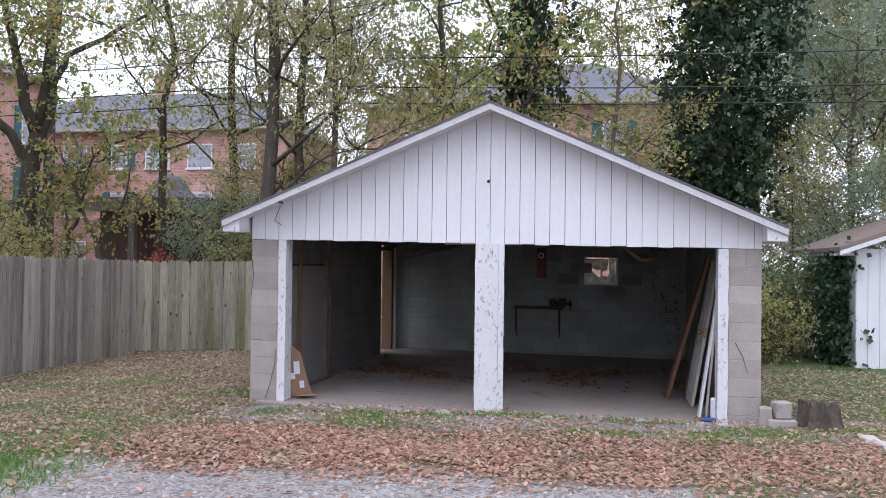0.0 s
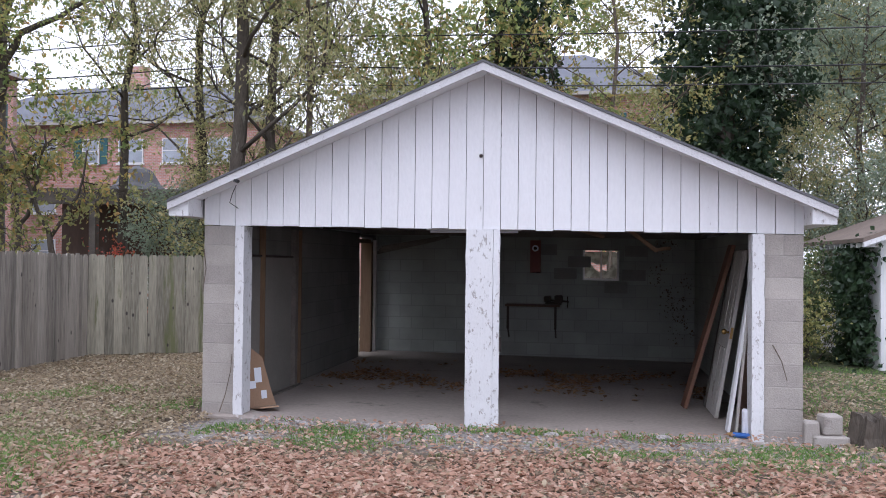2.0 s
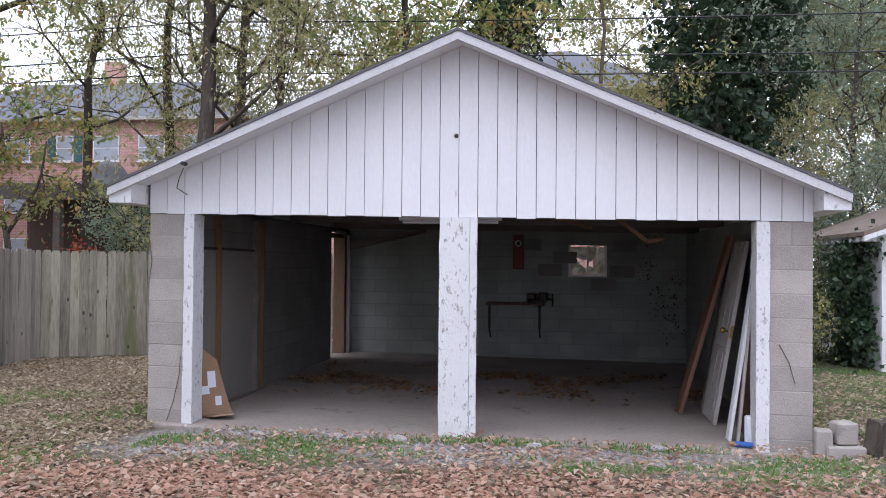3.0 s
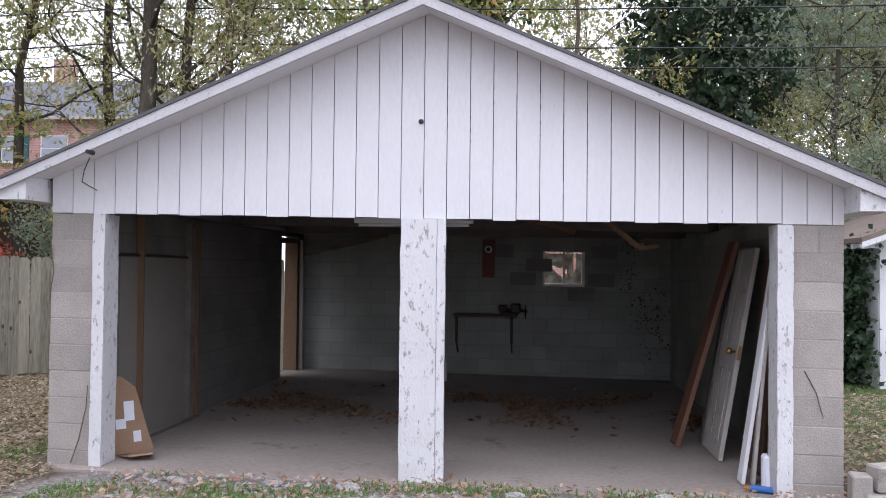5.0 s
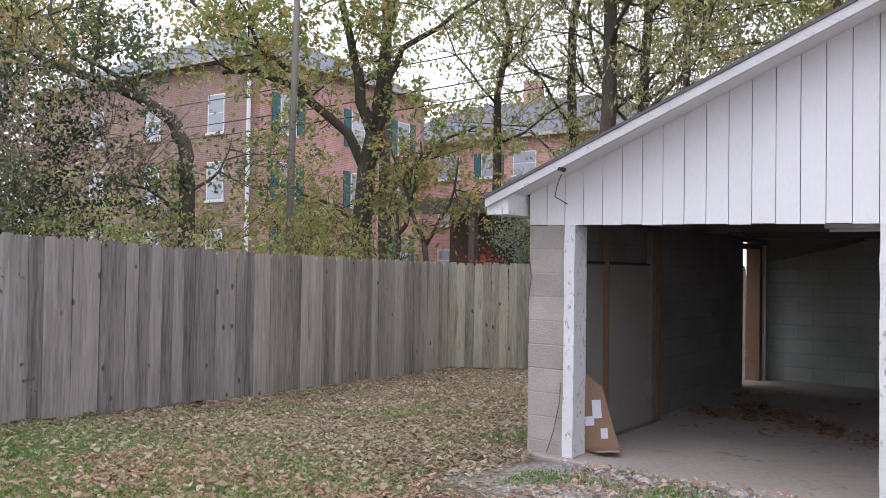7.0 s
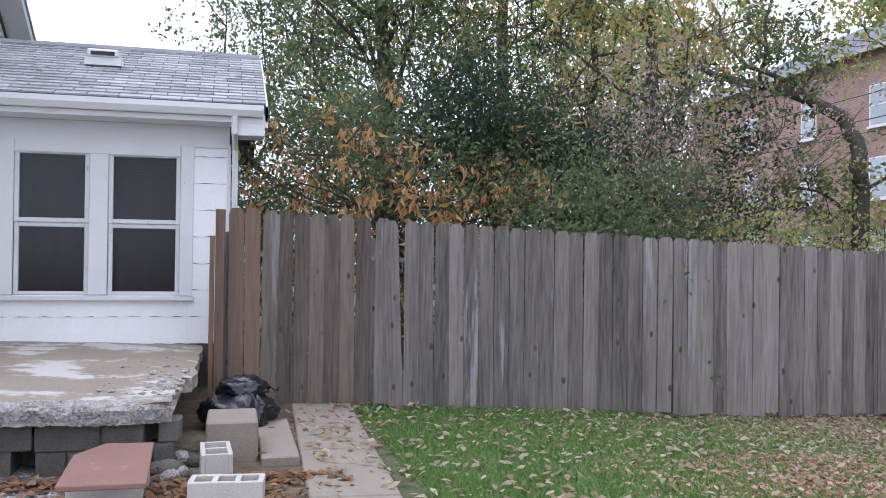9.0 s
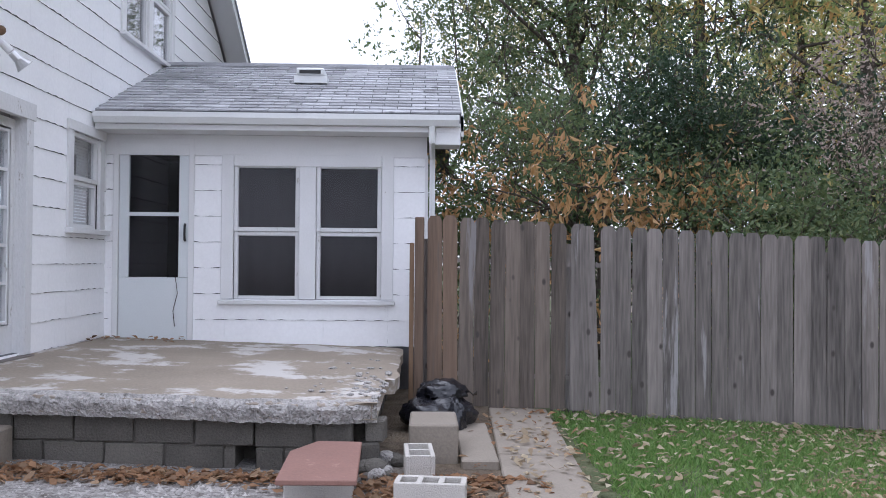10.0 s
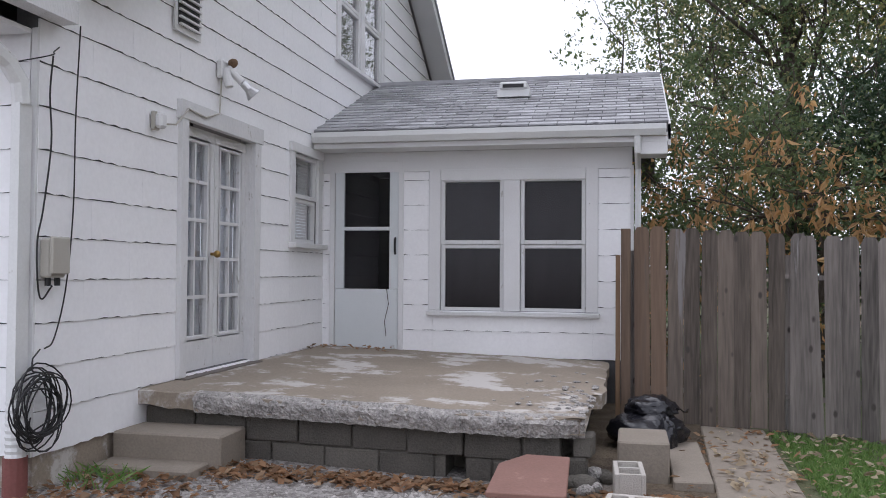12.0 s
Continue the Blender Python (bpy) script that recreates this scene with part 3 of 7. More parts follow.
    made.append(bpart("backing", (GX0 + 0.01, GX1 - 0.01, GY + 0.03, GY + 0.06, HEAD + 0.02, 2.12), wood_grey, gable))
    bw = 0.172
    x, i = GX0, 0
    while x < GX1 - 0.01:
        xb = min(x + bw, GX1)
        za, zb = roof_z(x) + 0.03, roof_z(xb) + 0.03
        low = HEAD + random.uniform(-0.006, 0.006)
        bm = bmesh.new()
        out = [(x + 0.003, low), (xb - 0.003, low), (xb - 0.003, zb)]
        if x < APX < xb:
            out.append((APX, APZ + 0.03))
        out.append((x + 0.003, za))
        yo = random.uniform(-0.003, 0.003)
        prism(bm, out, "y", GY + yo - 0.005, GY + 0.02 + yo)
        made.append(part("board", bm, paint, gable))
        x, i = xb, i + 1
    bm = bmesh.new()
    bmesh.ops.create_uvsphere(bm, u_segments=8, v_segments=6, radius=0.02, matrix=Matrix.Translation((-1.33, GY - 0.01, 2.64)))
    made.append(part("knot_hole", bm, iron, gable, "dark round knot hole"))
    # posts with jambs
    def post(nm, dims, lab):
        t = thing(nm, lab, "post")
        for pn, d in dims:
            bm2 = bmesh.new()
            box(bm2, *d)
            bmesh.ops.subdivide_edges(bm2, edges=[e for e in bm2.edges if abs(e.verts[0].co.z - e.verts[1].co.z) > 1], cuts=14)
            made.append(part(pn, bm2, paint_worn, t, rough=0.008))
        return t
    post("garage_post", (("face_board", (-3.87, -3.775, GY - 0.04, GY - 0.008, -0.03, HEAD - 0.004)), ("jamb_board", (-3.873, -3.79, GY - 0.006, GY + 0.22, -0.03, HEAD - 0.004))), "flaking white timber post beside the garage opening")
    post("garage_post", (("face_board", (1.235, 1.344, GY - 0.04, GY - 0.008, -0.03, HEAD - 0.004)), ("jamb_board", (1.235, 1.345, GY - 0.006, GY + 0.2, -0.03, HEAD - 0.004))), "flaking white timber post beside leaning doors")
    mp = post("garage_post", (("face_board", (-1.468, -1.20, GY - 0.045, GY - 0.01, -0.03, HEAD - 0.004)), ("narrow_board", (-1.197, -1.135, GY - 0.04, GY - 0.01, -0.03, HEAD - 0.004)), ("post_core", (-1.455, -1.15, GY - 0.006, GY + 0.12, -0.03, HEAD - 0.006))), "thick flaking white timber post between two garage openings")
    made.append(bpart("latch", (-1.134, -1.115, GY - 0.05, GY - 0.02, 0.72, 0.86), iron, mp, "rusty iron latch"))
    bm = bmesh.new()
    box(bm, -3.78, -1.47, GY + 0.03, GY + 0.12, HEAD + 0.005, HEAD + 0.16)
    box(bm, -1.14, 1.23, GY + 0.03, GY + 0.12, HEAD + 0.005, HEAD + 0.16)
    made.append(tagged(part("lintel", bm, wood_grey), "greyed timber lintel over the garage openings", "lintel", kind="structure"))
    for ob in made:
        if ob.type == "MESH":
            shear_mesh(ob)
    # block pillars of the front wall
    for nm, xa, xb in (("garage_pillar_west", GX0, -3.875), ("garage_pillar_east", 1.347, GX1)):
        bm = bmesh.new()
        box(bm, xa + 0.006, xb - 0.006, GY + 0.0015, GY + 0.2, -0.35, HEAD - 0.006)
        core = part(nm, bm, mortar_m)
        shear_mesh(core)
        tagged(core, "weathered concrete block pillar at the garage front", "wall", kind="structure")
        for k in range(11):
            z = -0.33 + k * 0.204
            cut = [(xa, xb)] if k % 2 else [(xa, xa + (xb - xa) * 0.5 - 0.004), (xa + (xb - xa) * 0.5 + 0.004, xb)]
            if k not in (10,):
                cut = [(xa, xb)]
            for ca, cb in cut:
                bm = bmesh.new()
                jx = random.uniform(0, 0.004)
                box(bm, ca + jx, cb - jx, GY + jx - 0.004, GY + 0.2, z + 0.004, min(z + 0.2, HEAD - 0.004))
                bl = part("block", bm, block_m, core, bevel=0.003)
                shear_mesh(bl)


build_garage()


# ---------- board fence ----------
def plank_mesh(w, h, seed):
    rnd = random.Random(seed)
    bm = bmesh.new()
    c = 0.028
    lean = rnd.uniform(-0.006, 0.006)
    prism(bm, [(0, 0), (w, 0), (w + lean, h - c), (w - c + lean, h), (c + lean, h), (lean, h - c)], "y", -0.009, 0.009)
    finish(bm)
    me = bpy.data.meshes.new("plank")
    bm.to_mesh(me)
    bm.free()
    return me


def build_fence():
    """Runs of dog-eared boards: start, end, height at both ends, board material."""
    runs = [
        ((-8.98, 3.12), (-8.93, 4.50), 1.88, 1.84, fence_gate, "weathered brown-grey board gate fence with brown post", 0.005),
        ((-8.93, 4.50), (-8.35, 7.4), 1.84, 1.76, fence_mid, "weathered grey board fence with gaps beside the lawn", 0.004),
        ((-8.35, 7.4), (-8.28, 10.7), 1.76, 1.72, fence_m, "weathered grey board fence beside the leaf litter", 0.002),
        ((-8.28, 10.7), (-8.72, 15.2), 1.72, 1.76, fence_tan, "weathered pale board fence running to the corner", 0.002),
        ((-8.72, 15.2), (-7.70, 16.15), 1.76, 1.78, fence_green, "mossy green board fence at the corner", 0.002),
        ((-7.70, 16.15), (-4.3, 16.6), 1.78, 1.78, fence_green, "mossy green board fence behind the garage", 0.002),
    ]
    rnd = random.Random(4)
    for (xa, ya), (xb, yb), ha, hb, m, lab, gap in runs:
        t = thing("board_fence", lab, "fence", group="yard fence", kind="structure")
        dx, dy = xb - xa, yb - ya
        ln = math.hypot(dx, dy)
        ang = math.degrees(math.atan2(dy, dx))
        meshes = []
        for k in range(7):
            me = plank_mesh(0.142, 1.0, k)
            me.materials.append(m)
            meshes.append(me)
        brown = plank_mesh(0.142, 1.0, 31)
        brown.materials.append(fence_brown)
        s = 0.0
        while s < ln - 0.05:
            f = s / ln
            x, y = xa + dx * f, ya + dy * f
            h = ha + (hb - ha) * f + rnd.uniform(-0.012, 0.012)
            ob = new("board", brown if gap == 0.005 and s < 0.2 else meshes[rnd.randrange(7)])
            ob.parent = t
            low = 0.02 + rnd.uniform(-0.02, 0.03)
            tilt = rnd.uniform(-0.35, 0.35)
            if gap == 0.004 and 0.0 < s < 0.2:
                tilt, low = -2.2, -0.01
            ob.matrix_basis = pose(x, y, g(x, y) + low, 0, tilt, ang) @ pose(0, rnd.uniform(-0.004, 0.004), 0, rnd.uniform(-0.4, 0.4)) @ Matrix.Diagonal((min(1.0, (ln - s) / 0.142 + 0.02), 1, h - low, 1))
            s += 0.142 + (gap + rnd.uniform(0, gap) if rnd.random() < 0.7 else 0.002)
        side = Vector((-dy, dx)).normalized()
        for hz in (0.35, 1.45):
            bm = bmesh.new()
            p0, p1 = Vector((xa, ya)) + side * 0.035, Vector((xb, yb)) + side * 0.035
            tube(bm, [(p0.x, p0.y, g(*p0) + hz), (p1.x, p1.y, g(*p1) + hz)], 0.03, 4)
            part("rail", bm, fence_m, t)
        for q in range(max(2, int(ln / 2.4) + 1)):
            f = min(1, q * 2.4 / ln)
            x, y = xa + dx * f + side.x * 0.1, ya + dy * f + side.y * 0.1
            bpart("post", (x - 0.045, x + 0.045, y - 0.045, y + 0.045, g(x, y) - 0.2, g(x, y) + 1.65), fence_m, t)
    t = thing("fence_post", "brown timber fence post at the patio corner", "post")
    bpart("upright", (-9.02, -8.93, 2.99, 3.08, g(-9, 3) - 0.1, 2.05), fence_brown, t, bevel=0.006)
    bpart("batten", (-8.99, -8.95, 2.94, 2.985, g(-9, 3) - 0.1, 1.80), wood_raw, t, bevel=0.004)


build_fence()

# ---------- house ----------
WY, WX = -0.46, -10.2
GAB_X, GAB_Z, GAB_S = -11.9, 7.35, 0.6
PAT = 0.76


def patio_z(y):
    """The patio slab falls away from the main wall."""
    return PAT - 0.03 * (y - WY)


def gable_line(x):
    return GAB_Z - GAB_S * abs(x - GAB_X)


def shingle(name, parent, p0, along, out, w, z0, z1, material, wave=0.008, top=None):
    """One siding shingle: wavy butt edge, leaning outwards at the bottom."""
    bm = bmesh.new()
    n = max(2, int(w / 0.075))
    front, back, up, upb = [], [], [], []
    for i in range(n + 1):
        s = w * i / n
        base = Vector(p0) + Vector(along) * s
        zb = z0 + wave * (math.sin(base.x * 37 + base.y * 29 + z0 * 3) + 0.5 * math.sin(base.x * 71 + base.y * 53))
        zt = z1 if top is None else min(z1, top(base.x))
        zb = min(zb, zt - 0.004)
        front.append(bm.verts.new((base.x + out[0] * 0.019, base.y + out[1] * 0.019, zb)))
        back.append(bm.verts.new((base.x, base.y, zb)))
        up.append(bm.verts.new((base.x + out[0] * 0.010, base.y + out[1] * 0.010, zt)))
        upb.append(bm.verts.new((base.x, base.y, zt)))
    for i in range(n):
        bm.faces.new((front[i], front[i + 1], up[i + 1], up[i]))
        bm.faces.new((back[i], back[i + 1], front[i + 1], front[i]))
        bm.faces.new((up[i], up[i + 1], upb[i + 1], upb[i]))
    bm.faces.new((front[0], up[0], upb[0], back[0]))
    bm.faces.new((front[n], back[n], upb[n], up[n]))
    ob = part(name, bm, material, parent)
    # Faces that look down get the painted shadow colour.
    ob.data.materials.append(butt_shadow)
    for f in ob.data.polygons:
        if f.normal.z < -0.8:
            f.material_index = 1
    return ob


def side_wall(parent, origin, along, out, length, z0, z1, course, openings, width, top=None, first=0.0):
    """Courses of shingles over a wall, leaving out its openings (s0, s1, z0, z1)."""
    rnd = random.Random(11)
    k, z = 0, z0
    while z < z1:
        zt = min(z + course, z1)
        s = 0.0
        cuts = sorted({0.0, length, *[c for o in openings for c in o[:2] if 0 < c < length]})
        for a, b in zip(cuts, cuts[1:]):
            lo, hi = z, zt
            for o in openings:
                if o[0] - 0.001 <= a and b <= o[1] + 0.001:
                    if o[2] <= lo and o[3] >= hi:
                        lo = hi
                    elif o[2] <= lo < o[3]:
                        lo = o[3]
                    elif lo < o[2] < hi:
                        hi = o[2]
            if hi - lo < 0.01:
                continue
            s = a
            first_w = (width * (0.45 if k % 2 else 0.9) + rnd.uniform(-0.1, 0.1))
            while s < b - 0.005:
                w = min(first_w, b - s)
                first_w = width
                p = (origin[0] + along[0] * s, origin[1] + along[1] * s)
                if top is None or max(top(p[0]), top(p[0] + along[0] * w)) > lo + 0.02:
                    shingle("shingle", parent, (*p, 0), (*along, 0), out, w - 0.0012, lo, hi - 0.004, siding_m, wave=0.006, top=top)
                s += w
        z, k = z + course, k + 1


def glazed(name, label, ax, u0, u1, z0, z1, plane, out, cols, rows, sash, glass_m, parent=None, room=None, rail=None):
    """A window: casing, sashes, panes, and what hangs behind. ax: the axis along the wall; out: +1 or -1."""
    def dims(a0, a1, d0, d1, c0, c1):
        lo, hi = sorted((plane + out * d0, plane + out * d1))
        return (a0, a1, lo, hi, c0, c1) if ax == "x" else (lo, hi, a0, a1, c0, c1)
    t = parent or thing(name, label, "window", kind="structure")
    f = 0.045
    for d in ((u0, u0 + f, -0.05, 0.012, z0, z1), (u1 - f, u1, -0.05, 0.012, z0, z1), (u0 + f, u1 - f, -0.05, 0.012, z1 - f, z1), (u0 + f, u1 - f, -0.05, 0.012, z0, z0 + f)):
        bpart("sash_rail", dims(*d), sash, t, bevel=0.004)
    zr = [z0 + f + (z1 - z0 - 2 * f) * i / rows for i in range(rows + 1)]
    ur = [u0 + f + (u1 - u0 - 2 * f) * i / cols for i in range(cols + 1)]
    for z in zr[1:-1]:
        bpart("glazing_bar", dims(u0 + f, u1 - f, -0.04, 0.004, z - 0.014, z + 0.014), sash, t)
    for u in ur[1:-1]:
        bpart("glazing_bar", dims(u - 0.012, u + 0.012, -0.038, 0.002, z0 + f, z1 - f), sash, t)
    for i in range(rows):
        for j in range(cols):
            pn = bpart("pane", dims(ur[j] + 0.002, ur[j + 1] - 0.002, -0.026, -0.022, zr[i] + 0.002, zr[i + 1] - 0.002), glass_m, t)
            pn.visible_shadow = False
    return t


def curtain(name, label, ax, u0, u1, z0, z1, plane, material, amp=0.03, folds=9):
    bm = bmesh.new()
    n = folds * 6
    rows = []
    for z in (z0, z1):
        r = []
        for i in range(n + 1):
            u = u0 + (u1 - u0) * i / n
            d = plane + amp * math.sin(i * 6.2832 / 6) * (1.1 if z == z0 else 0.8) + 0.01 * math.sin(i * 0.9)
            r.append(bm.verts.new((u, d, z) if ax == "x" else (d, u, z)))
        rows.append(r)
    for i in range(n):
        bm.faces.new((rows[0][i], rows[0][i + 1], rows[1][i + 1], rows[1][i]))
    ob = part(name, bm, material, smooth=True)
    ob.modifiers.new("thick", "SOLIDIFY").thickness = 0.004
    return tagged(ob, label, "curtain")


def build_house():
    # ---- main gable wall, facing the yard ----
    x_end = -19.0
    fd = (-8.30, -6.82, PAT + 0.03, 2.90)
    sw = (-10.05, -9.16, 1.93, 2.90)
    uw = (-12.62, -10.60, 4.26, 5.75)
    wall = thing("house_wall_yard", "white wavy-edged shingle wall of the main house", "wall", kind="structure")
    holes = [fd, sw, uw]
    xs = sorted({x_end, -5.13, GAB_X, *[c for o in holes for c in o[:2]]})
    for a, b in zip(xs, xs[1:]):
        spans, lo = [], 0.502
        for o in sorted(holes, key=lambda q: q[2]):
            if o[0] <= a and b <= o[1]:
                spans.append((lo, o[2]))
                lo = o[3]
        for p, q in spans:
            bpart("backing", (a, b, WY - 0.15, WY - 0.003, p, q), siding_back, wall)
        bm = bmesh.new()
        prism(bm, [(a, lo), (b, lo), (b, gable_line(b)), (a, gable_line(a))], "y", WY - 0.15, WY - 0.003)
        part("backing", bm, siding_back, wall)
    L = -5.13 - x_end
    conv = [(-5.13 - o[1] - 0.0, -5.13 - o[0] + 0.0, o[2], o[3]) for o in holes]
    side_wall(wall, (-5.13, WY), (-1, 0), (0, 1), L, 0.50, 7.4, 0.2665, conv, 1.22, top=gable_line)
    found = tagged(bpart("house_foundation", (x_end, -5.15, WY - 0.2, WY - 0.004, -0.2, 0.5), concrete), "stained concrete foundation below the siding", "foundation", kind="structure")
    # wall that turns away at the near corner
    wall2 = thing("house_wall_drive", "shaded white shingle wall beside the downspout", "wall", kind="structure")
    bpart("backing", (-5.28, -5.135, -9.0, WY - 0.155, 0.502, 3.05), siding_back, wall2)
    bpart("foundation", (-5.28, -5.15, -9.0, WY - 0.202, -0.2, 0.5), concrete, wall2)
    side_wall(wall2, (-5.13, -4.5), (0, 1), (1, 0), 4.0, 0.50, 3.1, 0.2665, [], 1.22)
    bpart("corner_strip", (-5.134, -5.112, WY - 0.03, WY + 0.012, 0.5, 3.1), trim_m, wall)
    # roof of the main house
    for s, nm in ((1, "house_roof_drive"), (-1, "house_roof_far")):
        xe = GAB_X + s * 7.25
        ze = GAB_Z - GAB_S * 7.25
        bm = bmesh.new()
        prism(bm, [(GAB_X, GAB_Z + 0.22), (xe, ze + 0.22), (xe, ze + 0.16), (GAB_X, GAB_Z + 0.16)], "y", -9, WY + 0.05)
        prism(bm, [(GAB_X, GAB_Z + 0.22), (xe - s * 0.75, ze + 0.67), (xe - s * 0.75, ze + 0.61), (GAB_X, GAB_Z + 0.16)], "y", WY + 0.051, WY + 0.42)
        r = tagged(part(nm, bm, roof_m), "grey asphalt shingle roof of the main house", "roof", kind="structure")
        bm = bmesh.new()
        prism(bm, [(GAB_X, GAB_Z + 0.16), (xe - s * 0.75, ze + 0.16 + 0.45), (xe - s * 0.75, ze + 0.45), (GAB_X, GAB_Z + 0.0)], "y", WY + 0.35, WY + 0.40)
        part("rake_board", bm, trim_m, r)
        bm = bmesh.new()
        prism(bm, [(GAB_X, GAB_Z + 0.10), (xe - s * 0.75, ze + 0.55), (xe - s * 0.75, ze + 0.52), (GAB_X, GAB_Z + 0.07)], "y", WY + 0.03, WY + 0.348)
        part("rake_soffit", bm, trim_m, r)
        if s > 0:
            bpart("eave_soffit", (-5.09, xe, -9, WY - 0.02, 3.06, 3.09), trim_m, r)
            bpart("eave_fascia", (xe, xe + 0.025, -9, WY - 0.02, 3.05, 3.2), trim_m, r)
            bpart("return_box", (-5.30, xe - 0.002, WY + 0.034, WY + 0.16, 3.16, 3.3), house_flake, r)
    # ---- porch wing ----
    pw = thing("porch_wall", "white shingle wall of the small porch wing", "wall", kind="structure")
    pd = (-0.36, 0.53, 0.70, 2.96)
    pwn = (0.88, 2.68, 1.19, 2.72)
    top = 2.98
    for d in ((WX - 0.15, WX - 0.003, WY, pd[0], 0.2, top), (WX - 0.15, WX - 0.003, pd[1], pwn[0], 0.2, top), (WX - 0.15, WX - 0.003, pwn[1], 3.07, 0.2, top), (WX - 0.15, WX - 0.003, pwn[0], pwn[1], 0.2, pwn[2]), (WX - 0.15, WX - 0.003, pwn[0], pwn[1], pwn[3], top), (WX - 0.15, WX - 0.003, pd[0], pd[1], 0.2, pd[2])):
        bpart("backing", d, siding_back, pw)
    side_wall(pw, (WX, WY), (0, 1), (1, 0), 3.08 - WY, 0.676, 2.774, 0.2855, [(pd[0] - WY, pd[1] - WY, pd[2], pd[3]), (pwn[0] - WY, pwn[1] - WY, pwn[2], pwn[3])], 1.22)
    bpart("frieze_board", (WX, WX + 0.033, WY, 3.1, 2.772, 3.0), trim_m, pw)
    bpart("corner_board", (WX - 0.02, WX + 0.034, 3.08, 3.115, 0.6, 2.8), trim_m, pw)
    pe = thing("porch_end_wall", "white shingle end wall of the porch above the fence", "wall", kind="structure")
    bm = bmesh.new()
    prism(bm, [(WX - 0.152, 0.2), (-14.6, 0.2), (-14.6, 3.2), (-12.42, 4.1), (WX - 0.152, 3.1)], "y", 2.92, 3.067)
    part("backing", bm, siding_back, pe)
    side_wall(pe, (WX - 0.03, 3.07), (-1, 0), (0, 1), 4.3, 0.66, 4.1, 0.302, [], 0.61, top=lambda x: 4.12 - 0.41 * abs(x + 12.42))
    for ya in (0.65, 1.5):
        bpart("window_frame", (-11.0 - ya, -10.35 - ya, 3.072, 3.115, 1.3, 2.7), trim_m, pe, bevel=0.004)
    # porch roof: rows of shingle tabs
    xe, ze, xr, zr_ = -9.80, 3.20, -12.42, 4.27
    y0, y1 = WY - 0.1, 3.46
    bm = bmesh.new()
    prism(bm, [(xe, ze), (xr, zr_), (-15.0, ze), (-15.0, ze - 0.1), (xr, zr_ - 0.1), (xe, ze - 0.1)], "y", WY + 0.03, y1)
    pr = tagged(part("porch_roof", bm, roof_dark), "weathered grey shingle roof of the porch wing", "roof", kind="structure")
    run = math.hypot(xr - xe, zr_ - ze)
    ux, uz = (xr - xe) / run, (zr_ - ze) / run
    rows, tab = 18, 0.305
    rh = run / rows
    rnd = random.Random(3)
    tabs = []
    for k in range(4):
        b2 = bmesh.new()
        n = 0.016
        pts = [(0, 0), (rh + 0.03, 0)]
        v = []
        for yy in (0.006, tab - 0.006):
            v.append([b2.verts.new((ux * s + -uz * h * -1, yy, uz * s + -ux * h)) for s, h in ((0, 0.002), (0, n + 0.004 * rnd.random()), (rh + 0.02, 0.004), (rh + 0.02, 0.002))])
        for i in range(4):
            b2.faces.new((v[0][i], v[0][(i + 1) % 4], v[1][(i + 1) % 4], v[1][i]))
        b2.faces.new(v[0][::-1]), b2.faces.new(v[1])
        finish(b2)
        me = bpy.data.meshes.new("shingle_tab")
        b2.to_mesh(me)
        b2.free()
        me.materials.append(roof_m)
        tabs.append(me)
    for r in range(rows):
        off = (tab / 2 if r % 2 else 0) + rnd.uniform(-0.01, 0.01)
        y = y0 + 0.12 - off
        while y < y1 - 0.05:
            if y > WY - 0.15 and y < y1 - 0.02:
                ob = new("shingle_tab", tabs[rnd.randrange(4)])
                ob.parent = pr
                ob.scale = (1, min(1.0, (y1 + 0.01 - y) / tab), 1)
                ob.location = (xe + ux * rh * r, y, ze + uz * rh * r + rnd.uniform(0, 0.002))
            y += tab
    bpart("ridge_cap", (xr - 0.08, xr + 0.1, WY + 0.03, y1, zr_ - 0.02, zr_ + 0.025), roof_m, pr)
    bpart("rake_board", (xe - 0.25, xe, y1 + 0.002, y1 + 0.03, ze - 0.24, ze - 0.02), trim_m, pr)
    bm = bmesh.new()
    prism(bm, [(xe, ze - 0.01), (xr, zr_ - 0.01), (xr, zr_ - 0.16), (xe, ze - 0.18)], "y", y1 + 0.002, y1 + 0.028)
    part("rake_board", bm, trim_m, pr)
    bm = bmesh.new()
    prism(bm, [(xe, ze - 0.103), (xr, zr_ - 0.103), (xr, zr_ - 0.125), (xe, ze - 0.135)], "y", 3.125, y1 - 0.002)
    part("rake_soffit", bm, trim_m, pr)
    bpart("eave_return", (xe - 0.36, xe - 0.004, 3.13, y1 - 0.003, 2.87, 3.05), trim_m, pr, bevel=0.006)
    bpart("soffit", (WX + 0.032, xe + 0.003, WY + 0.03, y1, 3.002, 3.058), trim_m, pr)
    # gutter with rolled lip
    gut = thing("porch_gutter", "white metal gutter along the porch eave", "gutter")
    bm = bmesh.new()
    prism(bm, [(xe + 0.004, 3.06), (xe + 0.07, 3.06), (xe + 0.105, 3.12), (xe + 0.105, 3.175), (xe + 0.09, 3.175), (xe + 0.09, 3.125), (xe + 0.06, 3.08), (xe + 0.02, 3.08), (xe + 0.02, 3.18), (xe + 0.004, 3.18)], "y", WY + 0.04, y1 - 0.02)
    part("trough", bm, gutter_m, gut)
    bm = bmesh.new()
    tube(bm, [(xe + 0.05, 3.15, 3.06), (xe + 0.03, 3.15, 2.9), (WX + 0.08, 3.16, 2.75), (WX + 0.07, 3.16, 0.5)], 0.035, 6)
    part("downspout", bm, gutter_m, gut)
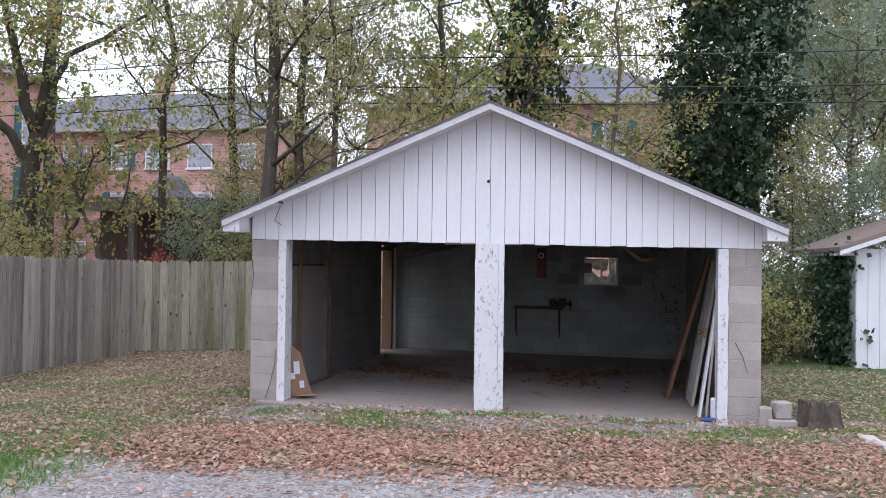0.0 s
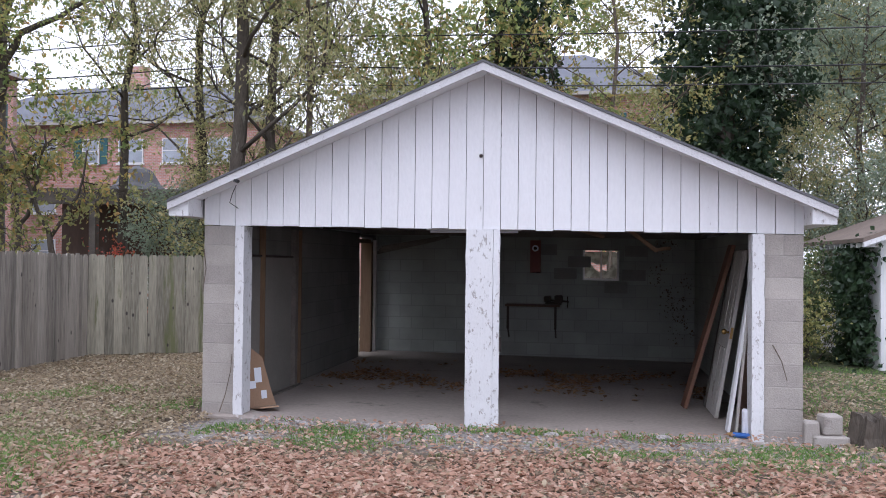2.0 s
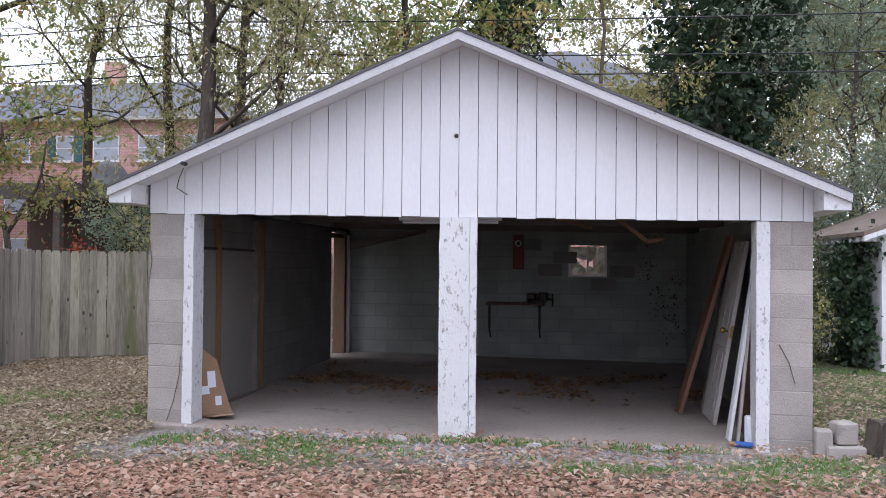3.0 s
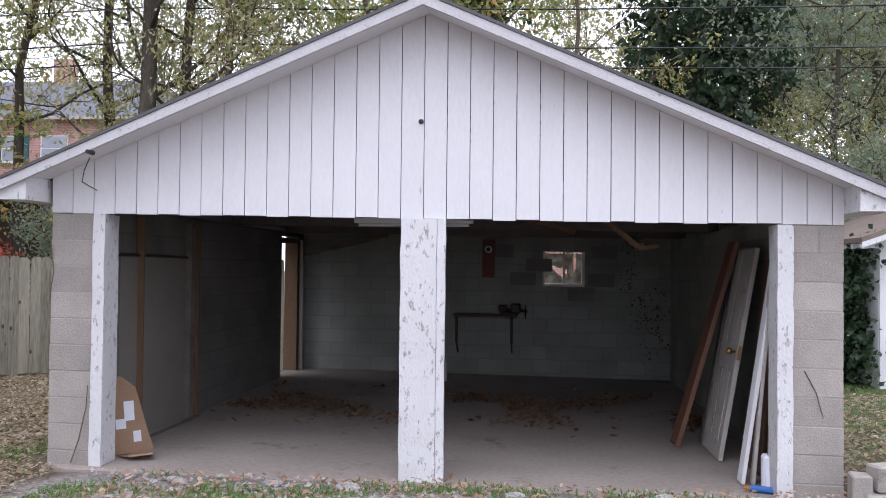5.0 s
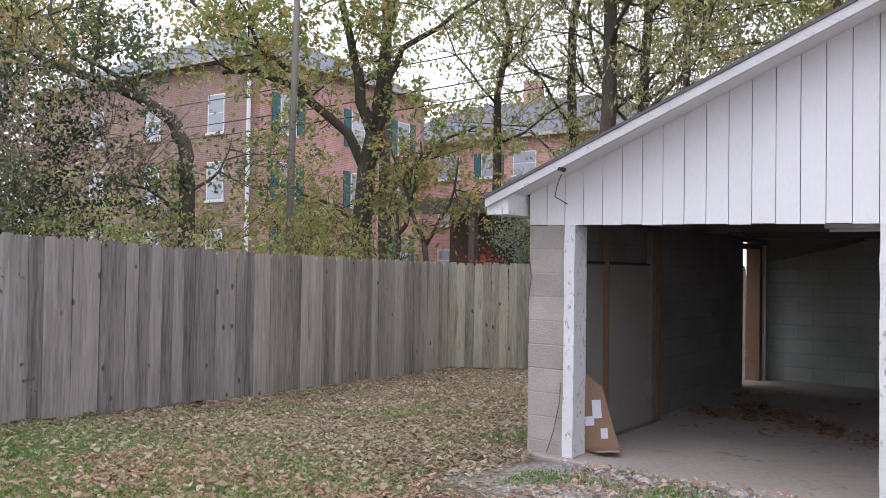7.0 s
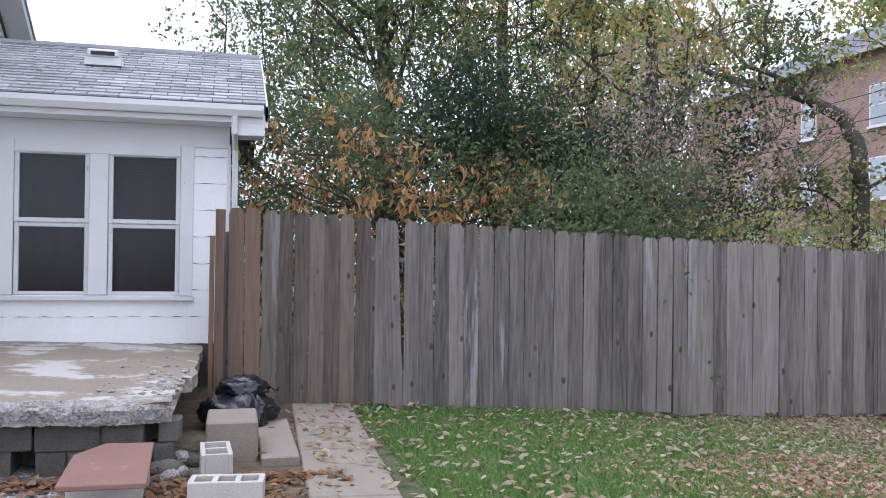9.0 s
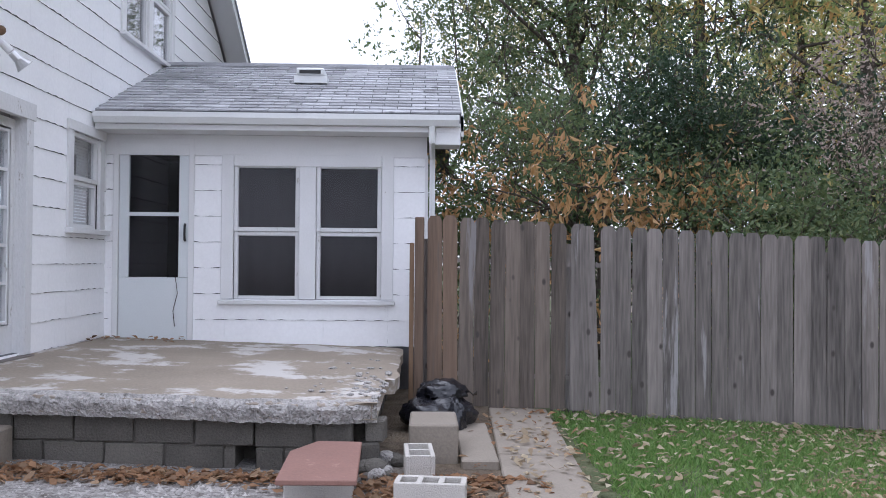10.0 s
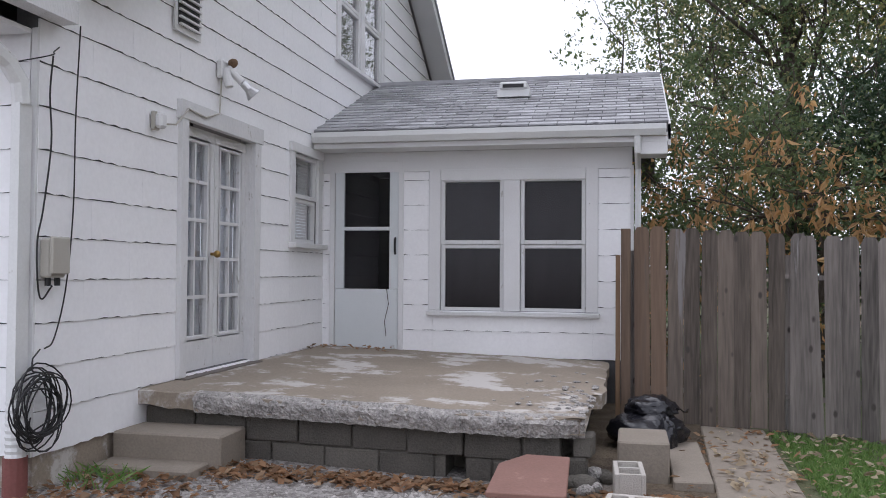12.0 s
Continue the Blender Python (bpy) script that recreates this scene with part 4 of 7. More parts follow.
    # roof vent
    vent = thing("roof_vent", "small pale square metal roof vent", "vent")
    vx, vy = -11.35, 1.66
    vz = ze + (xe - vx) * 0.408
    bpart("flange", (vx - 0.17, vx + 0.17, vy - 0.2, vy + 0.2, vz - 0.03, vz + 0.06), gutter_m, vent)
    # Black plate in place of the shaded opening at the vent's front.
    bpart("louvre", (vx + 0.201, vx + 0.206, vy - 0.13, vy + 0.13, vz + 0.075, vz + 0.12), black_cable, vent)
    bpart("hood", (vx - 0.16, vx + 0.2, vy - 0.17, vy + 0.17, vz + 0.062, vz + 0.15), gutter_m, vent, bevel=0.015)
    # ---- porch storm door ----
    dr = thing("porch_door", "pale grey storm door with two dark glass panels, closed", "door", kind="structure")
    y0d, y1d, z0d, z1d = pd
    for d in ((WX - 0.05, WX + 0.035, y0d, y0d + 0.06, z0d, z1d), (WX - 0.05, WX + 0.035, y1d - 0.06, y1d, z0d, z1d), (WX - 0.05, WX + 0.035, y0d + 0.06, y1d - 0.06, z1d - 0.07, z1d)):
        bpart("door_frame", d, trim_m, dr, bevel=0.004)
    bpart("bottom_panel", (WX - 0.03, WX + 0.012, y0d + 0.065, y1d - 0.065, z0d + 0.03, 1.42), door_white, dr, bevel=0.004)
    bpart("threshold", (WX - 0.05, WX + 0.08, y0d + 0.062, y1d - 0.062, z0d - 0.02, z0d + 0.026), wood_dark, dr)
    for d in ((WX - 0.03, WX + 0.012, y0d + 0.065, -0.19, 1.423, z1d - 0.075), (WX - 0.03, WX + 0.012, 0.36, y1d - 0.065, 1.423, z1d - 0.075), (WX - 0.03, WX + 0.012, -0.187, 0.357, 2.81, z1d - 0.075), (WX - 0.03, WX + 0.016, -0.187, 0.357, 2.10, 2.14)):
        bpart("door_stile", d, door_white, dr)
    for a, b in ((1.425, 2.098), (2.142, 2.808)):
        p = bpart("glass_panel", (WX - 0.016, WX - 0.011, -0.185, 0.355, a, b), glass_dirty, dr)
        p.visible_shadow = False
    bm = bmesh.new()
    tube(bm, [(WX + 0.014, 0.43, 1.83), (WX + 0.05, 0.435, 1.85), (WX + 0.055, 0.435, 1.92), (WX + 0.05, 0.435, 1.99), (WX + 0.014, 0.43, 2.01)], 0.014, 6)
    part("handle", bm, black_cable, dr, "black curved handle")
    bm = bmesh.new()
    tube(bm, [(WX + 0.02, 0.33, 1.44), (WX + 0.03, 0.36, 1.25), (WX + 0.02, 0.31, 1.05), (WX + 0.02, 0.33, 0.88)], 0.004, 5)
    part("cord", bm, iron, dr)
    # ---- porch double window ----
    pwin = thing("window_1", "pair of dark sash windows in a flaking white casing", "window", kind="structure")
    for d in ((WX, WX + 0.036, 0.83, 0.965, 1.19, 2.79), (WX, WX + 0.036, 2.60, 2.735, 1.19, 2.79), (WX, WX + 0.036, 1.69, 1.875, 1.19, 2.66), (WX, WX + 0.036, 0.967, 2.598, 2.66, 2.79)):
        bpart("casing", d, trim_m, pwin, bevel=0.005)
    bpart("sill", (WX, WX + 0.08, 0.81, 2.755, 1.13, 1.175), house_flake, pwin, bevel=0.008)
    for a, b in ((0.967, 1.688), (1.877, 2.598)):
        for q in (1.18, 1.94):
            glazed("", "", "y", a, b, q, q + 0.72 + (0.03 if q > 1.5 else 0.038), WX + (0.0 if q > 1.5 else -0.02), 1, 1, 1, house_flake, glass_dirty, pwin)
    curtain("curtain", "dull grey curtain behind the porch window", "y", 0.9, 2.66, 1.1, 2.72, WX - 0.14, curtain_m, 0.025, 8)
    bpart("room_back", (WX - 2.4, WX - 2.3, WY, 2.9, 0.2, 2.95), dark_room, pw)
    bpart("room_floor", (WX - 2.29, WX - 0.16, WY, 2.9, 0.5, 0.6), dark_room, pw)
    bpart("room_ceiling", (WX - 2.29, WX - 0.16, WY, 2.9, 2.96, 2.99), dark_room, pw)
    # ---- french doors ----
    f = thing("french_doors", "flaking white french doors with small panes, closed", "door", kind="structure")
    a, b, z0f, z1f = fd
    for nm, d, mm in (("casing", (a - 0.02, a + 0.11, WY - 0.1, WY + 0.055, z0f - 0.02, z1f), house_flake), ("casing", (b - 0.09, b + 0.02, WY - 0.1, WY + 0.055, z0f - 0.02, z1f), house_flake), ("head_casing", (a - 0.05, b + 0.05, WY + 0.0, WY + 0.065, z1f - 0.06, z1f + 0.09), house_flake), ("threshold", (a, b, WY - 0.05, WY + 0.10, z0f - 0.05, z0f - 0.022), wood_grey)):
        bpart(nm, d, mm, f, bevel=0.004)
    mid = (a + b) / 2
    for k, (u0, u1) in enumerate(((a + 0.112, mid - 0.004), (mid + 0.004, b - 0.092))):
        leaf = bpart("door_leaf", (u0, u1, WY - 0.095, WY - 0.05, z0f - 0.01, z0f + 0.26), house_flake, f, bevel=0.004)
        for d in ((u0, u0 + 0.09, WY - 0.095, WY - 0.05, z0f + 0.262, z1f - 0.07), (u1 - 0.09, u1, WY - 0.095, WY - 0.05, z0f + 0.262, z1f - 0.07), (u0 + 0.09, u1 - 0.09, WY - 0.095, WY - 0.05, z1f - 0.17, z1f - 0.07)):
            bpart("stile", d, house_flake, leaf)
        glazed("", "", "x", u0 + 0.075, u1 - 0.075, z0f + 0.24, z1f - 0.15, WY - 0.062, 1, 2, 5, house_flake, glass, leaf)
        curtain("lace_curtain", "blue-grey lace curtain behind the french door panes", "x", u0 + 0.06, u1 - 0.06, z0f + 0.1, z1f - 0.1, WY - 0.16, lace_m, 0.02, 5)
    bm = bmesh.new()
    bmesh.ops.create_uvsphere(bm, u_segments=10, v_segments=8, radius=0.032, matrix=Matrix.Translation((mid + 0.05, WY + 0.01, z0f + 0.98)))
    tube(bm, [(mid + 0.05, WY - 0.05, z0f + 0.98), (mid + 0.05, WY, z0f + 0.98)], 0.014, 6)
    part("knob", bm, brass, f, "tarnished brass knob", smooth=True)
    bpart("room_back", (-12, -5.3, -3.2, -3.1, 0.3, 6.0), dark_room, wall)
    # ---- small side window ----
    s = thing("window_2", "small sash window with pale blind and flaking sill", "window", kind="structure")
    a, b, c, d = sw
    for q in ((a - 0.03, a + 0.09, WY, WY + 0.04, c, d), (b - 0.09, b + 0.03, WY, WY + 0.04, c, d), (a - 0.05, b + 0.05, WY, WY + 0.05, d, d + 0.1)):
        bpart("casing", q, house_flake, s, bevel=0.004)
    bpart("sill", (a - 0.06, b + 0.06, WY, WY + 0.10, c - 0.06, c - 0.003), house_flake, s, bevel=0.006)
    glazed("", "", "x", a + 0.092, b - 0.092, (c + d) / 2 + 0.0, d - 0.002, WY + 0.0, 1, 1, 1, house_flake, glass, s)
    glazed("", "", "x", a + 0.092, b - 0.092, c, (c + d) / 2 - 0.002, WY - 0.02, 1, 1, 1, house_flake, glass, s)
    bl = thing("window_blind", "pale slatted blind behind the small window", "blind")
    for k in range(28):
        bpart("slat", (a + 0.1, b - 0.1, WY - 0.115, WY - 0.095, c + 0.02 + k * 0.033, c + 0.045 + k * 0.033), blind_m, bl)
    # ---- upper pair of windows ----
    u = thing("window_3", "pair of upper sash windows with white frames", "window", kind="structure")
    a, b, c, d = uw
    for q in ((a - 0.03, a + 0.1, WY, WY + 0.04, c, d), (b - 0.1, b + 0.03, WY, WY + 0.04, c, d), ((a + b) / 2 - 0.08, (a + b) / 2 + 0.08, WY - 0.04, WY + 0.04, c, d), (a - 0.05, b + 0.05, WY, WY + 0.04, d, d + 0.1), (a - 0.05, b + 0.05, WY, WY + 0.08, c - 0.05, c - 0.002)):
        bpart("casing", q, trim_m, u, bevel=0.004)
    for p, q in ((a + 0.102, (a + b) / 2 - 0.082), ((a + b) / 2 + 0.082, b - 0.102)):
        for e in (c, (c + d) / 2 + 0.002):
            glazed("", "", "x", p, q, e, e + (d - c) / 2 - 0.004, WY, 1, 1, 1, trim_m, glass, u)
        curtain("curtain", "dim grey curtain behind the upper window", "x", p, q, c, d, WY - 0.13, curtain_m, 0.02, 5)


build_house()


# ---------- patio ----------
PX0, PX1, PY0, PY1 = WX + 0.01, -6.28, WY + 0.01, 2.86


def build_patio():
    bm = bmesh.new()
    nx, ny = 44, 40
    grid = {}
    for side in (0, 1):
        for i in range(nx + 1):
            for j in range(ny + 1):
                x, y = PX0 + (PX1 - PX0) * i / nx, PY0 + (PY1 - PY0) * j / ny
                z = patio_z(y)
                if j == ny:
                    y += 0.05 * noise.noise((x * 2.2, 3, 1)) - (0.12 if x > -7.6 else 0)
                if i == nx:
                    rough = 1 if y > 0.0 else 0.15
                    x += rough * (0.05 * noise.noise((y * 3, 1, 5)) + 0.02 * noise.noise((y * 14, 1, 5)))
                    if y > 2.4:
                        x -= (y - 2.4) * 0.35
                edge = i == nx or j == ny
                z = z - (0.115 + (0.03 * noise.noise((x * 6, y * 6, 0)) if edge else 0)) if side else z + (0.006 * noise.noise((x * 3, y * 3, 2)) if not edge else -0.015 + 0.012 * noise.noise((x * 9, y * 9, 4)))
                grid[side, i, j] = bm.verts.new((x, y, z))
    for i in range(nx):
        for j in range(ny):
            bm.faces.new([grid[0, i + p, j + q] for p, q in ((0, 0), (1, 0), (1, 1), (0, 1))])
            bm.faces.new([grid[1, i + p, j + q] for p, q in ((0, 0), (0, 1), (1, 1), (1, 0))])
    edges = [[(i, ny) for i in range(nx + 1)], [(nx, j) for j in range(ny + 1)], [(i, 0) for i in range(nx + 1)], [(0, j) for j in range(ny + 1)]]
    for e in edges:
        for p, q in zip(e, e[1:]):
            bm.faces.new((grid[0, p[0], p[1]], grid[0, q[0], q[1]], grid[1, q[0], q[1]], grid[1, p[0], p[1]]))
    slab = tagged(part("patio_slab", bm, concrete), "worn stained concrete patio slab with crumbling edge", "patio", kind="structure")
    # crumbled edge: a ragged strip of broken aggregate
    bm = bmesh.new()
    rings = []
    n = 150
    for k in range(n + 1):
        y = 0.0 + (2.78 - 0.0) * k / n
        xo = PX1 + (-(y - 2.4) * 0.35 if y > 2.4 else 0) + 0.05 * noise.noise((y * 3, 1, 5)) + 0.02 * noise.noise((y * 14, 1, 5))
        ring = []
        for q in range(9):
            a = q / 8
            r = 0.022 * noise.noise((y * 22, a * 5, 1)) + 0.012 * noise.noise((y * 55, a * 11, 4))
            inset = 0.10 + 0.07 * noise.noise((y * 2.5, 7, 7))
            if a < 0.4:
                px, pz = xo - inset * (1 - a / 0.4) + 0.02, patio_z(y) + 0.008 - 0.035 * (a / 0.4) ** 2
            else:
                px, pz = xo + 0.03 - 0.05 * (a - 0.4), patio_z(y) - 0.03 - 0.11 * (a - 0.4) / 0.6
            ring.append(bm.verts.new((px + r, y, pz + r * 0.6 * (0.1 if q == 0 else 1))))
        rings.append(ring)
    for r0, r1 in zip(rings, rings[1:]):
        for q in range(8):
            bm.faces.new((r0[q], r1[q], r1[q + 1], r0[q + 1]))
    part("crumbled_edge", bm, spall, slab, "broken pale aggregate along the slab edge")
    # side toward the fence crumbles too
    rnd = random.Random(8)
    for k in range(70):
        x, y = -6.55 - abs(rnd.gauss(0, 0.9)), 2.80 - abs(rnd.gauss(0, 0.28))
        s = rnd.uniform(0.01, 0.03)
        bm = bmesh.new()
        bmesh.ops.create_icosphere(bm, subdivisions=1, radius=s, matrix=Matrix.Translation((x, y, patio_z(y) + s * 0.2)) @ Matrix.Diagonal((1.4, 1.2, 0.5, 1)))
        part("chip", bm, spall, slab, rough=s * 0.4)
    # block walls under the slab
    bw = thing("patio_wall", "dark grey concrete block wall under the patio", "wall", kind="structure")
    def brick_run(fixed, a0, a1, axis):
        rn = random.Random(5)
        for row in range(3):
            off = 0.2 if row % 2 else 0
            a = a0 - off
            while a < a1:
                p, q = max(a, a0), min(a + 0.40, a1)
                mid_y = (p + q) / 2 if axis == "y" else fixed
                z1 = patio_z(mid_y) - 0.125 - (2 - row) * 0.203
                jit = rn.uniform(-0.008, 0.008) + (0.02 if row == 0 else 0)
                if axis == "y" and row == 1 and p < 1.91 < q:
                    p, q = (p, 1.84) if 1.84 - p > q - 1.97 else (1.97, q)
                if q - p > 0.06:
                    bm2 = bmesh.new()
                    if axis == "y":
                        box(bm2, fixed - 0.2 + jit, fixed + jit, p + 0.006, q - 0.006, z1 - 0.195, z1)
                    else:
                        box(bm2, p + 0.006, q - 0.006, fixed - 0.2 + jit, fixed + jit, z1 - 0.195, z1)
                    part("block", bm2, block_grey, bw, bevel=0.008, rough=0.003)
                a += 0.40
    brick_run(PX1 - 0.09, PY0 + 0.01, 2.62, "y")
    brick_run(2.70, WX + 0.2, PX1 - 0.32, "x")
    bm = bmesh.new()
    box(bm, WX + 0.2, PX1 - 0.42, PY0 + 0.02, 2.60, 0.0, patio_z(2.6) - 0.13)
    box(bm, PX1 - 0.418, PX1 - 0.115, PY0 + 0.02, 1.83, 0.0, patio_z(2.6) - 0.13)
    box(bm, PX1 - 0.418, PX1 - 0.115, 1.99, 2.60, 0.0, patio_z(2.6) - 0.13)
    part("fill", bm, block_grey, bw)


build_patio()


def build_steps():
    st = thing("concrete_steps", "two worn cast concrete steps beside the patio", "steps", kind="structure")
    zg = g(-6, 0)
    for nm, d in (("lower_step", (-6.30, -5.66, WY + 0.03, 0.30, zg - 0.1, zg + 0.06)), ("upper_step", (-6.34, -5.93, WY + 0.03, 0.38, zg - 0.1, zg + 0.235))):
        bpart(nm, d, step_m, st, bevel=0.014, rough=0.004)


build_steps()


# ---------- trees ----------
def leaf_cloud(name, centres, count, spread, size, material, seed, droop=0.0, shape=0.55):
    """Many small folded leaves round the given points."""
    rs = np.random.RandomState(seed)
    sprays = max(1, count // 11)
    c = np.array(centres)[rs.randint(0, len(centres), sprays)] + rs.normal(0, 1, (sprays, 3)) * np.array(spread)
    along = rs.normal(0, 1, (sprays, 3)) * 0.15 - np.array([0, 0, 0.05 * droop])
    k = rs.randint(0, sprays, count)
    p = c[k] + along[k] * rs.uniform(-1, 1.4, (count, 1)) + rs.normal(0, 0.055, (count, 3))
    a = rs.normal(0, 1, (count, 3))
    a[:, 2] -= droop
    a /= np.linalg.norm(a, axis=1)[:, None]
    b = np.cross(a, rs.normal(0, 1, (count, 3)))
    b /= np.linalg.norm(b, axis=1)[:, None]
    nrm = np.cross(a, b)
    s = size * rs.uniform(0.55, 1.35, (count, 1))
    v0, v2 = p, p + a * s
    m = p + a * s * 0.45
    v1, v3 = m + b * s * shape * 0.5 + nrm * s * 0.12, m - b * s * shape * 0.5 + nrm * s * 0.12
    verts = np.stack([v0, v1, v2, v3], 1).reshape(-1, 3)
    idx = np.arange(count)[:, None] * 4
    faces = np.concatenate([idx + np.array([[0, 1, 2]]), idx + np.array([[0, 2, 3]])], 0)
    me = bpy.data.meshes.new(name)
    me.from_pydata(verts.tolist(), [], faces.tolist())
    me.materials.append(material)
    return me


def grow(seed, height, radius, crown_from, reach, limbs, lean=(0, 0), up=0.5, bend=0.25):
    """Skeleton of a tree: tubes for trunk and limbs, and the points where leaves gather."""
    rnd = random.Random(seed)
    bm = bmesh.new()
    tips = []
    n = 9
    trunk = []
    for i in range(n + 1):
        f = i / n
        trunk.append(Vector((lean[0] * f * f * height + rnd.gauss(0, 0.012) * height * f, lean[1] * f * f * height + rnd.gauss(0, 0.012) * height * f, height * f - 0.15)))
    tube(bm, trunk, [radius * (1.25 if i == 0 else 1 - 0.82 * i / n) for i in range(n + 1)], 9)

    def limb(start, d, length, r, depth):
        pts = [start]
        d = d.normalized()
        m = 5
        for i in range(m):
            d = (d + Vector((rnd.gauss(0, bend), rnd.gauss(0, bend), rnd.gauss(0.06, bend * 0.7)))).normalized()
            pts.append(pts[-1] + d * length / m)
        tube(bm, pts, [max(0.006, r * (1 - 0.75 * i / m)) for i in range(m + 1)], 5 if depth else 6)
        tips.extend(pts[2:] if depth else pts[3:])
        if depth < 2:
            for _ in range(4 if depth == 0 else 3):
                k = rnd.randint(2, m)
                nd = (d + Vector((rnd.gauss(0, 0.8), rnd.gauss(0, 0.8), rnd.gauss(0.15, 0.5)))).normalized()
                limb(pts[k], nd, length * rnd.uniform(0.4, 0.62), r * 0.45, depth + 1)
    for k in range(limbs):
        f = crown_from + (0.98 - crown_from) * (k + rnd.random() * 0.6) / limbs
        p = trunk[min(n, int(f * n))].lerp(trunk[min(n, int(f * n) + 1)], f * n % 1)
        ang = k * 2.4 + rnd.uniform(-0.5, 0.5)
        limb(p, Vector((math.cos(ang), math.sin(ang), up + rnd.uniform(-0.2, 0.3))), reach * (1.1 - 0.5 * f) * rnd.uniform(0.75, 1.2), radius * 0.3 * (1.1 - 0.6 * f), 0)
    tips.append(trunk[-1])
    return bm, tips


def tree(label, x, y, seed, height, radius, crown_from, reach, limbs, leaves, size, material, lean=(0, 0), up=0.5, spread=0.45, bark_m=None, droop=0.3, name="tree", extra=None, bend=0.25, shape=0.55):
    t = thing(name, label, "tree" if name == "tree" else "shrub", group="trees behind the yard")
    t.location = (x, y, g(x, y))
    leaves, size, spread = int(leaves * 2.5), size * 0.66, spread * 0.8
    bm, tips = grow(seed, height, radius, crown_from, reach, limbs, lean, up, bend)
    part("trunk", bm, bark_m or bark, t, smooth=True)
    ob = new("crown", leaf_cloud("crown", [tuple(p) for p in tips], leaves, (spread, spread, spread * 0.8), size, material, seed, droop, shape))
    ob.parent = t
    if extra:
        m2, cnt, sz = extra
        ob = new("seed_pod_mass" if m2 is leaf_orange else "turning_leaves", leaf_cloud("turning", [tuple(p) for p in tips if p.z < height * (0.95 if m2 is leaf_orange else 0.62)], cnt, (spread, spread, spread), sz, m2, seed + 50, 1.2, 0.35))
        ob.parent = t
    return t


def limbed_tree(label, x, y, seed, limbs, leaves, size, material, extra=None, twigs=5, reach=1.3, spread=0.3, name="tree", bark_m=None, droop=0.3):
    """A tree with its main limbs given as bends (x, y, z from the foot) with a start and an end radius; twigs and leaves grow along them."""
    t = thing(name, label, "tree", group="trees behind the yard")
    t.location = (x, y, g(x, y))
    rnd = random.Random(seed)
    bm = bmesh.new()
    tips = []

    def twig(start, d, length, r, depth):
        pts = [start]
        for i in range(4):
            d = (d + Vector((rnd.gauss(0, 0.28), rnd.gauss(0, 0.28), rnd.gauss(0.03, 0.2)))).normalized()
            pts.append(pts[-1] + d * length / 4)
        tube(bm, pts, [max(0.005, r * (1 - 0.2 * i)) for i in range(5)], 5)
        tips.extend(pts[2:])
        if depth < 2:
            for _ in range(3):
                twig(pts[rnd.randint(1, 4)], (d + Vector((rnd.gauss(0, 0.8), rnd.gauss(0, 0.8), rnd.gauss(0, 0.5)))).normalized(), length * rnd.uniform(0.45, 0.7), r * 0.5, depth + 1)
    for j, (bends, r0, r1) in enumerate(limbs):
        pts = []
        for a, b in zip(bends, bends[1:]):
            for i in range(3):
                q = Vector(a).lerp(Vector(b), i / 3)
                pts.append(q + (Vector((rnd.gauss(0, 0.035), rnd.gauss(0, 0.035), 0)) if i else Vector()))
        pts.append(Vector(bends[-1]))
        n = len(pts) - 1
        tube(bm, pts, [r0 + (r1 - r0) * i / n for i in range(n + 1)], 9)
        if j:
            for k in range(twigs):
                i = min(n, int(n * (0.25 + 0.75 * (k + rnd.random()) / twigs)))
                twig(pts[i], Vector((rnd.gauss(0, 1), rnd.gauss(0, 1), rnd.gauss(0.1, 0.5))).normalized(), reach * rnd.uniform(0.6, 1.2), 0.3 * r1 + 0.012, 0)
    part("trunk", bm, bark_m or bark, t, smooth=True)
    ob = new("crown", leaf_cloud("crown", [tuple(p) for p in tips], leaves, (spread, spread, spread), size, material, seed, droop))
    ob.parent = t
    if extra:
        ob = new("turning_leaves", leaf_cloud("turning", [tuple(p) for p in tips], extra[1], (spread, spread, spread), extra[2], extra[0], seed + 50, 0.8))
        ob.parent = t
    return t


def climber(label, x, y, seed, z0, z1, r, leaves, size, material, name="ivy_tree", top=None):
    """A trunk wrapped in ivy: leaves in an uneven shell."""
    t = thing(name, label, "tree", group="trees behind the yard")
    t.location = (x, y, g(x, y))
    rnd = random.Random(seed)
    bm = bmesh.new()
    tube(bm, [(0, 0, -0.2), (0.1, 0, z1 * 0.4), (0.3, 0.1, z1 * 0.8), (0.5, 0.1, z1)], [0.3, 0.24, 0.16, 0.05], 8)
    pts = []
    for k in range(240):
        f = rnd.random()
        a = rnd.uniform(0, 6.2832)
        rr = r * (0.65 + 0.5 * noise.noise((math.cos(a) * 1.3, math.sin(a) * 1.3, f * 5 + seed))) * (1.15 if 0.2 < f < 0.95 else 0.75)
        q = rr * (0.4 + 0.6 * rnd.random())
        z = z0 + (z1 - z0) * f
        pts.append((0.4 * f + q * math.cos(a), q * math.sin(a), z))
        if k % 5 == 0:
            tube(bm, [(0.25 * f, 0, z - 0.5), pts[-1]], [0.035, 0.01], 4)
    part("trunk", bm, bark, t, smooth=True)
    ob = new("ivy_leaves", leaf_cloud("ivy", pts, leaves, (0.28, 0.28, 0.32), size, material, seed, 0.6, 0.8))
    ob.parent = t
    return t


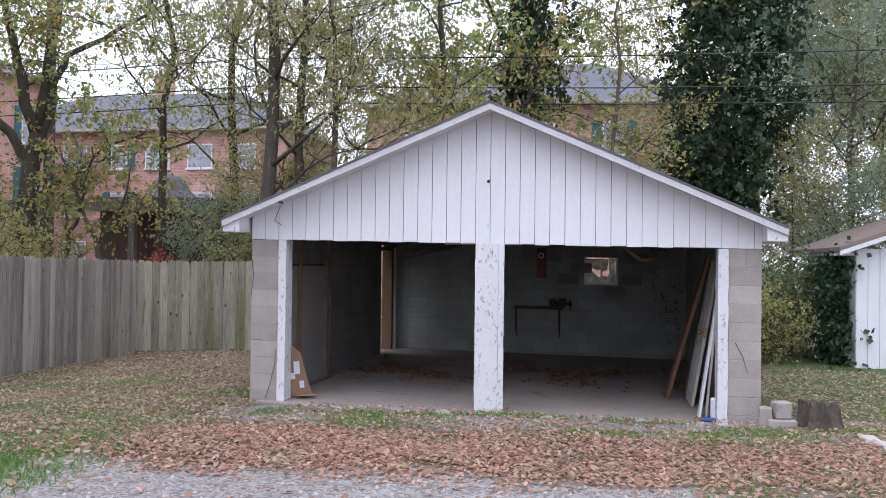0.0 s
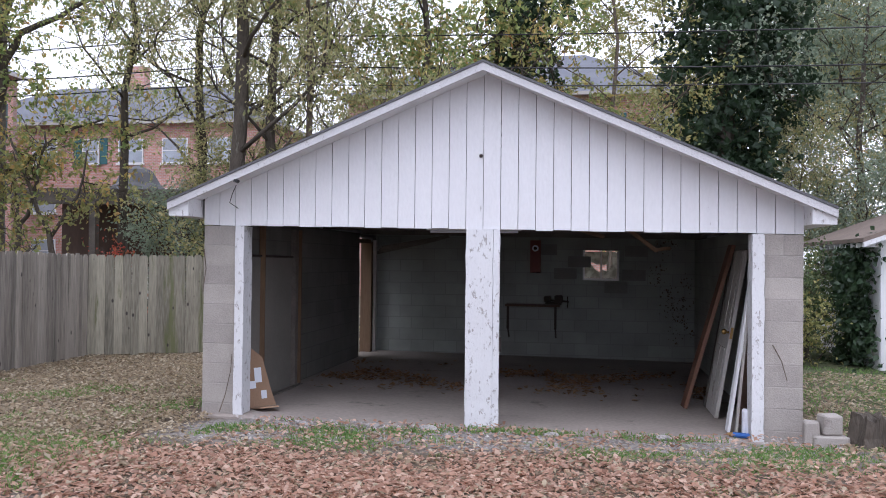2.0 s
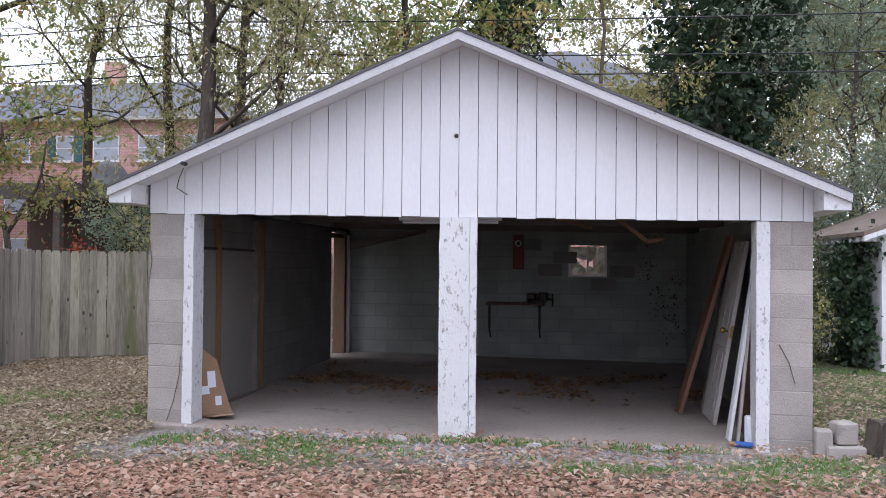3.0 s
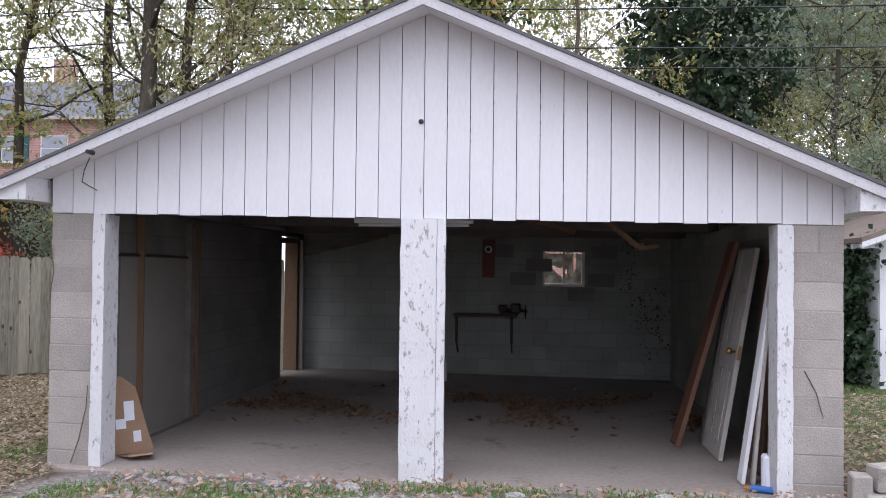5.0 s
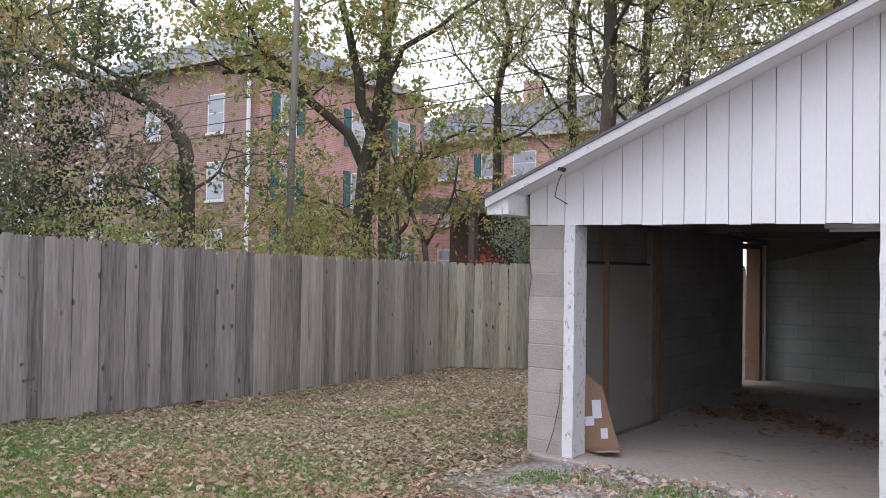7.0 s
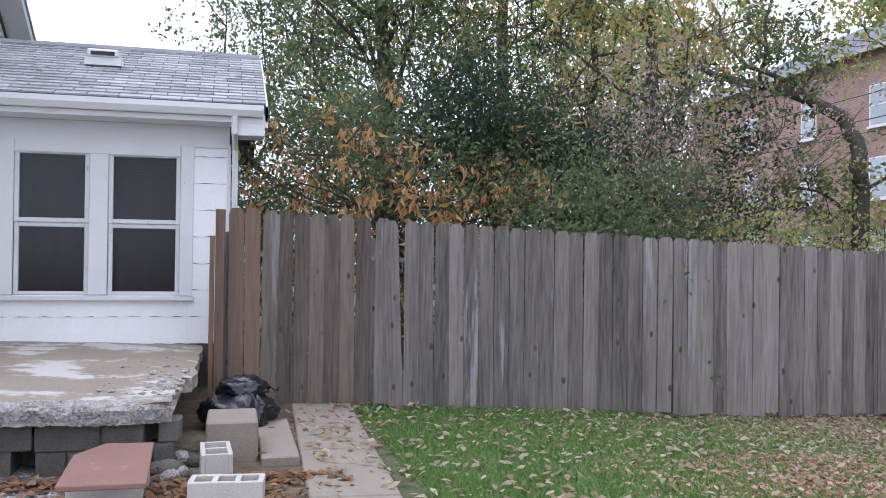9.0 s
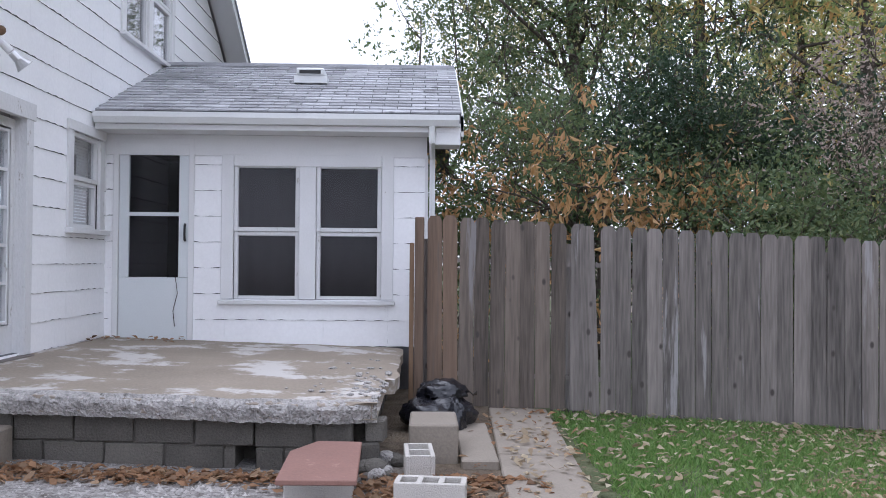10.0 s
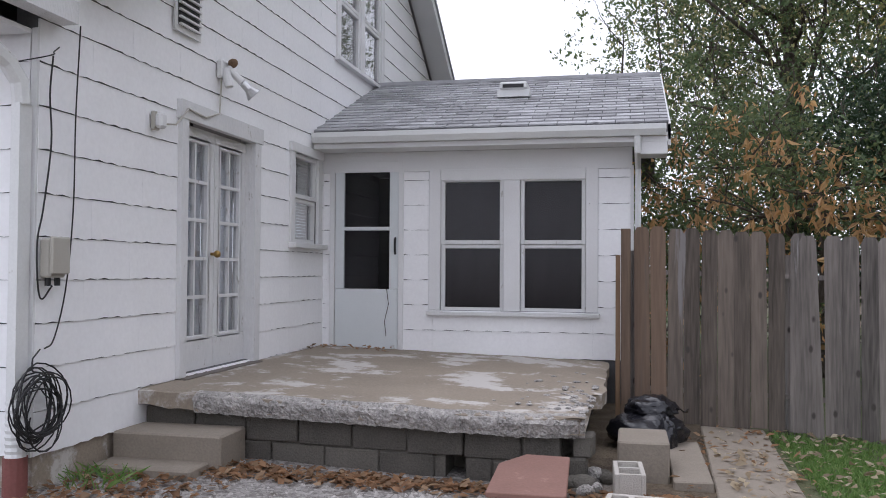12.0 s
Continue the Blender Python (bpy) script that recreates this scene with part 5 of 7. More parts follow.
def build_trees():
    limbed_tree("tall forked tree with dark bark and yellow-green leaves", -13.7, 18.8, 2, [
        ([(-0.05, -0.05, -0.2), (-0.02, -0.02, 1.9), (0.03, 0.03, 3.5), (0.17, 0.15, 4.8)], 0.26, 0.2),
        ([(0.15, 0.15, 4.7), (-0.09, -0.08, 5.9), (-0.23, -0.19, 6.7), (-0.43, -0.37, 7.9), (-0.6, -0.5, 9.4)], 0.15, 0.05),
        ([(0.18, 0.16, 4.7), (0.4, 0.35, 6.1), (0.64, 0.55, 6.8), (1.52, 1.3, 7.6), (2.4, 2.0, 8.4)], 0.12, 0.03),
        ([(0.19, 0.17, 5.0), (0.3, 0.26, 6.5), (0.49, 0.42, 7.9), (0.52, 0.45, 9.8)], 0.13, 0.04),
        ([(0.03, 0.03, 3.9), (-0.28, -0.24, 4.77), (-0.83, -0.71, 5.37), (-1.34, -1.15, 5.9), (-1.96, -1.68, 6.17), (-2.5, -2.1, 6.1)], 0.13, 0.05),
        ([(-0.83, -0.71, 5.37), (-1.55, -1.33, 6.44), (-1.86, -1.59, 6.71), (-2.48, -2.12, 6.98), (-3.0, -2.57, 7.66), (-3.4, -2.9, 8.4)], 0.08, 0.03),
        ([(-1.84, -1.58, 6.68), (-2.02, -1.73, 7.38), (-2.4, -2.05, 8.2)], 0.05, 0.02),
        ([(0.1, 0.0, 3.2), (0.9, 0.6, 3.9), (1.6, 0.9, 4.6), (2.4, 1.1, 4.9)], 0.07, 0.02),
        ([(0.0, 0.0, 2.6), (-0.8, -0.5, 3.2), (-1.5, -0.7, 3.4)], 0.05, 0.02),
    ], 9500, 0.14, leaf_green, extra=(leaf_yellow, 2200, 0.13), twigs=6, reach=1.45, spread=0.34)
    for px, py, sd, lean in ((-12.3, 18.3, 81, 0.25), (-11.3, 18.2, 82, -0.55)):
        limbed_tree("thin crooked sapling with yellow-green leaves", px, py, sd, [
            ([(0, 0, -0.2), (0.04, 0, 1.3), (lean * 0.3, 0, 2.2)], 0.075, 0.06),
            ([(lean * 0.3, 0, 2.2), (lean, 0.1, 2.8), (lean * 1.6, 0.1, 3.6), (lean * 2.2, 0.1, 4.4)], 0.055, 0.02),
            ([(lean * 0.3, 0, 2.1), (-lean * 0.6, 0.2, 3.0), (-lean, 0.2, 4.0)], 0.045, 0.015),
        ], 650, 0.12, leaf_lime, extra=(leaf_yellow, 250, 0.12), twigs=3, reach=0.8, spread=0.25)
    tree("tall slim tree with olive drooping leaves", -7.1, 17.7, 5, 14, 0.19, 0.16, 3.6, 17, 9500, 0.15, leaf_olive, spread=0.5, droop=1.2, shape=0.35)
    tree("tall slim tree with olive drooping leaves", -6.6, 18.3, 6, 13, 0.14, 0.2, 3.2, 14, 7000, 0.15, leaf_olive, spread=0.5, droop=1.2, lean=(0.01, 0.01), shape=0.35)
    tree("slender reddish sapling with thin leaves", -5.7, 17.7, 7, 12, 0.09, 0.25, 2.2, 11, 4200, 0.15, leaf_olive, spread=0.45, bark_m=bark_brown, droop=1, shape=0.4)
    tree("tall slim tree with olive drooping leaves", -10.9, 20.2, 98, 13, 0.13, 0.34, 3.2, 15, 5200, 0.16, leaf_green, droop=1.1, shape=0.45, spread=0.55)
    tree("tall slim tree with olive drooping leaves", -9.4, 21, 8, 13, 0.16, 0.22, 3.4, 14, 6500, 0.17, leaf_olive, droop=1.1, shape=0.4, spread=0.55)
    tree("slim dark trunk with broad green leaves", -3.9, 20.5, 9, 12, 0.13, 0.22, 3.4, 14, 4600, 0.19, leaf_green, extra=(leaf_yellow, 900, 0.17))
    tree("leaning ivy-clad tree behind the garage roof", -2.4, 21.5, 10, 11.5, 0.24, 0.28, 4.2, 14, 4600, 0.19, leaf_green, lean=(0.012, 0), extra=(leaf_yellow, 600, 0.18))
    climber("dark ivy wrapped round the leaning tree", -2.1, 21.3, 21, 1.5, 8.5, 0.75, 5200, 0.15, leaf_dark, "climbing_ivy")
    tree("thin tree with yellow-green autumn leaves", 0.2, 20.6, 11, 10, 0.08, 0.3, 2.6, 12, 2200, 0.16, leaf_lime, bark_m=bark_brown, spread=0.5)
    climber("tall column of dark green ivy on a trunk", 2.55, 21.5, 22, 2.4, 11.5, 1.75, 17000, 0.17, leaf_dark)
    tree("grey-green tree behind the garage", 6.4, 24.5, 12, 9, 0.14, 0.12, 4.2, 20, 15000, 0.15, leaf_blue, spread=0.6, extra=(leaf_yellow, 900, 0.15))
    tree("tree with fine olive foliage", 9.0, 29, 13, 14, 0.2, 0.1, 5.5, 24, 16000, 0.2, leaf_olive, spread=0.8)
    tree("tree with fine olive foliage", 5.2, 32, 14, 15, 0.2, 0.1, 5.5, 24, 15000, 0.22, leaf_olive, spread=0.8)
    limbed_tree("crooked bare-limbed tree with thin leaves", -11.07, 11.76, 15, [
        ([(0, 0, -0.2), (0, 0, 1.7), (0, 0, 2.8), (-0.04, -0.05, 3.4), (-0.17, -0.21, 3.78)], 0.13, 0.1),
        ([(-0.15, -0.19, 3.74), (-0.41, -0.52, 4.01), (-0.79, -0.99, 4.26), (-1.11, -1.4, 4.41), (-1.4, -1.75, 4.65)], 0.1, 0.04),
        ([(-0.84, -1.06, 4.28), (-0.79, -1.0, 4.84), (-0.77, -0.98, 5.9)], 0.035, 0.018),
        ([(-0.36, -0.45, 3.97), (-0.63, -0.79, 4.33), (-0.95, -1.2, 4.57), (-1.14, -1.44, 4.9), (-1.3, -1.6, 5.6)], 0.045, 0.015),
        ([(0, 0, 2.6), (0.35, 0.3, 3.0), (0.5, 0.4, 3.5)], 0.03, 0.01),
        ([(0, 0, 2.3), (-0.4, -0.4, 2.7), (-0.8, -0.7, 2.8)], 0.03, 0.01),
    ], 2600, 0.09, leaf_deep, extra=(leaf_lime, 900, 0.1), twigs=4, reach=0.75, spread=0.2)
    tree("slim tree with yellow and orange leaves", -16.8, 11.4, 16, 12, 0.2, 0.32, 3.8, 14, 3800, 0.17, leaf_green, extra=(leaf_yellow, 1600, 0.15))
    tree("broad green tree hung with orange seed pods", -14.2, 5.9, 17, 3.6, 0.16, 0.3, 2.9, 20, 6500, 0.12, leaf_deep, extra=(leaf_orange, 3000, 0.17), spread=0.4, up=0.0)
    tree("tall olive tree behind the porch", -19.2, 6.3, 18, 12.0, 0.26, 0.14, 4.3, 30, 21000, 0.16, leaf_deep, spread=0.6, extra=(leaf_olive, 5000, 0.12), up=0.7)
    for bx, by, bh, sd in ((-17.4, 3.5, 2.7, 71), (-18.2, 5.4, 3.2, 72), (-17.0, 8.0, 3.4, 74), (-12.5, 8.6, 2.3, 76)):
        tree("dark green bush behind the pod tree", bx, by, sd, bh, 0.06, 0.05, bh * 0.55, 14, 4200, 0.13, leaf_deep, name="shrub", spread=0.4)
    for bx, by, bh, sd in ((-13.2, 16.6, 2.5, 94), (-12.2, 15.4, 2.2, 95), (-11.2, 16.4, 2.1, 96), (-11.6, 12.6, 2.5, 97)):
        tree("low bush of yellow-green leaves above the fence", bx, by, sd, bh, 0.04, 0.1, 1.1, 11, 800, 0.14, leaf_lime, name="shrub", spread=0.3, extra=(leaf_yellow, 1100, 0.13))
    tree("small bush of red autumn leaves behind the fence", -9.8, 18.2, 99, 1.9, 0.03, 0.2, 0.5, 8, 320, 0.12, leaf_red, name="shrub", spread=0.2)
    tree("low green bush behind the board fence", -10.9, 7.6, 73, 1.8, 0.06, 0.05, 1.5, 14, 4000, 0.11, leaf_deep, name="shrub", spread=0.35)
    tree("dark green evergreen shrub behind the fence", -14.4, 7.6, 19, 3.9, 0.12, 0.08, 2.3, 16, 7000, 0.12, leaf_dark, name="shrub", spread=0.35)
    tree("dark green evergreen shrub behind the fence", -14.0, 9.8, 20, 3.4, 0.1, 0.08, 2.2, 15, 6000, 0.13, leaf_dark, name="shrub", spread=0.4)
    tree("dull pinkish half-bare shrub behind the fence", -11.5, 9.3, 23, 3.5, 0.06, 0.1, 2.2, 15, 2600, 0.09, leaf_pink, name="shrub", spread=0.4, bark_m=bark_brown, extra=(leaf_lime, 1200, 0.1))
    tree("leafy green bush behind the board fence", -10.2, 13.3, 24, 1.9, 0.05, 0.1, 0.8, 11, 1100, 0.11, leaf_lime, name="shrub", spread=0.35, bark_m=bark_brown)
    tree("leafy green bush behind the board fence", -10.6, 10.4, 91, 2.0, 0.05, 0.1, 1.2, 13, 1800, 0.11, leaf_green, name="shrub", spread=0.35)
    tree("leafy green bush behind the board fence", -12.0, 14.6, 92, 1.6, 0.05, 0.1, 0.7, 11, 900, 0.11, leaf_deep, name="shrub", spread=0.35)
    tree("tall green tree beyond the fence", -21, 9.5, 25, 14, 0.25, 0.2, 5.0, 16, 4200, 0.2, leaf_green, spread=0.8, extra=(leaf_yellow, 1500, 0.2))
    tree("tall green tree beyond the fence", -21, 12.0, 26, 10, 0.2, 0.15, 3.0, 14, 3600, 0.2, leaf_green, spread=0.7, extra=(leaf_yellow, 1500, 0.2))
    tree("low tree with yellow leaves above the fence", -15.2, 18.6, 27, 2.9, 0.05, 0.2, 1.7, 12, 620, 0.18, leaf_lime, name="shrub", spread=0.4)
    tree("low tree with yellow leaves above the fence", -13.4, 17.4, 28, 2.4, 0.05, 0.2, 1.5, 11, 560, 0.18, leaf_lime, name="shrub", spread=0.4)
    tree("grey-green bush by the brick building", -9.3, 20.2, 29, 3.0, 0.07, 0.1, 1.4, 14, 3600, 0.12, leaf_blue, name="shrub", spread=0.3)
    tree("leafy bush behind the mossy fence", -7.4, 19.4, 30, 3.4, 0.07, 0.1, 2.0, 13, 4500, 0.12, leaf_olive, name="shrub", spread=0.35)
    for k, (x, y, s) in enumerate(((2.9, 17.2, 1.1), (3.7, 18.4, 1.6), (2.5, 19.6, 2.0), (5.6, 21.5, 3.4), (8.0, 22.5, 4.4), (4.6, 23.0, 4.6))):
        tree("green ivy-tangled bush beside the shed", x, y, 40 + k, s, 0.05, 0.05, s * 0.55, 12, (1200, 2200, 2600, 4200, 5200, 5200)[k], 0.11, (leaf_lime, leaf_deep, leaf_olive, leaf_blue, leaf_lime, leaf_olive)[k], name="shrub", spread=0.3)
    tree("low grey-green bush behind the garage", -1.6, 19.4, 75, 1.6, 0.05, 0.05, 0.9, 13, 2500, 0.13, leaf_blue, name="shrub", spread=0.35)
    base = tree("tall leafy tree beyond the yard", 14, 40, 60, 13, 0.22, 0.1, 5.0, 16, 8000, 0.26, leaf_olive, spread=0.9)
    for x, y, r in ((12, 38, 260), (16, 30, 10), (-36, 20, 70)):
        copy_thing(base, pose(x, y, g(x, y), 0, 0, r))


build_trees()


# ---------- brick buildings beyond the fence ----------
def flats_window(parent, x, z, w, h, y, shutters, out=-1, axis="x"):
    """A white double window; out: which way the wall faces along its normal."""
    def dims(u0, u1, d0, d1, z0, z1):
        lo, hi = sorted((y + out * d0, y + out * d1))
        return (u0, u1, lo, hi, z0, z1) if axis == "x" else (lo, hi, u0, u1, z0, z1)
    win = bpart("window", dims(x - w / 2, x + w / 2, 0.0, 0.06, z, z + h), trim_m, parent)
    for a, b in ((0.04, h / 2 - 0.02), (h / 2 + 0.03, h - 0.05)):
        bpart("pane", dims(x - w / 2 + 0.07, x + w / 2 - 0.07, 0.062, 0.07, z + a, z + b), pane_far, win)
    bpart("sill", dims(x - w / 2 - 0.08, x + w / 2 + 0.08, 0.0, 0.12, z - 0.1, z - 0.005), trim_m, win)
    if shutters:
        for s in (-1, 1):
            u = x + s * (w / 2 + 0.28)
            bpart("shutter", dims(u - 0.22, u + 0.22, 0.0, 0.06, z - 0.05, z + h + 0.05), teal, win)


pane_far = mat("pale_reflecting_pane", (0.38, 0.42, 0.47), 0.12, var=0.3, scale=1.5, bump=0, spec=1.0, coords="World")


cornice_m = mat("dull_cornice_paint", (0.42, 0.40, 0.37), 0.7, var=0.1, coords="World")


def flats(label, x0, x1, y0, y1, eave, ridge, material, side_material):
    t = thing("apartment_building", label, "building")
    bpart("wall", (x0, x1, y0, y0 + 0.3, -1.5, eave), material, t)
    bpart("wall", (x0, x1, y1 - 0.3, y1, -1.5, eave), material, t)
    bpart("wall", (x1 - 0.3, x1, y0 + 0.302, y1 - 0.302, -1.5, eave), side_material, t)
    bpart("wall", (x0, x0 + 0.3, y0 + 0.302, y1 - 0.302, -1.5, eave), side_material, t)
    bm = bmesh.new()
    o, m = 0.45, (y1 - y0) / 2
    v = [bm.verts.new(p) for p in ((x0 - o, y0 - o, eave), (x1 + o, y0 - o, eave), (x1 + o, y1 + o, eave), (x0 - o, y1 + o, eave), (x0 + m, (y0 + y1) / 2, ridge), (x1 - m, (y0 + y1) / 2, ridge))]
    for f in ((0, 1, 5, 4), (1, 2, 5), (2, 3, 4, 5), (3, 0, 4), (3, 2, 1, 0)):
        bm.faces.new([v[i] for i in f])
    part("roof", bm, roof_slate, t)
    bpart("cornice", (x0 - o, x1 + o, y0 - o - 0.06, y0 - o + 0.02, eave - 0.14, eave + 0.03), cornice_m, t)
    bpart("cornice", (x1 + o - 0.02, x1 + o + 0.06, y0 - o + 0.022, y1 + o, eave - 0.14, eave + 0.03), cornice_m, t)
    bpart("chimney", ((x0 + x1) / 2 - 0.5, (x0 + x1) / 2 + 0.5, y1 - m - 0.4, y1 - m + 0.4, ridge - 1.0, ridge + 1.2), brick_far, t)
    return t


def build_flats():
    b = flats("far red brick flats with blue-grey roof and teal shutters", -37, -17.5, 46, 55, 9.1, 12.0, brick_far, brick_far)
    for z in (6.85, 4.1, 1.3):
        for k, x in enumerate((-34.0, -30.4, -27.6, -25.2, -22.6, -20.0)):
            flats_window(b, x, z, 1.0 if k == 2 else 1.5, 1.35, 46, k == 2)
    # The face along x takes the darker brick as its shaded side.
    a = flats("tall red brick flats with teal shutters, near the fence", -46, -28.6, 28.9, 41, 10.6, 14.0, brick_shaded, brick_far)
    for z in (7.4, 4.4, 1.4):
        for y in (30.9, 35.6, 39.2):
            flats_window(a, y, z, 1.0, 1.7, -28.6, True, 1, "y")
        for x in (-31.0, -35.5, -40):
            flats_window(a, x, z, 1.1, 1.7, 28.9, False)
    bm = bmesh.new()
    tube(bm, [(-28.75, 28.72, -1), (-28.75, 28.72, 10.4)], 0.09, 6)
    part("downspout", bm, gutter_m, a)
    c = flats("brick flats half hidden behind trees", -12, 4.5, 43, 53, 9.6, 12.6, brick_far, brick_far)
    for z in (7.0, 4.1):
        for k, x in enumerate((-9.5, -6.3, -3, 0.4, 3.2)):
            flats_window(c, x, z, 1.1, 1.6, 43, k % 2 == 1)


build_flats()


def build_carport():
    t = thing("carport", "brown timber carport frame behind the fence", "carport")
    for x, y in ((-15.6, 22.0), (-13.0, 22.4), (-10.9, 22.8)):
        bpart("post", (x - 0.09, x + 0.09, y - 0.09, y + 0.09, -0.3, 3.3), wood_grey, t)
    bm = bmesh.new()
    prism(bm, [(-16.5, 21.7), (-10.6, 22.6), (-10.6, 22.85), (-16.5, 21.95)], "z", 3.0, 3.28)
    part("beam", bm, wood_grey, t)
    bm = bmesh.new()
    prism(bm, [(-16.5, 22.0), (-10.6, 22.9), (-10.6, 26.5), (-16.5, 26.0)], "z", 3.3, 3.42)
    part("roof", bm, wood_grey, t)
    bm = bmesh.new()
    prism(bm, [(-16.0, 25.6), (-10.8, 26.2), (-10.8, 26.3), (-16.0, 25.7)], "z", -0.3, 3.25)
    part("back_panel", bm, wood_dark, t)
    s = thing("gazebo_roof", "small dark curved metal roof beyond the carport", "roof")
    bm = bmesh.new()
    prof = [(1.35, 0), (1.0, 0.12), (0.7, 0.4), (0.5, 0.75), (0.4, 0.85), (0.02, 1.0)]
    rings = [[bm.verts.new((-14.6 + r * math.cos(6.2832 * k / 8 + 0.39), 27.5 + r * math.sin(6.2832 * k / 8 + 0.39), 3.6 + z)) for k in range(8)] for r, z in prof]
    for r0, r1 in zip(rings, rings[1:]):
        for k in range(8):
            bm.faces.new((r0[k], r0[(k + 1) % 8], r1[(k + 1) % 8], r1[k]))
    part("cap", bm, roof_dark, s)
    for k in range(4):
        a = 6.2832 * k / 4 + 0.8
        bm = bmesh.new()
        tube(bm, [(-14.6 + math.cos(a), 27.5 + math.sin(a), -0.3), (-14.6 + math.cos(a), 27.5 + math.sin(a), 3.62)], 0.07, 6)
        part("post", bm, wood_grey, s)
    car = thing("parked_car", "white car parked beyond the fence", "car")
    bm = bmesh.new()
    prism(bm, [(-15.4, 0.3), (-11.2, 0.3), (-11.1, 0.75), (-11.4, 0.95), (-12.6, 1.02), (-13.2, 1.5), (-14.8, 1.52), (-15.5, 1.0)], "y", 23.4, 25.1)
    part("body", bm, gutter_m, car, bevel=0.06)
    bm = bmesh.new()
    prism(bm, [(-12.75, 1.04), (-13.25, 1.45), (-14.75, 1.46), (-15.2, 1.04)], "y", 23.38, 23.398)
    part("side_window", bm, pane_far, car)
    for x in (-14.7, -12.1):
        bm = bmesh.new()
        tube(bm, [(x, 23.37, 0.2), (x, 23.6, 0.2)], 0.33, 16)
        part("wheel", bm, black_cable, car)


build_carport()


def build_shed():
    t = thing("garden_shed", "small white shed with brown shingle roof and ivy", "shed")
    x0, x1, y0, y1 = 4.45, 8.0, 16.75, 20.5
    zg = -0.15
    x = x0
    while x < x1:
        bm = bmesh.new()
        box(bm, x + 0.004, min(x + 0.2, x1) - 0.004, y0, y0 + 0.03, zg, 2.02)
        part("board", bm, paint, t)
        x += 0.2
    y = y0 + 0.035
    while y < y1:
        bpart("board", (x0, x0 + 0.03, y + 0.004, min(y + 0.2, y1) - 0.004, zg, 2.02), paint, t)
        y += 0.2
    bm = bmesh.new()
    prism(bm, [(x0 - 0.35, 1.98), ((x0 + x1) / 2, 2.75), (x1 + 0.35, 1.98), (x1 + 0.35, 2.05), ((x0 + x1) / 2, 2.84), (x0 - 0.35, 2.05)], "y", y0 - 0.3, y1 + 0.3)
    part("roof", bm, roof_brown, t)
    bm = bmesh.new()
    prism(bm, [(x0 - 0.35, 1.90), ((x0 + x1) / 2, 2.67), (x1 + 0.35, 1.90), (x1 + 0.35, 1.978), ((x0 + x1) / 2, 2.748), (x0 - 0.35, 1.978)], "y", y0 - 0.32, y0 - 0.29)
    part("rake_board", bm, paint_worn, t)
    for k in range(12):
        yy = y0 - 0.2 + k * 0.33
        bpart("rafter_tail", (x0 - 0.33, x0 - 0.02, yy, yy + 0.04, 1.9, 1.975), paint_worn, t)
    pts = [(x0 - 0.12 - 0.15 * random.random(), y0 + 0.1 + 1.2 * random.random(), -0.1 + 1.9 * random.random() ** 0.8) for _ in range(60)]
    ob = new("ivy", leaf_cloud("ivy", pts, 2600, (0.12, 0.2, 0.15), 0.11, leaf_dark, 77, 0.5, 0.8))
    tagged(ob, "dark ivy climbing the shed corner", "ivy", kind="stuff")


build_shed()


def wires():
    for k, (z0, z1, y, sagv) in enumerate(((6.3, 6.6, 19.2, 0.3), (5.75, 5.9, 19.3, 0.35), (5.4, 5.5, 19.4, 0.3))):
        bm = bmesh.new()
        tube(bm, [(-40 + 4 * i, y + 0.02 * i, z0 + (z1 - z0) * i / 16 - sagv * (1 - ((i % 8) / 4 - 1) ** 2)) for i in range(17)], 0.014, 5)
        tagged(part("overhead_wire", bm, black_cable), "thin black overhead utility wire", "cable", group="overhead wires")
    t = thing("utility_pole", "pale slim timber pole beside the forked tree", "pole")
    bm = bmesh.new()
    tube(bm, [(-12.6, 15.3, -0.2), (-12.52, 15.38, 6.2), (-12.5, 15.4, 8.4)], [0.075, 0.065, 0.06], 9)
    part("shaft", bm, pole_m, t, smooth=True)
    t = thing("utility_pole", "grey timber utility pole among the trees", "pole")
    for x in (-13.4,):
        bm = bmesh.new()
        tube(bm, [(x, 19.2, -0.3), (x, 19.2, 10)], [0.15, 0.11], 9)
        part("shaft", bm, wood_grey, t)
        bpart("crossarm", (x - 1.1, x + 1.1, 19.02, 19.1, 8.9, 9.02), wood_grey, t)


wires()


# ---------- things in and by the garage ----------
def leaning(name, label, cat, x, y0, y1, h, deg, thick, material, zf=-0.05, panels=False, group=""):
    """A board or door standing on its lower edge at x, leaning towards +x by deg."""
    t = thing(name, label, cat, group)
    t.matrix_basis = pose(x, y0, zf, 0, deg, 0)
    w = y1 - y0
    bpart("slab", (-thick, 0, 0, w, 0, h), material, t, bevel=0.004)
    if panels:
        for a, b in ((0.15, 0.75), (0.95, 1.8)):
            for c, d in ((0.1, w / 2 - 0.04), (w / 2 + 0.04, w - 0.1)):
                bpart("panel", (-thick - 0.008, -thick - 0.001, c, d, a, b), material, t, bevel=0.003)
        bm = bmesh.new()
        bmesh.ops.create_uvsphere(bm, u_segments=8, v_segments=6, radius=0.03, matrix=Matrix.Translation((-thick - 0.05, 0.06, 0.92)))
        tube(bm, [(-thick, 0.06, 0.92), (-thick - 0.05, 0.06, 0.92)], 0.012, 6)
        part("knob", bm, brass, t, "brass door knob", smooth=True)
        bpart("lock_plate", (-thick + 0.005, -0.008, -0.004, -0.001, 0.86, 0.98), brass, t)
    return t


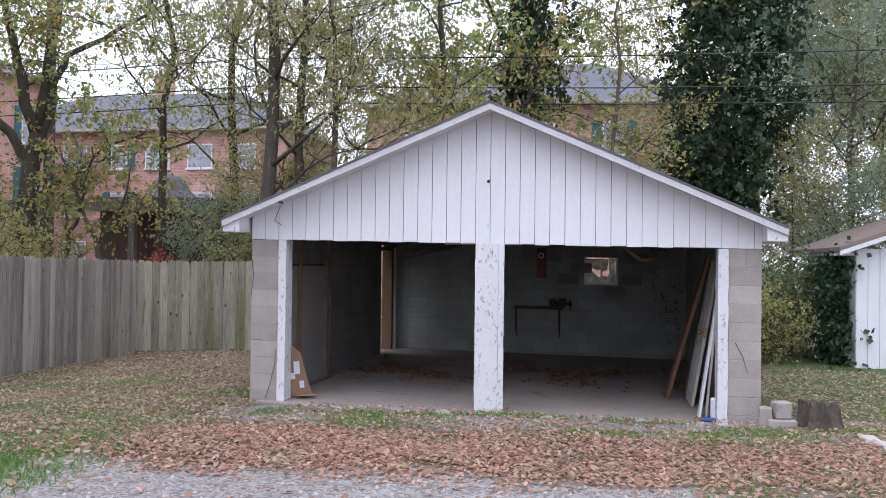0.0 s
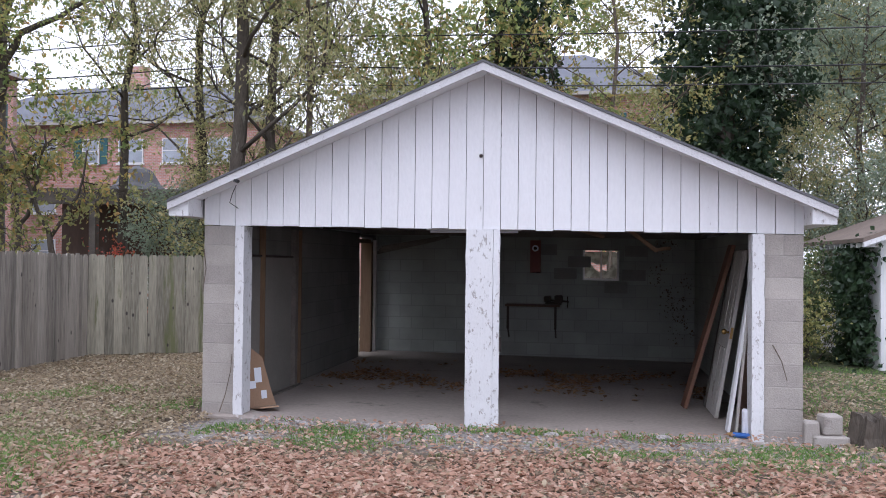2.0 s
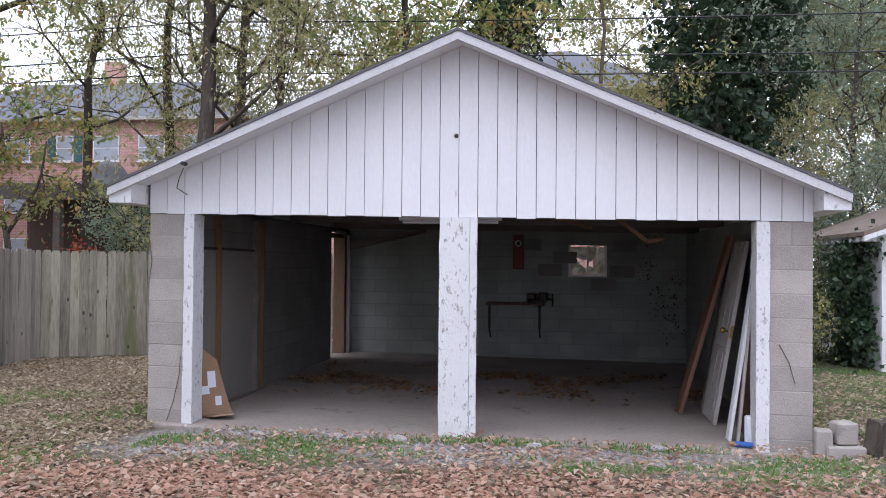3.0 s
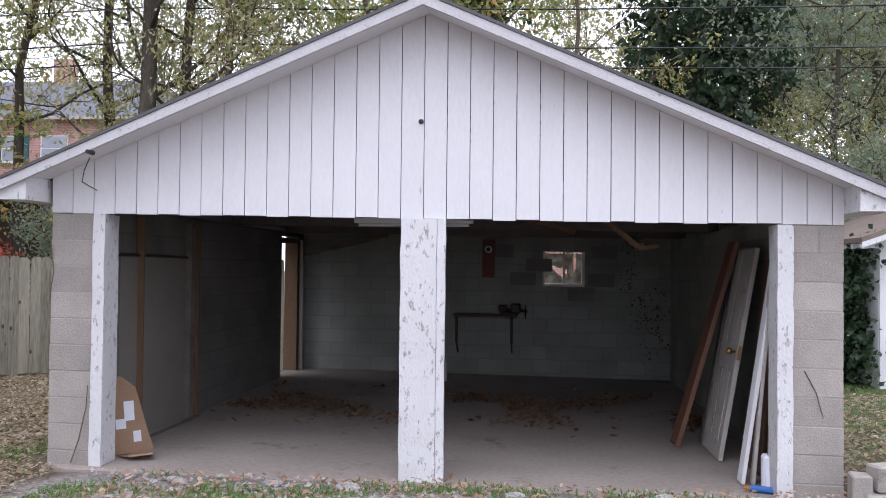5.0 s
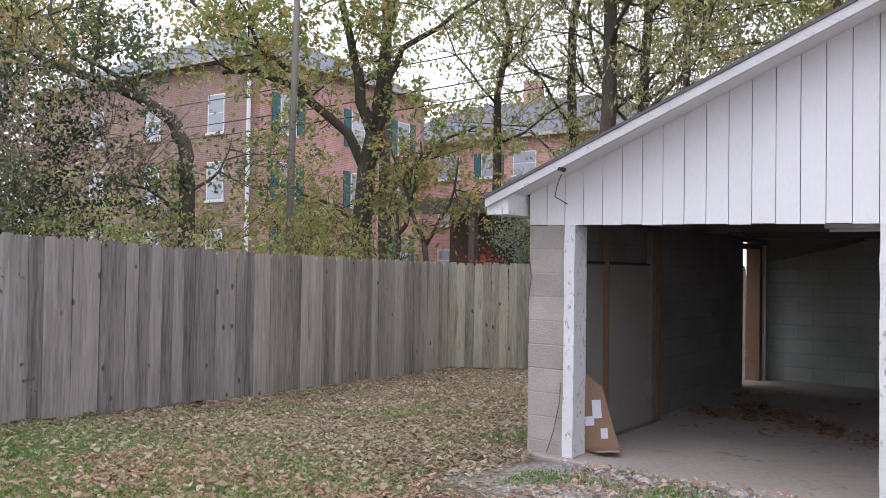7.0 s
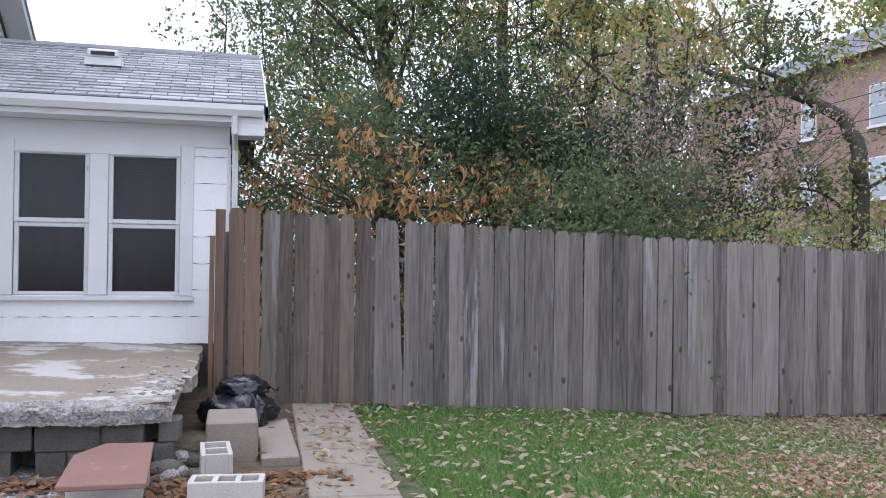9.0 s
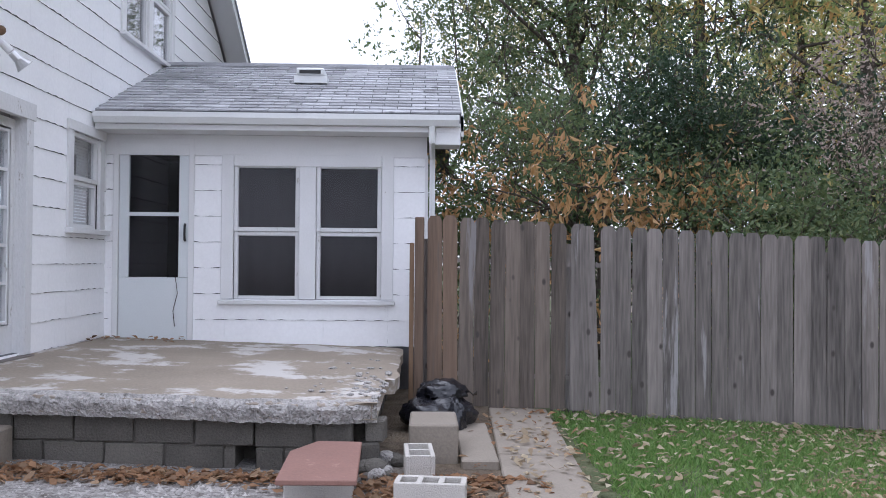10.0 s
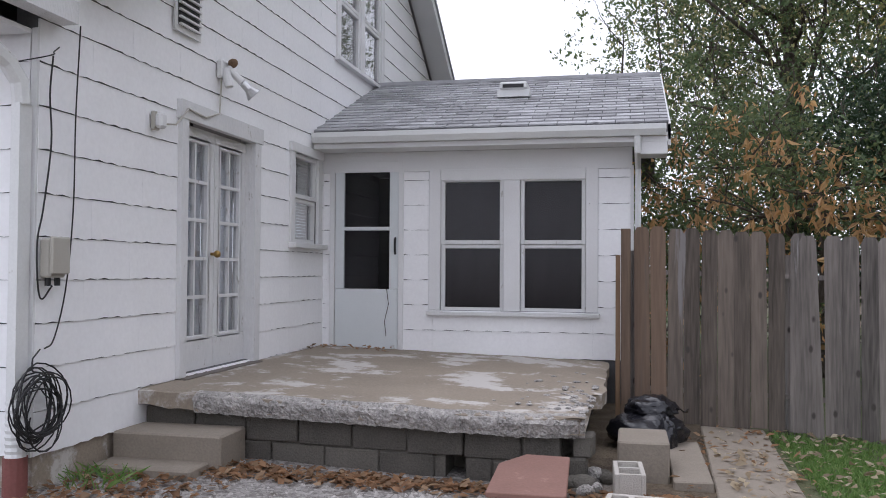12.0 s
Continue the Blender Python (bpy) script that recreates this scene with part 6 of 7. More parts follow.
def build_garage_things():
    leaning("stored_door", "dark brown wooden door leaning on the wall", "door", 0.84, 11.70, 11.98, 1.93, 15.7, 0.045, wood_reddish, panels=False, group="doors stored in the garage")
    leaning("stored_door", "chalky grey panelled door with brass knob, leaning", "door", 1.10, 11.15, 11.85, 1.82, 9.6, 0.04, door_paint, panels=True, group="doors stored in the garage")
    leaning("plank", "grey bare plank leaning behind the doors", "plank", 1.08, 11.86, 11.98, 1.8, 9.6, 0.03, wood_grey)
    leaning("white_board", "long white painted board leaning by the post", "board", 1.10, 10.36, 10.50, 1.72, 8.2, 0.03, paint)
    leaning("white_board", "narrow chalky painted board leaning by the post", "board", 1.17, 10.34, 10.41, 1.55, 5.0, 0.025, door_paint)
    leaning("dark_board", "dark board leaning on the garage wall", "board", 1.30, 10.6, 11.1, 1.7, 5, 0.03, wood_dark)
    t = thing("caulk_tube", "blue tube with yellow nozzle on the floor", "tube")
    bm = bmesh.new()
    tube(bm, [(1.10, 10.18, -0.03), (1.30, 10.10, -0.03)], 0.025, 10)
    part("barrel", bm, blue_plastic, t)
    bm = bmesh.new()
    tube(bm, [(1.10, 10.18, -0.03), (1.05, 10.2, -0.03)], [0.024, 0.012], 10)
    part("nozzle", bm, leaf_yellow, t, "yellow plastic nozzle")
    b = bpart("paper_bag", (1.19, 1.3, 10.2, 10.3, -0.06, 0.2), paper, bevel=0.02, rough=0.015)
    tagged(b, "crumpled white paper bag behind the post", "bag")
    # cardboard leaning in the corner
    t = thing("cardboard_piece", "torn brown cardboard with white labels, leaning", "cardboard")
    t.matrix_basis = pose(-3.86, 10.40, -0.02, 0, -9, -34)
    bm = bmesh.new()
    prism(bm, [(0.0, 0.0), (0.36, 0.0), (0.30, 0.2), (0.22, 0.55), (0.08, 0.66), (0.0, 0.6)], "x", -0.012, 0.0)
    part("sheet", bm, card, t)
    for a, b, c, d in ((0.10, 0.19, 0.28, 0.44), (0.02, 0.11, 0.22, 0.30), (0.17, 0.24, 0.10, 0.19)):
        bpart("paper_label", (0.001, 0.004, a, b, c, d), paper, t)
    bm = bmesh.new()
    prism(bm, [(0.0, 0.0), (0.3, -0.05), (0.4, 0.1), (0.25, 0.2), (0.05, 0.16)], "z", 0.006, 0.02)
    fl = part("flap", bm, card, t)
    # hanging metal panel, pipe and studs along the side wall
    pn = tagged(bpart("wall_panel", (-4.025, -4.005, 10.72, 12.12, -0.03, 1.62), inside_plain), "large grey board panel hung on the wall", "panel")
    bm = bmesh.new()
    tube(bm, [(-3.995, 10.6, 1.64), (-3.995, 12.15, 1.63)], 0.014, 6)
    tagged(part("rusty_rail", bm, iron), "thin rusty rail along the side wall", "rail")
    for y, w, m in ((12.13, 0.1, wood_grey), (12.33, 0.035, wood_raw), (11.05, 0.022, wood_raw)):
        tagged(bpart("wall_stud", (-4.02, -3.95, y, y + w, -0.03, 1.98), m), "brown timber stud against the block wall", "stud", group="garage studs")
    tagged(bpart("floor_batten", (-3.95, -3.9, 10.9, 12.3, -0.03, 0.01), wood_grey), "thin timber batten lying along the wall", "batten")
    # jamb of the side doorway
    dj = thing("side_doorway", "raw brown timber frame of the open side doorway", "door frame", kind="structure")
    for d in ((-4.22, -4.03, 16.36, 16.445, -0.05, 1.93), (-4.22, -4.04, 15.555, 15.58, -0.05, 1.93), (-4.22, -4.04, 15.582, 16.358, 1.90, 1.965)):
        bpart("jamb", d, wood_raw, dj)
    bpart("stop", (-4.02, -3.97, 16.45, 16.53, -0.05, 1.96), door_paint, dj)
    # shelf with vise on the back wall
    yb = 16.69
    t = thing("wall_bench", "small dark wall bench with iron legs", "bench")
    bpart("top", (-1.68, -0.75, yb - 0.3, yb - 0.005, 0.84, 0.88), wood_dark, t, bevel=0.005)
    for x in (-1.63, -0.82):
        bpart("leg", (x - 0.02, x + 0.02, yb - 0.28, yb - 0.24, 0.46, 0.838), iron, t)
        bm = bmesh.new()
        tube(bm, [(x, yb - 0.26, 0.48), (x, yb - 0.01, 0.30)], 0.015, 5)
        part("brace", bm, iron, t)
    v = thing("bench_vise", "dark rusty iron bench vise on the bench", "vise")
    bpart("base", (-1.0, -0.72, yb - 0.25, yb - 0.08, 0.882, 0.92), iron, v, bevel=0.01)
    bpart("jaw", (-1.02, -0.9, yb - 0.24, yb - 0.08, 0.922, 1.02), iron, v, bevel=0.015)
    bpart("jaw", (-0.84, -0.7, yb - 0.26, yb - 0.08, 0.90, 1.04), iron, v, bevel=0.02)
    bm = bmesh.new()
    tube(bm, [(-0.9, yb - 0.16, 0.95), (-0.6, yb - 0.16, 0.93)], 0.018, 6)
    tube(bm, [(-0.62, yb - 0.16, 0.82), (-0.62, yb - 0.16, 1.02)], 0.010, 6)
    part("screw", bm, iron, v)
    e = thing("wall_bracket_board", "narrow rust-red board with a round dial", "board")
    bpart("plate", (-1.27, -1.09, yb - 0.04, yb - 0.015, 1.42, 1.98), clay_red, e, bevel=0.006)
    bm = bmesh.new()
    tube(bm, [(-1.18, yb - 0.045, 1.84), (-1.18, yb - 0.1, 1.84)], 0.055, 14)
    part("dial", bm, paper, e, "pale round dial")
    bm = bmesh.new()
    tube(bm, [(-1.18, yb - 0.101, 1.84), (-1.18, yb - 0.115, 1.84)], 0.03, 12)
    part("hub", bm, iron, e)
    # planks slung under the rafters
    for k in range(4):
        bm = bmesh.new()
        tube(bm, [(-3.95 + 0.05 * k, 16.5 - 0.1 * k, 1.74 + 0.03 * k), (-2.9 + 0.1 * k, 16.3 - 0.1 * k, 1.96 + 0.02 * k)], 0.035, 4)
        tagged(part("stored_plank", bm, wood_grey), "greyed plank propped under the roof", "plank", group="planks under the roof")
    for p, q, r in (((0.08, 11.66, 2.06), (0.48, 11.66, 1.745), 0.032), ((0.46, 11.65, 1.745), (0.64, 11.69, 1.775), 0.026), ((-0.7, 11.66, 2.06), (-0.1, 12.3, 1.92), 0.03), ((-2.3, 11.66, 2.03), (-1.5, 11.66, 2.0), 0.03)):
        bm = bmesh.new()
        tube(bm, [p, q], r, 4)
        tagged(part("hanging_brace", bm, wood_raw), "loose brown timber brace hanging from the roof", "brace", group="loose braces")
    lt = thing("batten_light", "pale unlit strip light under the garage lintel", "lamp")
    bpart("housing", (-2.17, -1.05, 11.62, 11.70, 1.965, 2.028), trim_m, lt, bevel=0.006)
    bm = bmesh.new()
    tube(bm, [(-2.13, 11.66, 1.95), (-1.09, 11.66, 1.95)], 0.016, 8)
    part("tube", bm, paper, lt, "white glass tube")
    # dead vine on the inside wall
    pts = [(1.0 + 0.35 * random.random() + 0.1 * math.sin(3 * z), 16.66, z) for z in [0.3 + 1.7 * random.random() for _ in range(40)]]
    tagged(new("dead_vine", leaf_cloud("dead_vine", pts, 420, (0.05, 0.015, 0.08), 0.04, litter_dark, 9, 0.5, 0.7)), "dead dark vine leaves on the back wall", "vine", kind="stuff")
    # stump and loose blocks by the pillar
    zg = g(2.0, 9.6)
    for d, r in (((1.76, 1.93, 9.62, 9.78, zg + 0.085, zg + 0.26), 12), ((1.62, 1.75, 9.60, 9.76, zg + 0.0, zg + 0.2), -8), ((1.68, 1.98, 9.56, 9.74, zg - 0.03, zg + 0.083), 4)):
        bm = bmesh.new()
        box(bm, *d)
        bmesh.ops.rotate(bm, verts=bm.verts, cent=((d[0] + d[1]) / 2, (d[2] + d[3]) / 2, d[4]), matrix=Matrix.Rotation(radians(r), 3, "Z"))
        tagged(part("loose_block", bm, block_m, bevel=0.012, rough=0.006), "loose weathered concrete paver beside the garage", "block", group="loose pavers")
    bm = bmesh.new()
    rings = []
    for z, r in ((-0.12, 0.26), (0.02, 0.21), (0.1, 0.18), (0.2, 0.17), (0.27, 0.16), (0.26, 0.10), (0.22, 0.03)):
        rings.append([bm.verts.new((2.22 + r * (1 + 0.22 * math.sin(5 * a) + 0.12 * math.sin(11 * a + 1)) * math.cos(a), 9.62 + r * (1 + 0.22 * math.sin(5 * a)) * math.sin(a), zg + z + 0.03 * math.sin(7 * a) * (z > 0.18))) for a in [6.2832 * k / 28 for k in range(28)]])
    for r0, r1 in zip(rings, rings[1:]):
        for k in range(28):
            bm.faces.new((r0[k], r0[(k + 1) % 28], r1[(k + 1) % 28], r1[k]))
    bm.faces.new(rings[-1])
    tagged(part("tree_stump", bm, bark, rough=0.02), "rotten dark tree stump by the garage corner", "stump")
    for k, (x, y) in enumerate(((2.45, 9.0), (2.5, 8.65), (2.52, 8.25))):
        tagged(bpart("edging_stone", (x, x + 0.16, y - 0.17, y + 0.17, g(x, y) - 0.05, g(x, y) + 0.035), cinder, bevel=0.02, rough=0.01), "flat pale edging stone sunk in the ground", "stone", group="edging stones")
    for k, (x, y) in enumerate(((-1.75, 9.55), (-2.3, 9.62), (-3.0, 9.6), (-0.6, 9.5), (0.4, 9.6))):
        s = 0.05 if k else 0.06
        bm = bmesh.new()
        bmesh.ops.create_icosphere(bm, subdivisions=2, radius=s, matrix=Matrix.Translation((x, y, g(x, y) + 0.01)) @ Matrix.Diagonal((1.5, 1, 0.5, 1)))
        tagged(part("rubble_stone", bm, spall, rough=0.02), "small pale lump of broken concrete", "stone", group="rubble by the slab")
    # vines on the pillars and cable at the eave
    for pts in ([(-4.02, 9.995, 0.02), (-3.96, 10.0, 0.2), (-3.9, 9.99, 0.45), (-3.89, 9.99, 0.62)], [(-4.215, 10.0, 1.7), (-4.19, 10.0, 1.5), (-4.21, 10.0, 1.35), (-4.22, 10.0, 1.25)], [(1.42, 10.0, 0.85), (1.5, 10.0, 0.7), (1.55, 10.0, 0.52)]):
        bm = bmesh.new()
        tube(bm, pts, [0.006, 0.005, 0.004, 0.003][:len(pts)], 5)
        tagged(part("dry_vine", bm, bark_brown), "dry dead vine stem on the blocks", "vine", group="dry vines")
    bm = bmesh.new()
    tube(bm, [(-3.72, 9.64, 2.33), (-3.76, 9.64, 2.24), (-3.82, 9.72, 2.16), (-3.84, 9.98, 2.12)], 0.004, 5)
    tagged(part("loose_wire", bm, black_cable), "loose wire hanging from the eave", "wire")
    ins = thing("eave_insulator", "small black insulator knob on the rake board", "insulator")
    bm = bmesh.new()
    tube(bm, [(-3.72, 9.68, 2.37), (-3.72, 9.6, 2.37)], [0.02, 0.016], 8)
    part("knob", bm, black_cable, ins)


inside_plain = mat("grey_wall_panel", (0.21, 0.195, 0.175), 0.8, var=0.2, scale=1.5, stain=(0.36, 0.34, 0.32), stain_at=0.62, coords="World")
litter_dark = leaf_mat("dead_dark_leaves", [(0.05, 0.03, 0.02), (0.12, 0.075, 0.045), (0.08, 0.05, 0.03)], 0.9, dull=0.0)
build_garage_things()


# ---------- things by the patio ----------
def cinder_block(label, m, holes):
    """A hollow block lying with its cores upwards."""
    t = thing("cinder_block", label, "block", group="loose blocks by the patio")
    t.matrix_basis = m
    L, W, H, s = 0.40, 0.19, 0.19, 0.03
    bpart("shell", (0, L, 0, s, 0, H), cinder, t, bevel=0.004)
    bpart("shell", (0, L, W - s, W, 0, H), cinder, t, bevel=0.004)
    for k in range(holes + 1):
        x = (L - s) * k / holes
        bpart("web", (x, x + s, s, W - s, 0, H), cinder, t)
    bpart("core_floor", (s, L - s, s, W - s, 0, 0.01), block_grey, t)
    return t


def build_patio_things():
    zg = g(-6.7, 3.1)
    b = bpart("concrete_pedestal", (-7.20, -6.66, 2.99, 3.34, zg - 0.05, zg + 0.275), step_m, bevel=0.012, rough=0.004)
    tagged(b, "large square tan concrete block beside the patio", "block")
    b = bpart("paving_slab", (-7.9, -6.5, 3.36, 3.62, zg - 0.06, zg + 0.06), step_m, bevel=0.01, rough=0.006)
    tagged(b, "narrow concrete slab lying beside the path", "slab")
    cinder_block("pale hollow cinder block with three cores", pose(-5.36, 2.93, g(-5.4, 3) + 0.0, 0, 0, 84), 3)
    cb = cinder_block("pale hollow cinder block beside the patio corner", pose(-6.42, 2.96, g(-6, 3), 0, 0, 3), 2)
    cinder_block("pale cinder block under the red slab", pose(-5.62, 2.28, g(-5.7, 2.4) + 0.0, 0, 0, 92), 3)
    cinder_block("pale cinder block under the red slab", pose(-5.98, 2.28, g(-5.7, 2.4) + 0.0, 0, 0, 92), 3)
    t = thing("red_slab", "red-brown painted slab with a cut corner on blocks", "slab")
    bm = bmesh.new()
    z = g(-5.7, 2.4) + 0.195
    prism(bm, [(-5.2, 2.30), (-5.2, 2.74), (-6.1, 2.70), (-6.12, 2.42), (-5.85, 2.28)], "z", z, z + 0.03)
    bmesh.ops.rotate(bm, verts=bm.verts, cent=(-5.2, 2.5, z), matrix=Matrix.Rotation(radians(1.5), 3, "Y"))
    part("plate", bm, red_slab, t, bevel=0.005)
    # rubbish bag
    bag = thing("rubbish_bag", "shiny black plastic rubbish bag slumped by the fence", "bag")
    def lump(cx, cy, cz, rx, ry, rz, sd, nm):
        bm2 = bmesh.new()
        bmesh.ops.create_icosphere(bm2, subdivisions=4, radius=1)
        for v in bm2.verts:
            p = v.co.copy()
            f = 1 + 0.22 * noise.noise(p * 2.2 + Vector((sd, 0, 0))) + 0.16 * abs(noise.noise(p * 5 + Vector((0, sd, 0)))) + 0.17 * abs(noise.noise(p * 8 + Vector((sd, sd, 0)))) + 0.07 * noise.noise(p * 17)
            v.co = Vector((cx + p.x * rx * f, cy + p.y * ry * f, cz + p.z * rz * f))
            v.co.z = max(v.co.z, g(cx, cy) + 0.005)
        return part(nm, bm2, black_bag, bag, smooth=True)
    zb = g(-8.3, 3.3)
    lump(-8.0, 3.22, zb + 0.13, 0.40, 0.30, 0.15, 1, "bag_body")
    lump(-8.1, 3.25, zb + 0.31, 0.22, 0.20, 0.09, 5, "bag_neck")
    lump(-7.70, 3.36, zb + 0.10, 0.12, 0.08, 0.17, 9, "bag_fold")
    bm = bmesh.new()
    for k in range(6):
        a = -0.3 + 0.12 * k
        bm.verts.new((-8.2 + 0.02 * math.sin(k * 2), 3.38 + 0.035 * k, zb + 0.34 - 0.02 * k + 0.02 * (k % 2)))
        bm.verts.new((-8.1 + 0.02 * math.cos(k * 2), 3.38 + 0.035 * k, zb + 0.28 + 0.025 * (k % 2)))
    bm.verts.ensure_lookup_table()
    for k in range(5):
        bm.faces.new([bm.verts[i] for i in (2 * k, 2 * k + 1, 2 * k + 3, 2 * k + 2)])
    tail = part("bag_tail", bm, black_bag, bag)
    tail.modifiers.new("thick", "SOLIDIFY").thickness = 0.006
    # path
    pts = [(-9.0, 3.72, 4.28), (-7.9, 3.68, 4.24), (-6.9, 3.64, 4.20), (-5.6, 3.60, 4.15), (-4.4, 3.55, 4.1)]
    path = thing("garden_path", "cracked concrete garden path along the lawn", "path", kind="structure")
    for (xa, a0, a1), (xb, b0, b1) in zip(pts, pts[1:]):
        bm = bmesh.new()
        lo = [(xa + 0.012, a0), (xa + 0.012, a1), (xb - 0.012, b1), (xb - 0.012, b0)]
        v = [bm.verts.new((x, y, g(x, y) + z)) for z in (-0.1, 0.035) for x, y in lo]
        for f in ((0, 1, 2, 3), (4, 5, 6, 7), (0, 1, 5, 4), (1, 2, 6, 5), (2, 3, 7, 6), (3, 0, 4, 7)):
            bm.faces.new([v[i] for i in f])
        part("slab", bm, step_m, path, bevel=0.01)
    # wall fittings
    v = thing("wall_vent", "white louvred vent in the gable wall", "vent")
    bpart("frame", (-7.10, -6.68, WY + 0.027, WY + 0.045, 3.52, 4.05), trim_m, v)
    bpart("backing", (-7.06, -6.72, WY + 0.046, WY + 0.05, 3.57, 4.02), black_cable, v)
    for k in range(8):
        bpart("slat", (-7.06, -6.72, WY + 0.051, WY + 0.075, 3.57 + k * 0.057, 3.585 + k * 0.057), trim_m, v)
    l = thing("flood_lamp", "double flood lamp on a white box, one bulb missing", "lamp")
    bpart("box", (-7.55, -7.42, WY + 0.02, WY + 0.08, 3.30, 3.46), trim_m, l, bevel=0.015)
    def cone(nm, p, q, r0, r1, m):
        bm2 = bmesh.new()
        tube(bm2, [p, tuple((a + b) / 2 for a, b in zip(p, q)), q], [r0, r0 * 1.1, r1], 12)
        part(nm, bm2, m, l, smooth=False)
    cone("socket", (-7.5, WY + 0.09, 3.4), (-7.56, WY + 0.2, 3.28), 0.03, 0.035, trim_m)
    cone("bulb", (-7.565, WY + 0.205, 3.275), (-7.62, WY + 0.29, 3.17), 0.035, 0.075, chrome)
    cone("socket", (-7.47, WY + 0.085, 3.38), (-7.46, WY + 0.13, 3.22), 0.035, 0.035, trim_m)
    bm = bmesh.new()
    bmesh.ops.create_icosphere(bm, subdivisions=2, radius=0.045, matrix=Matrix.Translation((-7.53, WY + 0.12, 3.45)))
    part("old_nest", bm, wood_raw, l, rough=0.02)
    b = thing("sensor_box", "small grey and white box on the siding", "box")
    bpart("base", (-6.45, -6.37, WY + 0.025, WY + 0.06, 2.68, 2.82), beige_box, b, bevel=0.008)
    bpart("cover", (-6.46, -6.36, WY + 0.061, WY + 0.12, 2.69, 2.81), trim_m, b, bevel=0.02)
    bm = bmesh.new()
    tube(bm, [(-6.5, WY + 0.05, 2.74), (-6.65, WY + 0.08, 2.76), (-6.85, WY + 0.075, 2.92), (-7.15, WY + 0.075, 2.9), (-7.4, WY + 0.07, 2.98), (-7.47, WY + 0.05, 3.3)], 0.008, 5)
    tagged(part("lamp_cable", bm, beige_box), "pale cable from box to flood lamp", "cable")
    m = thing("meter_box", "beige utility box on the siding", "box")
    bpart("case", (-5.30, -5.14, WY + 0.025, WY + 0.10, 1.58, 1.82), beige_box, m, bevel=0.012)
    bpart("cover", (-5.31, -5.13, WY + 0.101, WY + 0.125, 1.60, 1.83), beige_box, m, bevel=0.01)
    for x in (-5.27, -5.18):
        bm = bmesh.new()
        tube(bm, [(x, WY + 0.06, 1.58), (x, WY + 0.06, 1.53)], 0.018, 8)
        part("gland", bm, black_cable, m)
    for pts, r in (([(-5.46, WY + 0.06, 3.2), (-5.44, WY + 0.05, 2.6), (-5.43, WY + 0.05, 2.0), (-5.38, WY + 0.04, 1.5), (-5.26, WY + 0.05, 1.2), (-5.16, WY + 0.06, 1.15)], 0.006), ([(-5.14, WY + 0.1, 2.93), (-5.17, WY + 0.06, 2.7), (-5.19, WY + 0.06, 2.4), (-5.14, WY + 0.05, 2.0), (-5.09, WY + 0.05, 1.8), (-5.1, WY + 0.05, 1.55), (-5.14, WY + 0.05, 1.45), (-5.22, WY + 0.06, 1.53)], 0.007), ([(-5.28, WY + 0.04, 3.02), (-5.2, WY + 0.06, 2.97), (-5.1, WY + 0.1, 2.92), (-5.0, WY - 0.2, 2.85)], 0.005)):
        bm = bmesh.new()
        tube(bm, eased(pts), r * 0.85, 6)
        tagged(part("wall_cable", bm, black_cable), "thin black cable hanging on the siding", "cable", group="wall cables")
    rnd = random.Random(6)
    bm = bmesh.new()
    coil = [(-5.12, WY + 0.06, 1.15), (-5.04, WY + 0.07, 1.1), (-5.02, WY + 0.08, 1.04)]
    rx = rz = cx = cz = 0
    for q in range(16 * 20):
        if q % 10 == 0:
            rx2, rz2, cx2, cz2 = 0.17 + rnd.uniform(-0.08, 0.10), 0.18 + rnd.uniform(-0.08, 0.09), -5.05 + rnd.uniform(-0.06, 0.04), 0.82 + rnd.uniform(-0.07, 0.05)
            if q == 0:
                rx, rz, cx, cz = rx2, rz2, cx2, cz2
        rx, rz, cx, cz = rx + (rx2 - rx) * 0.15, rz + (rz2 - rz) * 0.15, cx + (cx2 - cx) * 0.15, cz + (cz2 - cz) * 0.15
        an = 1.57 + q * 0.33
        coil.append((cx + rx * math.cos(an), WY + 0.06 + 0.0003 * q + 0.015 * math.sin(2 * an + q * 0.1), cz + rz * math.sin(an)))
    tube(bm, coil, 0.005, 5)
    tagged(part("cable_coil", bm, black_cable, smooth=True), "coil of black cable hung on the house corner", "cable")
    d = thing("downspout", "white corrugated metal downspout at the house corner", "downspout")
    bm = bmesh.new()
    prof = [(-0.04, -0.03), (-0.02, -0.036), (0, -0.03), (0.02, -0.036), (0.04, -0.03), (0.04, 0.03), (-0.04, 0.03)]
    prism(bm, [(-5.035 + 1.35 * a, WY - 0.03 + b) for a, b in prof], "z", 0.85, 2.62)
    part("pipe", bm, gutter_m, d)
    bm = bmesh.new()
    tube(bm, [(-5.035, WY - 0.03, 2.62), (-5.01, WY - 0.03, 2.75), (-4.93, WY - 0.05, 2.85), (-4.8, WY - 0.07, 2.92), (-4.7, WY - 0.08, 3.02)], 0.055, 8)
    part("elbow", bm, gutter_m, d)
    bm = bmesh.new()
    tube(bm, [(-5.035, WY - 0.03, 0.86 - 0.02 * k) for k in range(20)], [0.062 if k % 2 else 0.055 for k in range(20)], 12)
    part("flex_pipe", bm, gutter_m, d)
    bm = bmesh.new()
    tube(bm, [(-5.035, WY - 0.03, 0.52), (-5.035, WY - 0.03, 0.1)], 0.07, 12)
    part("drain_pipe", bm, clay_red, d, "red clay drain pipe")


build_patio_things()


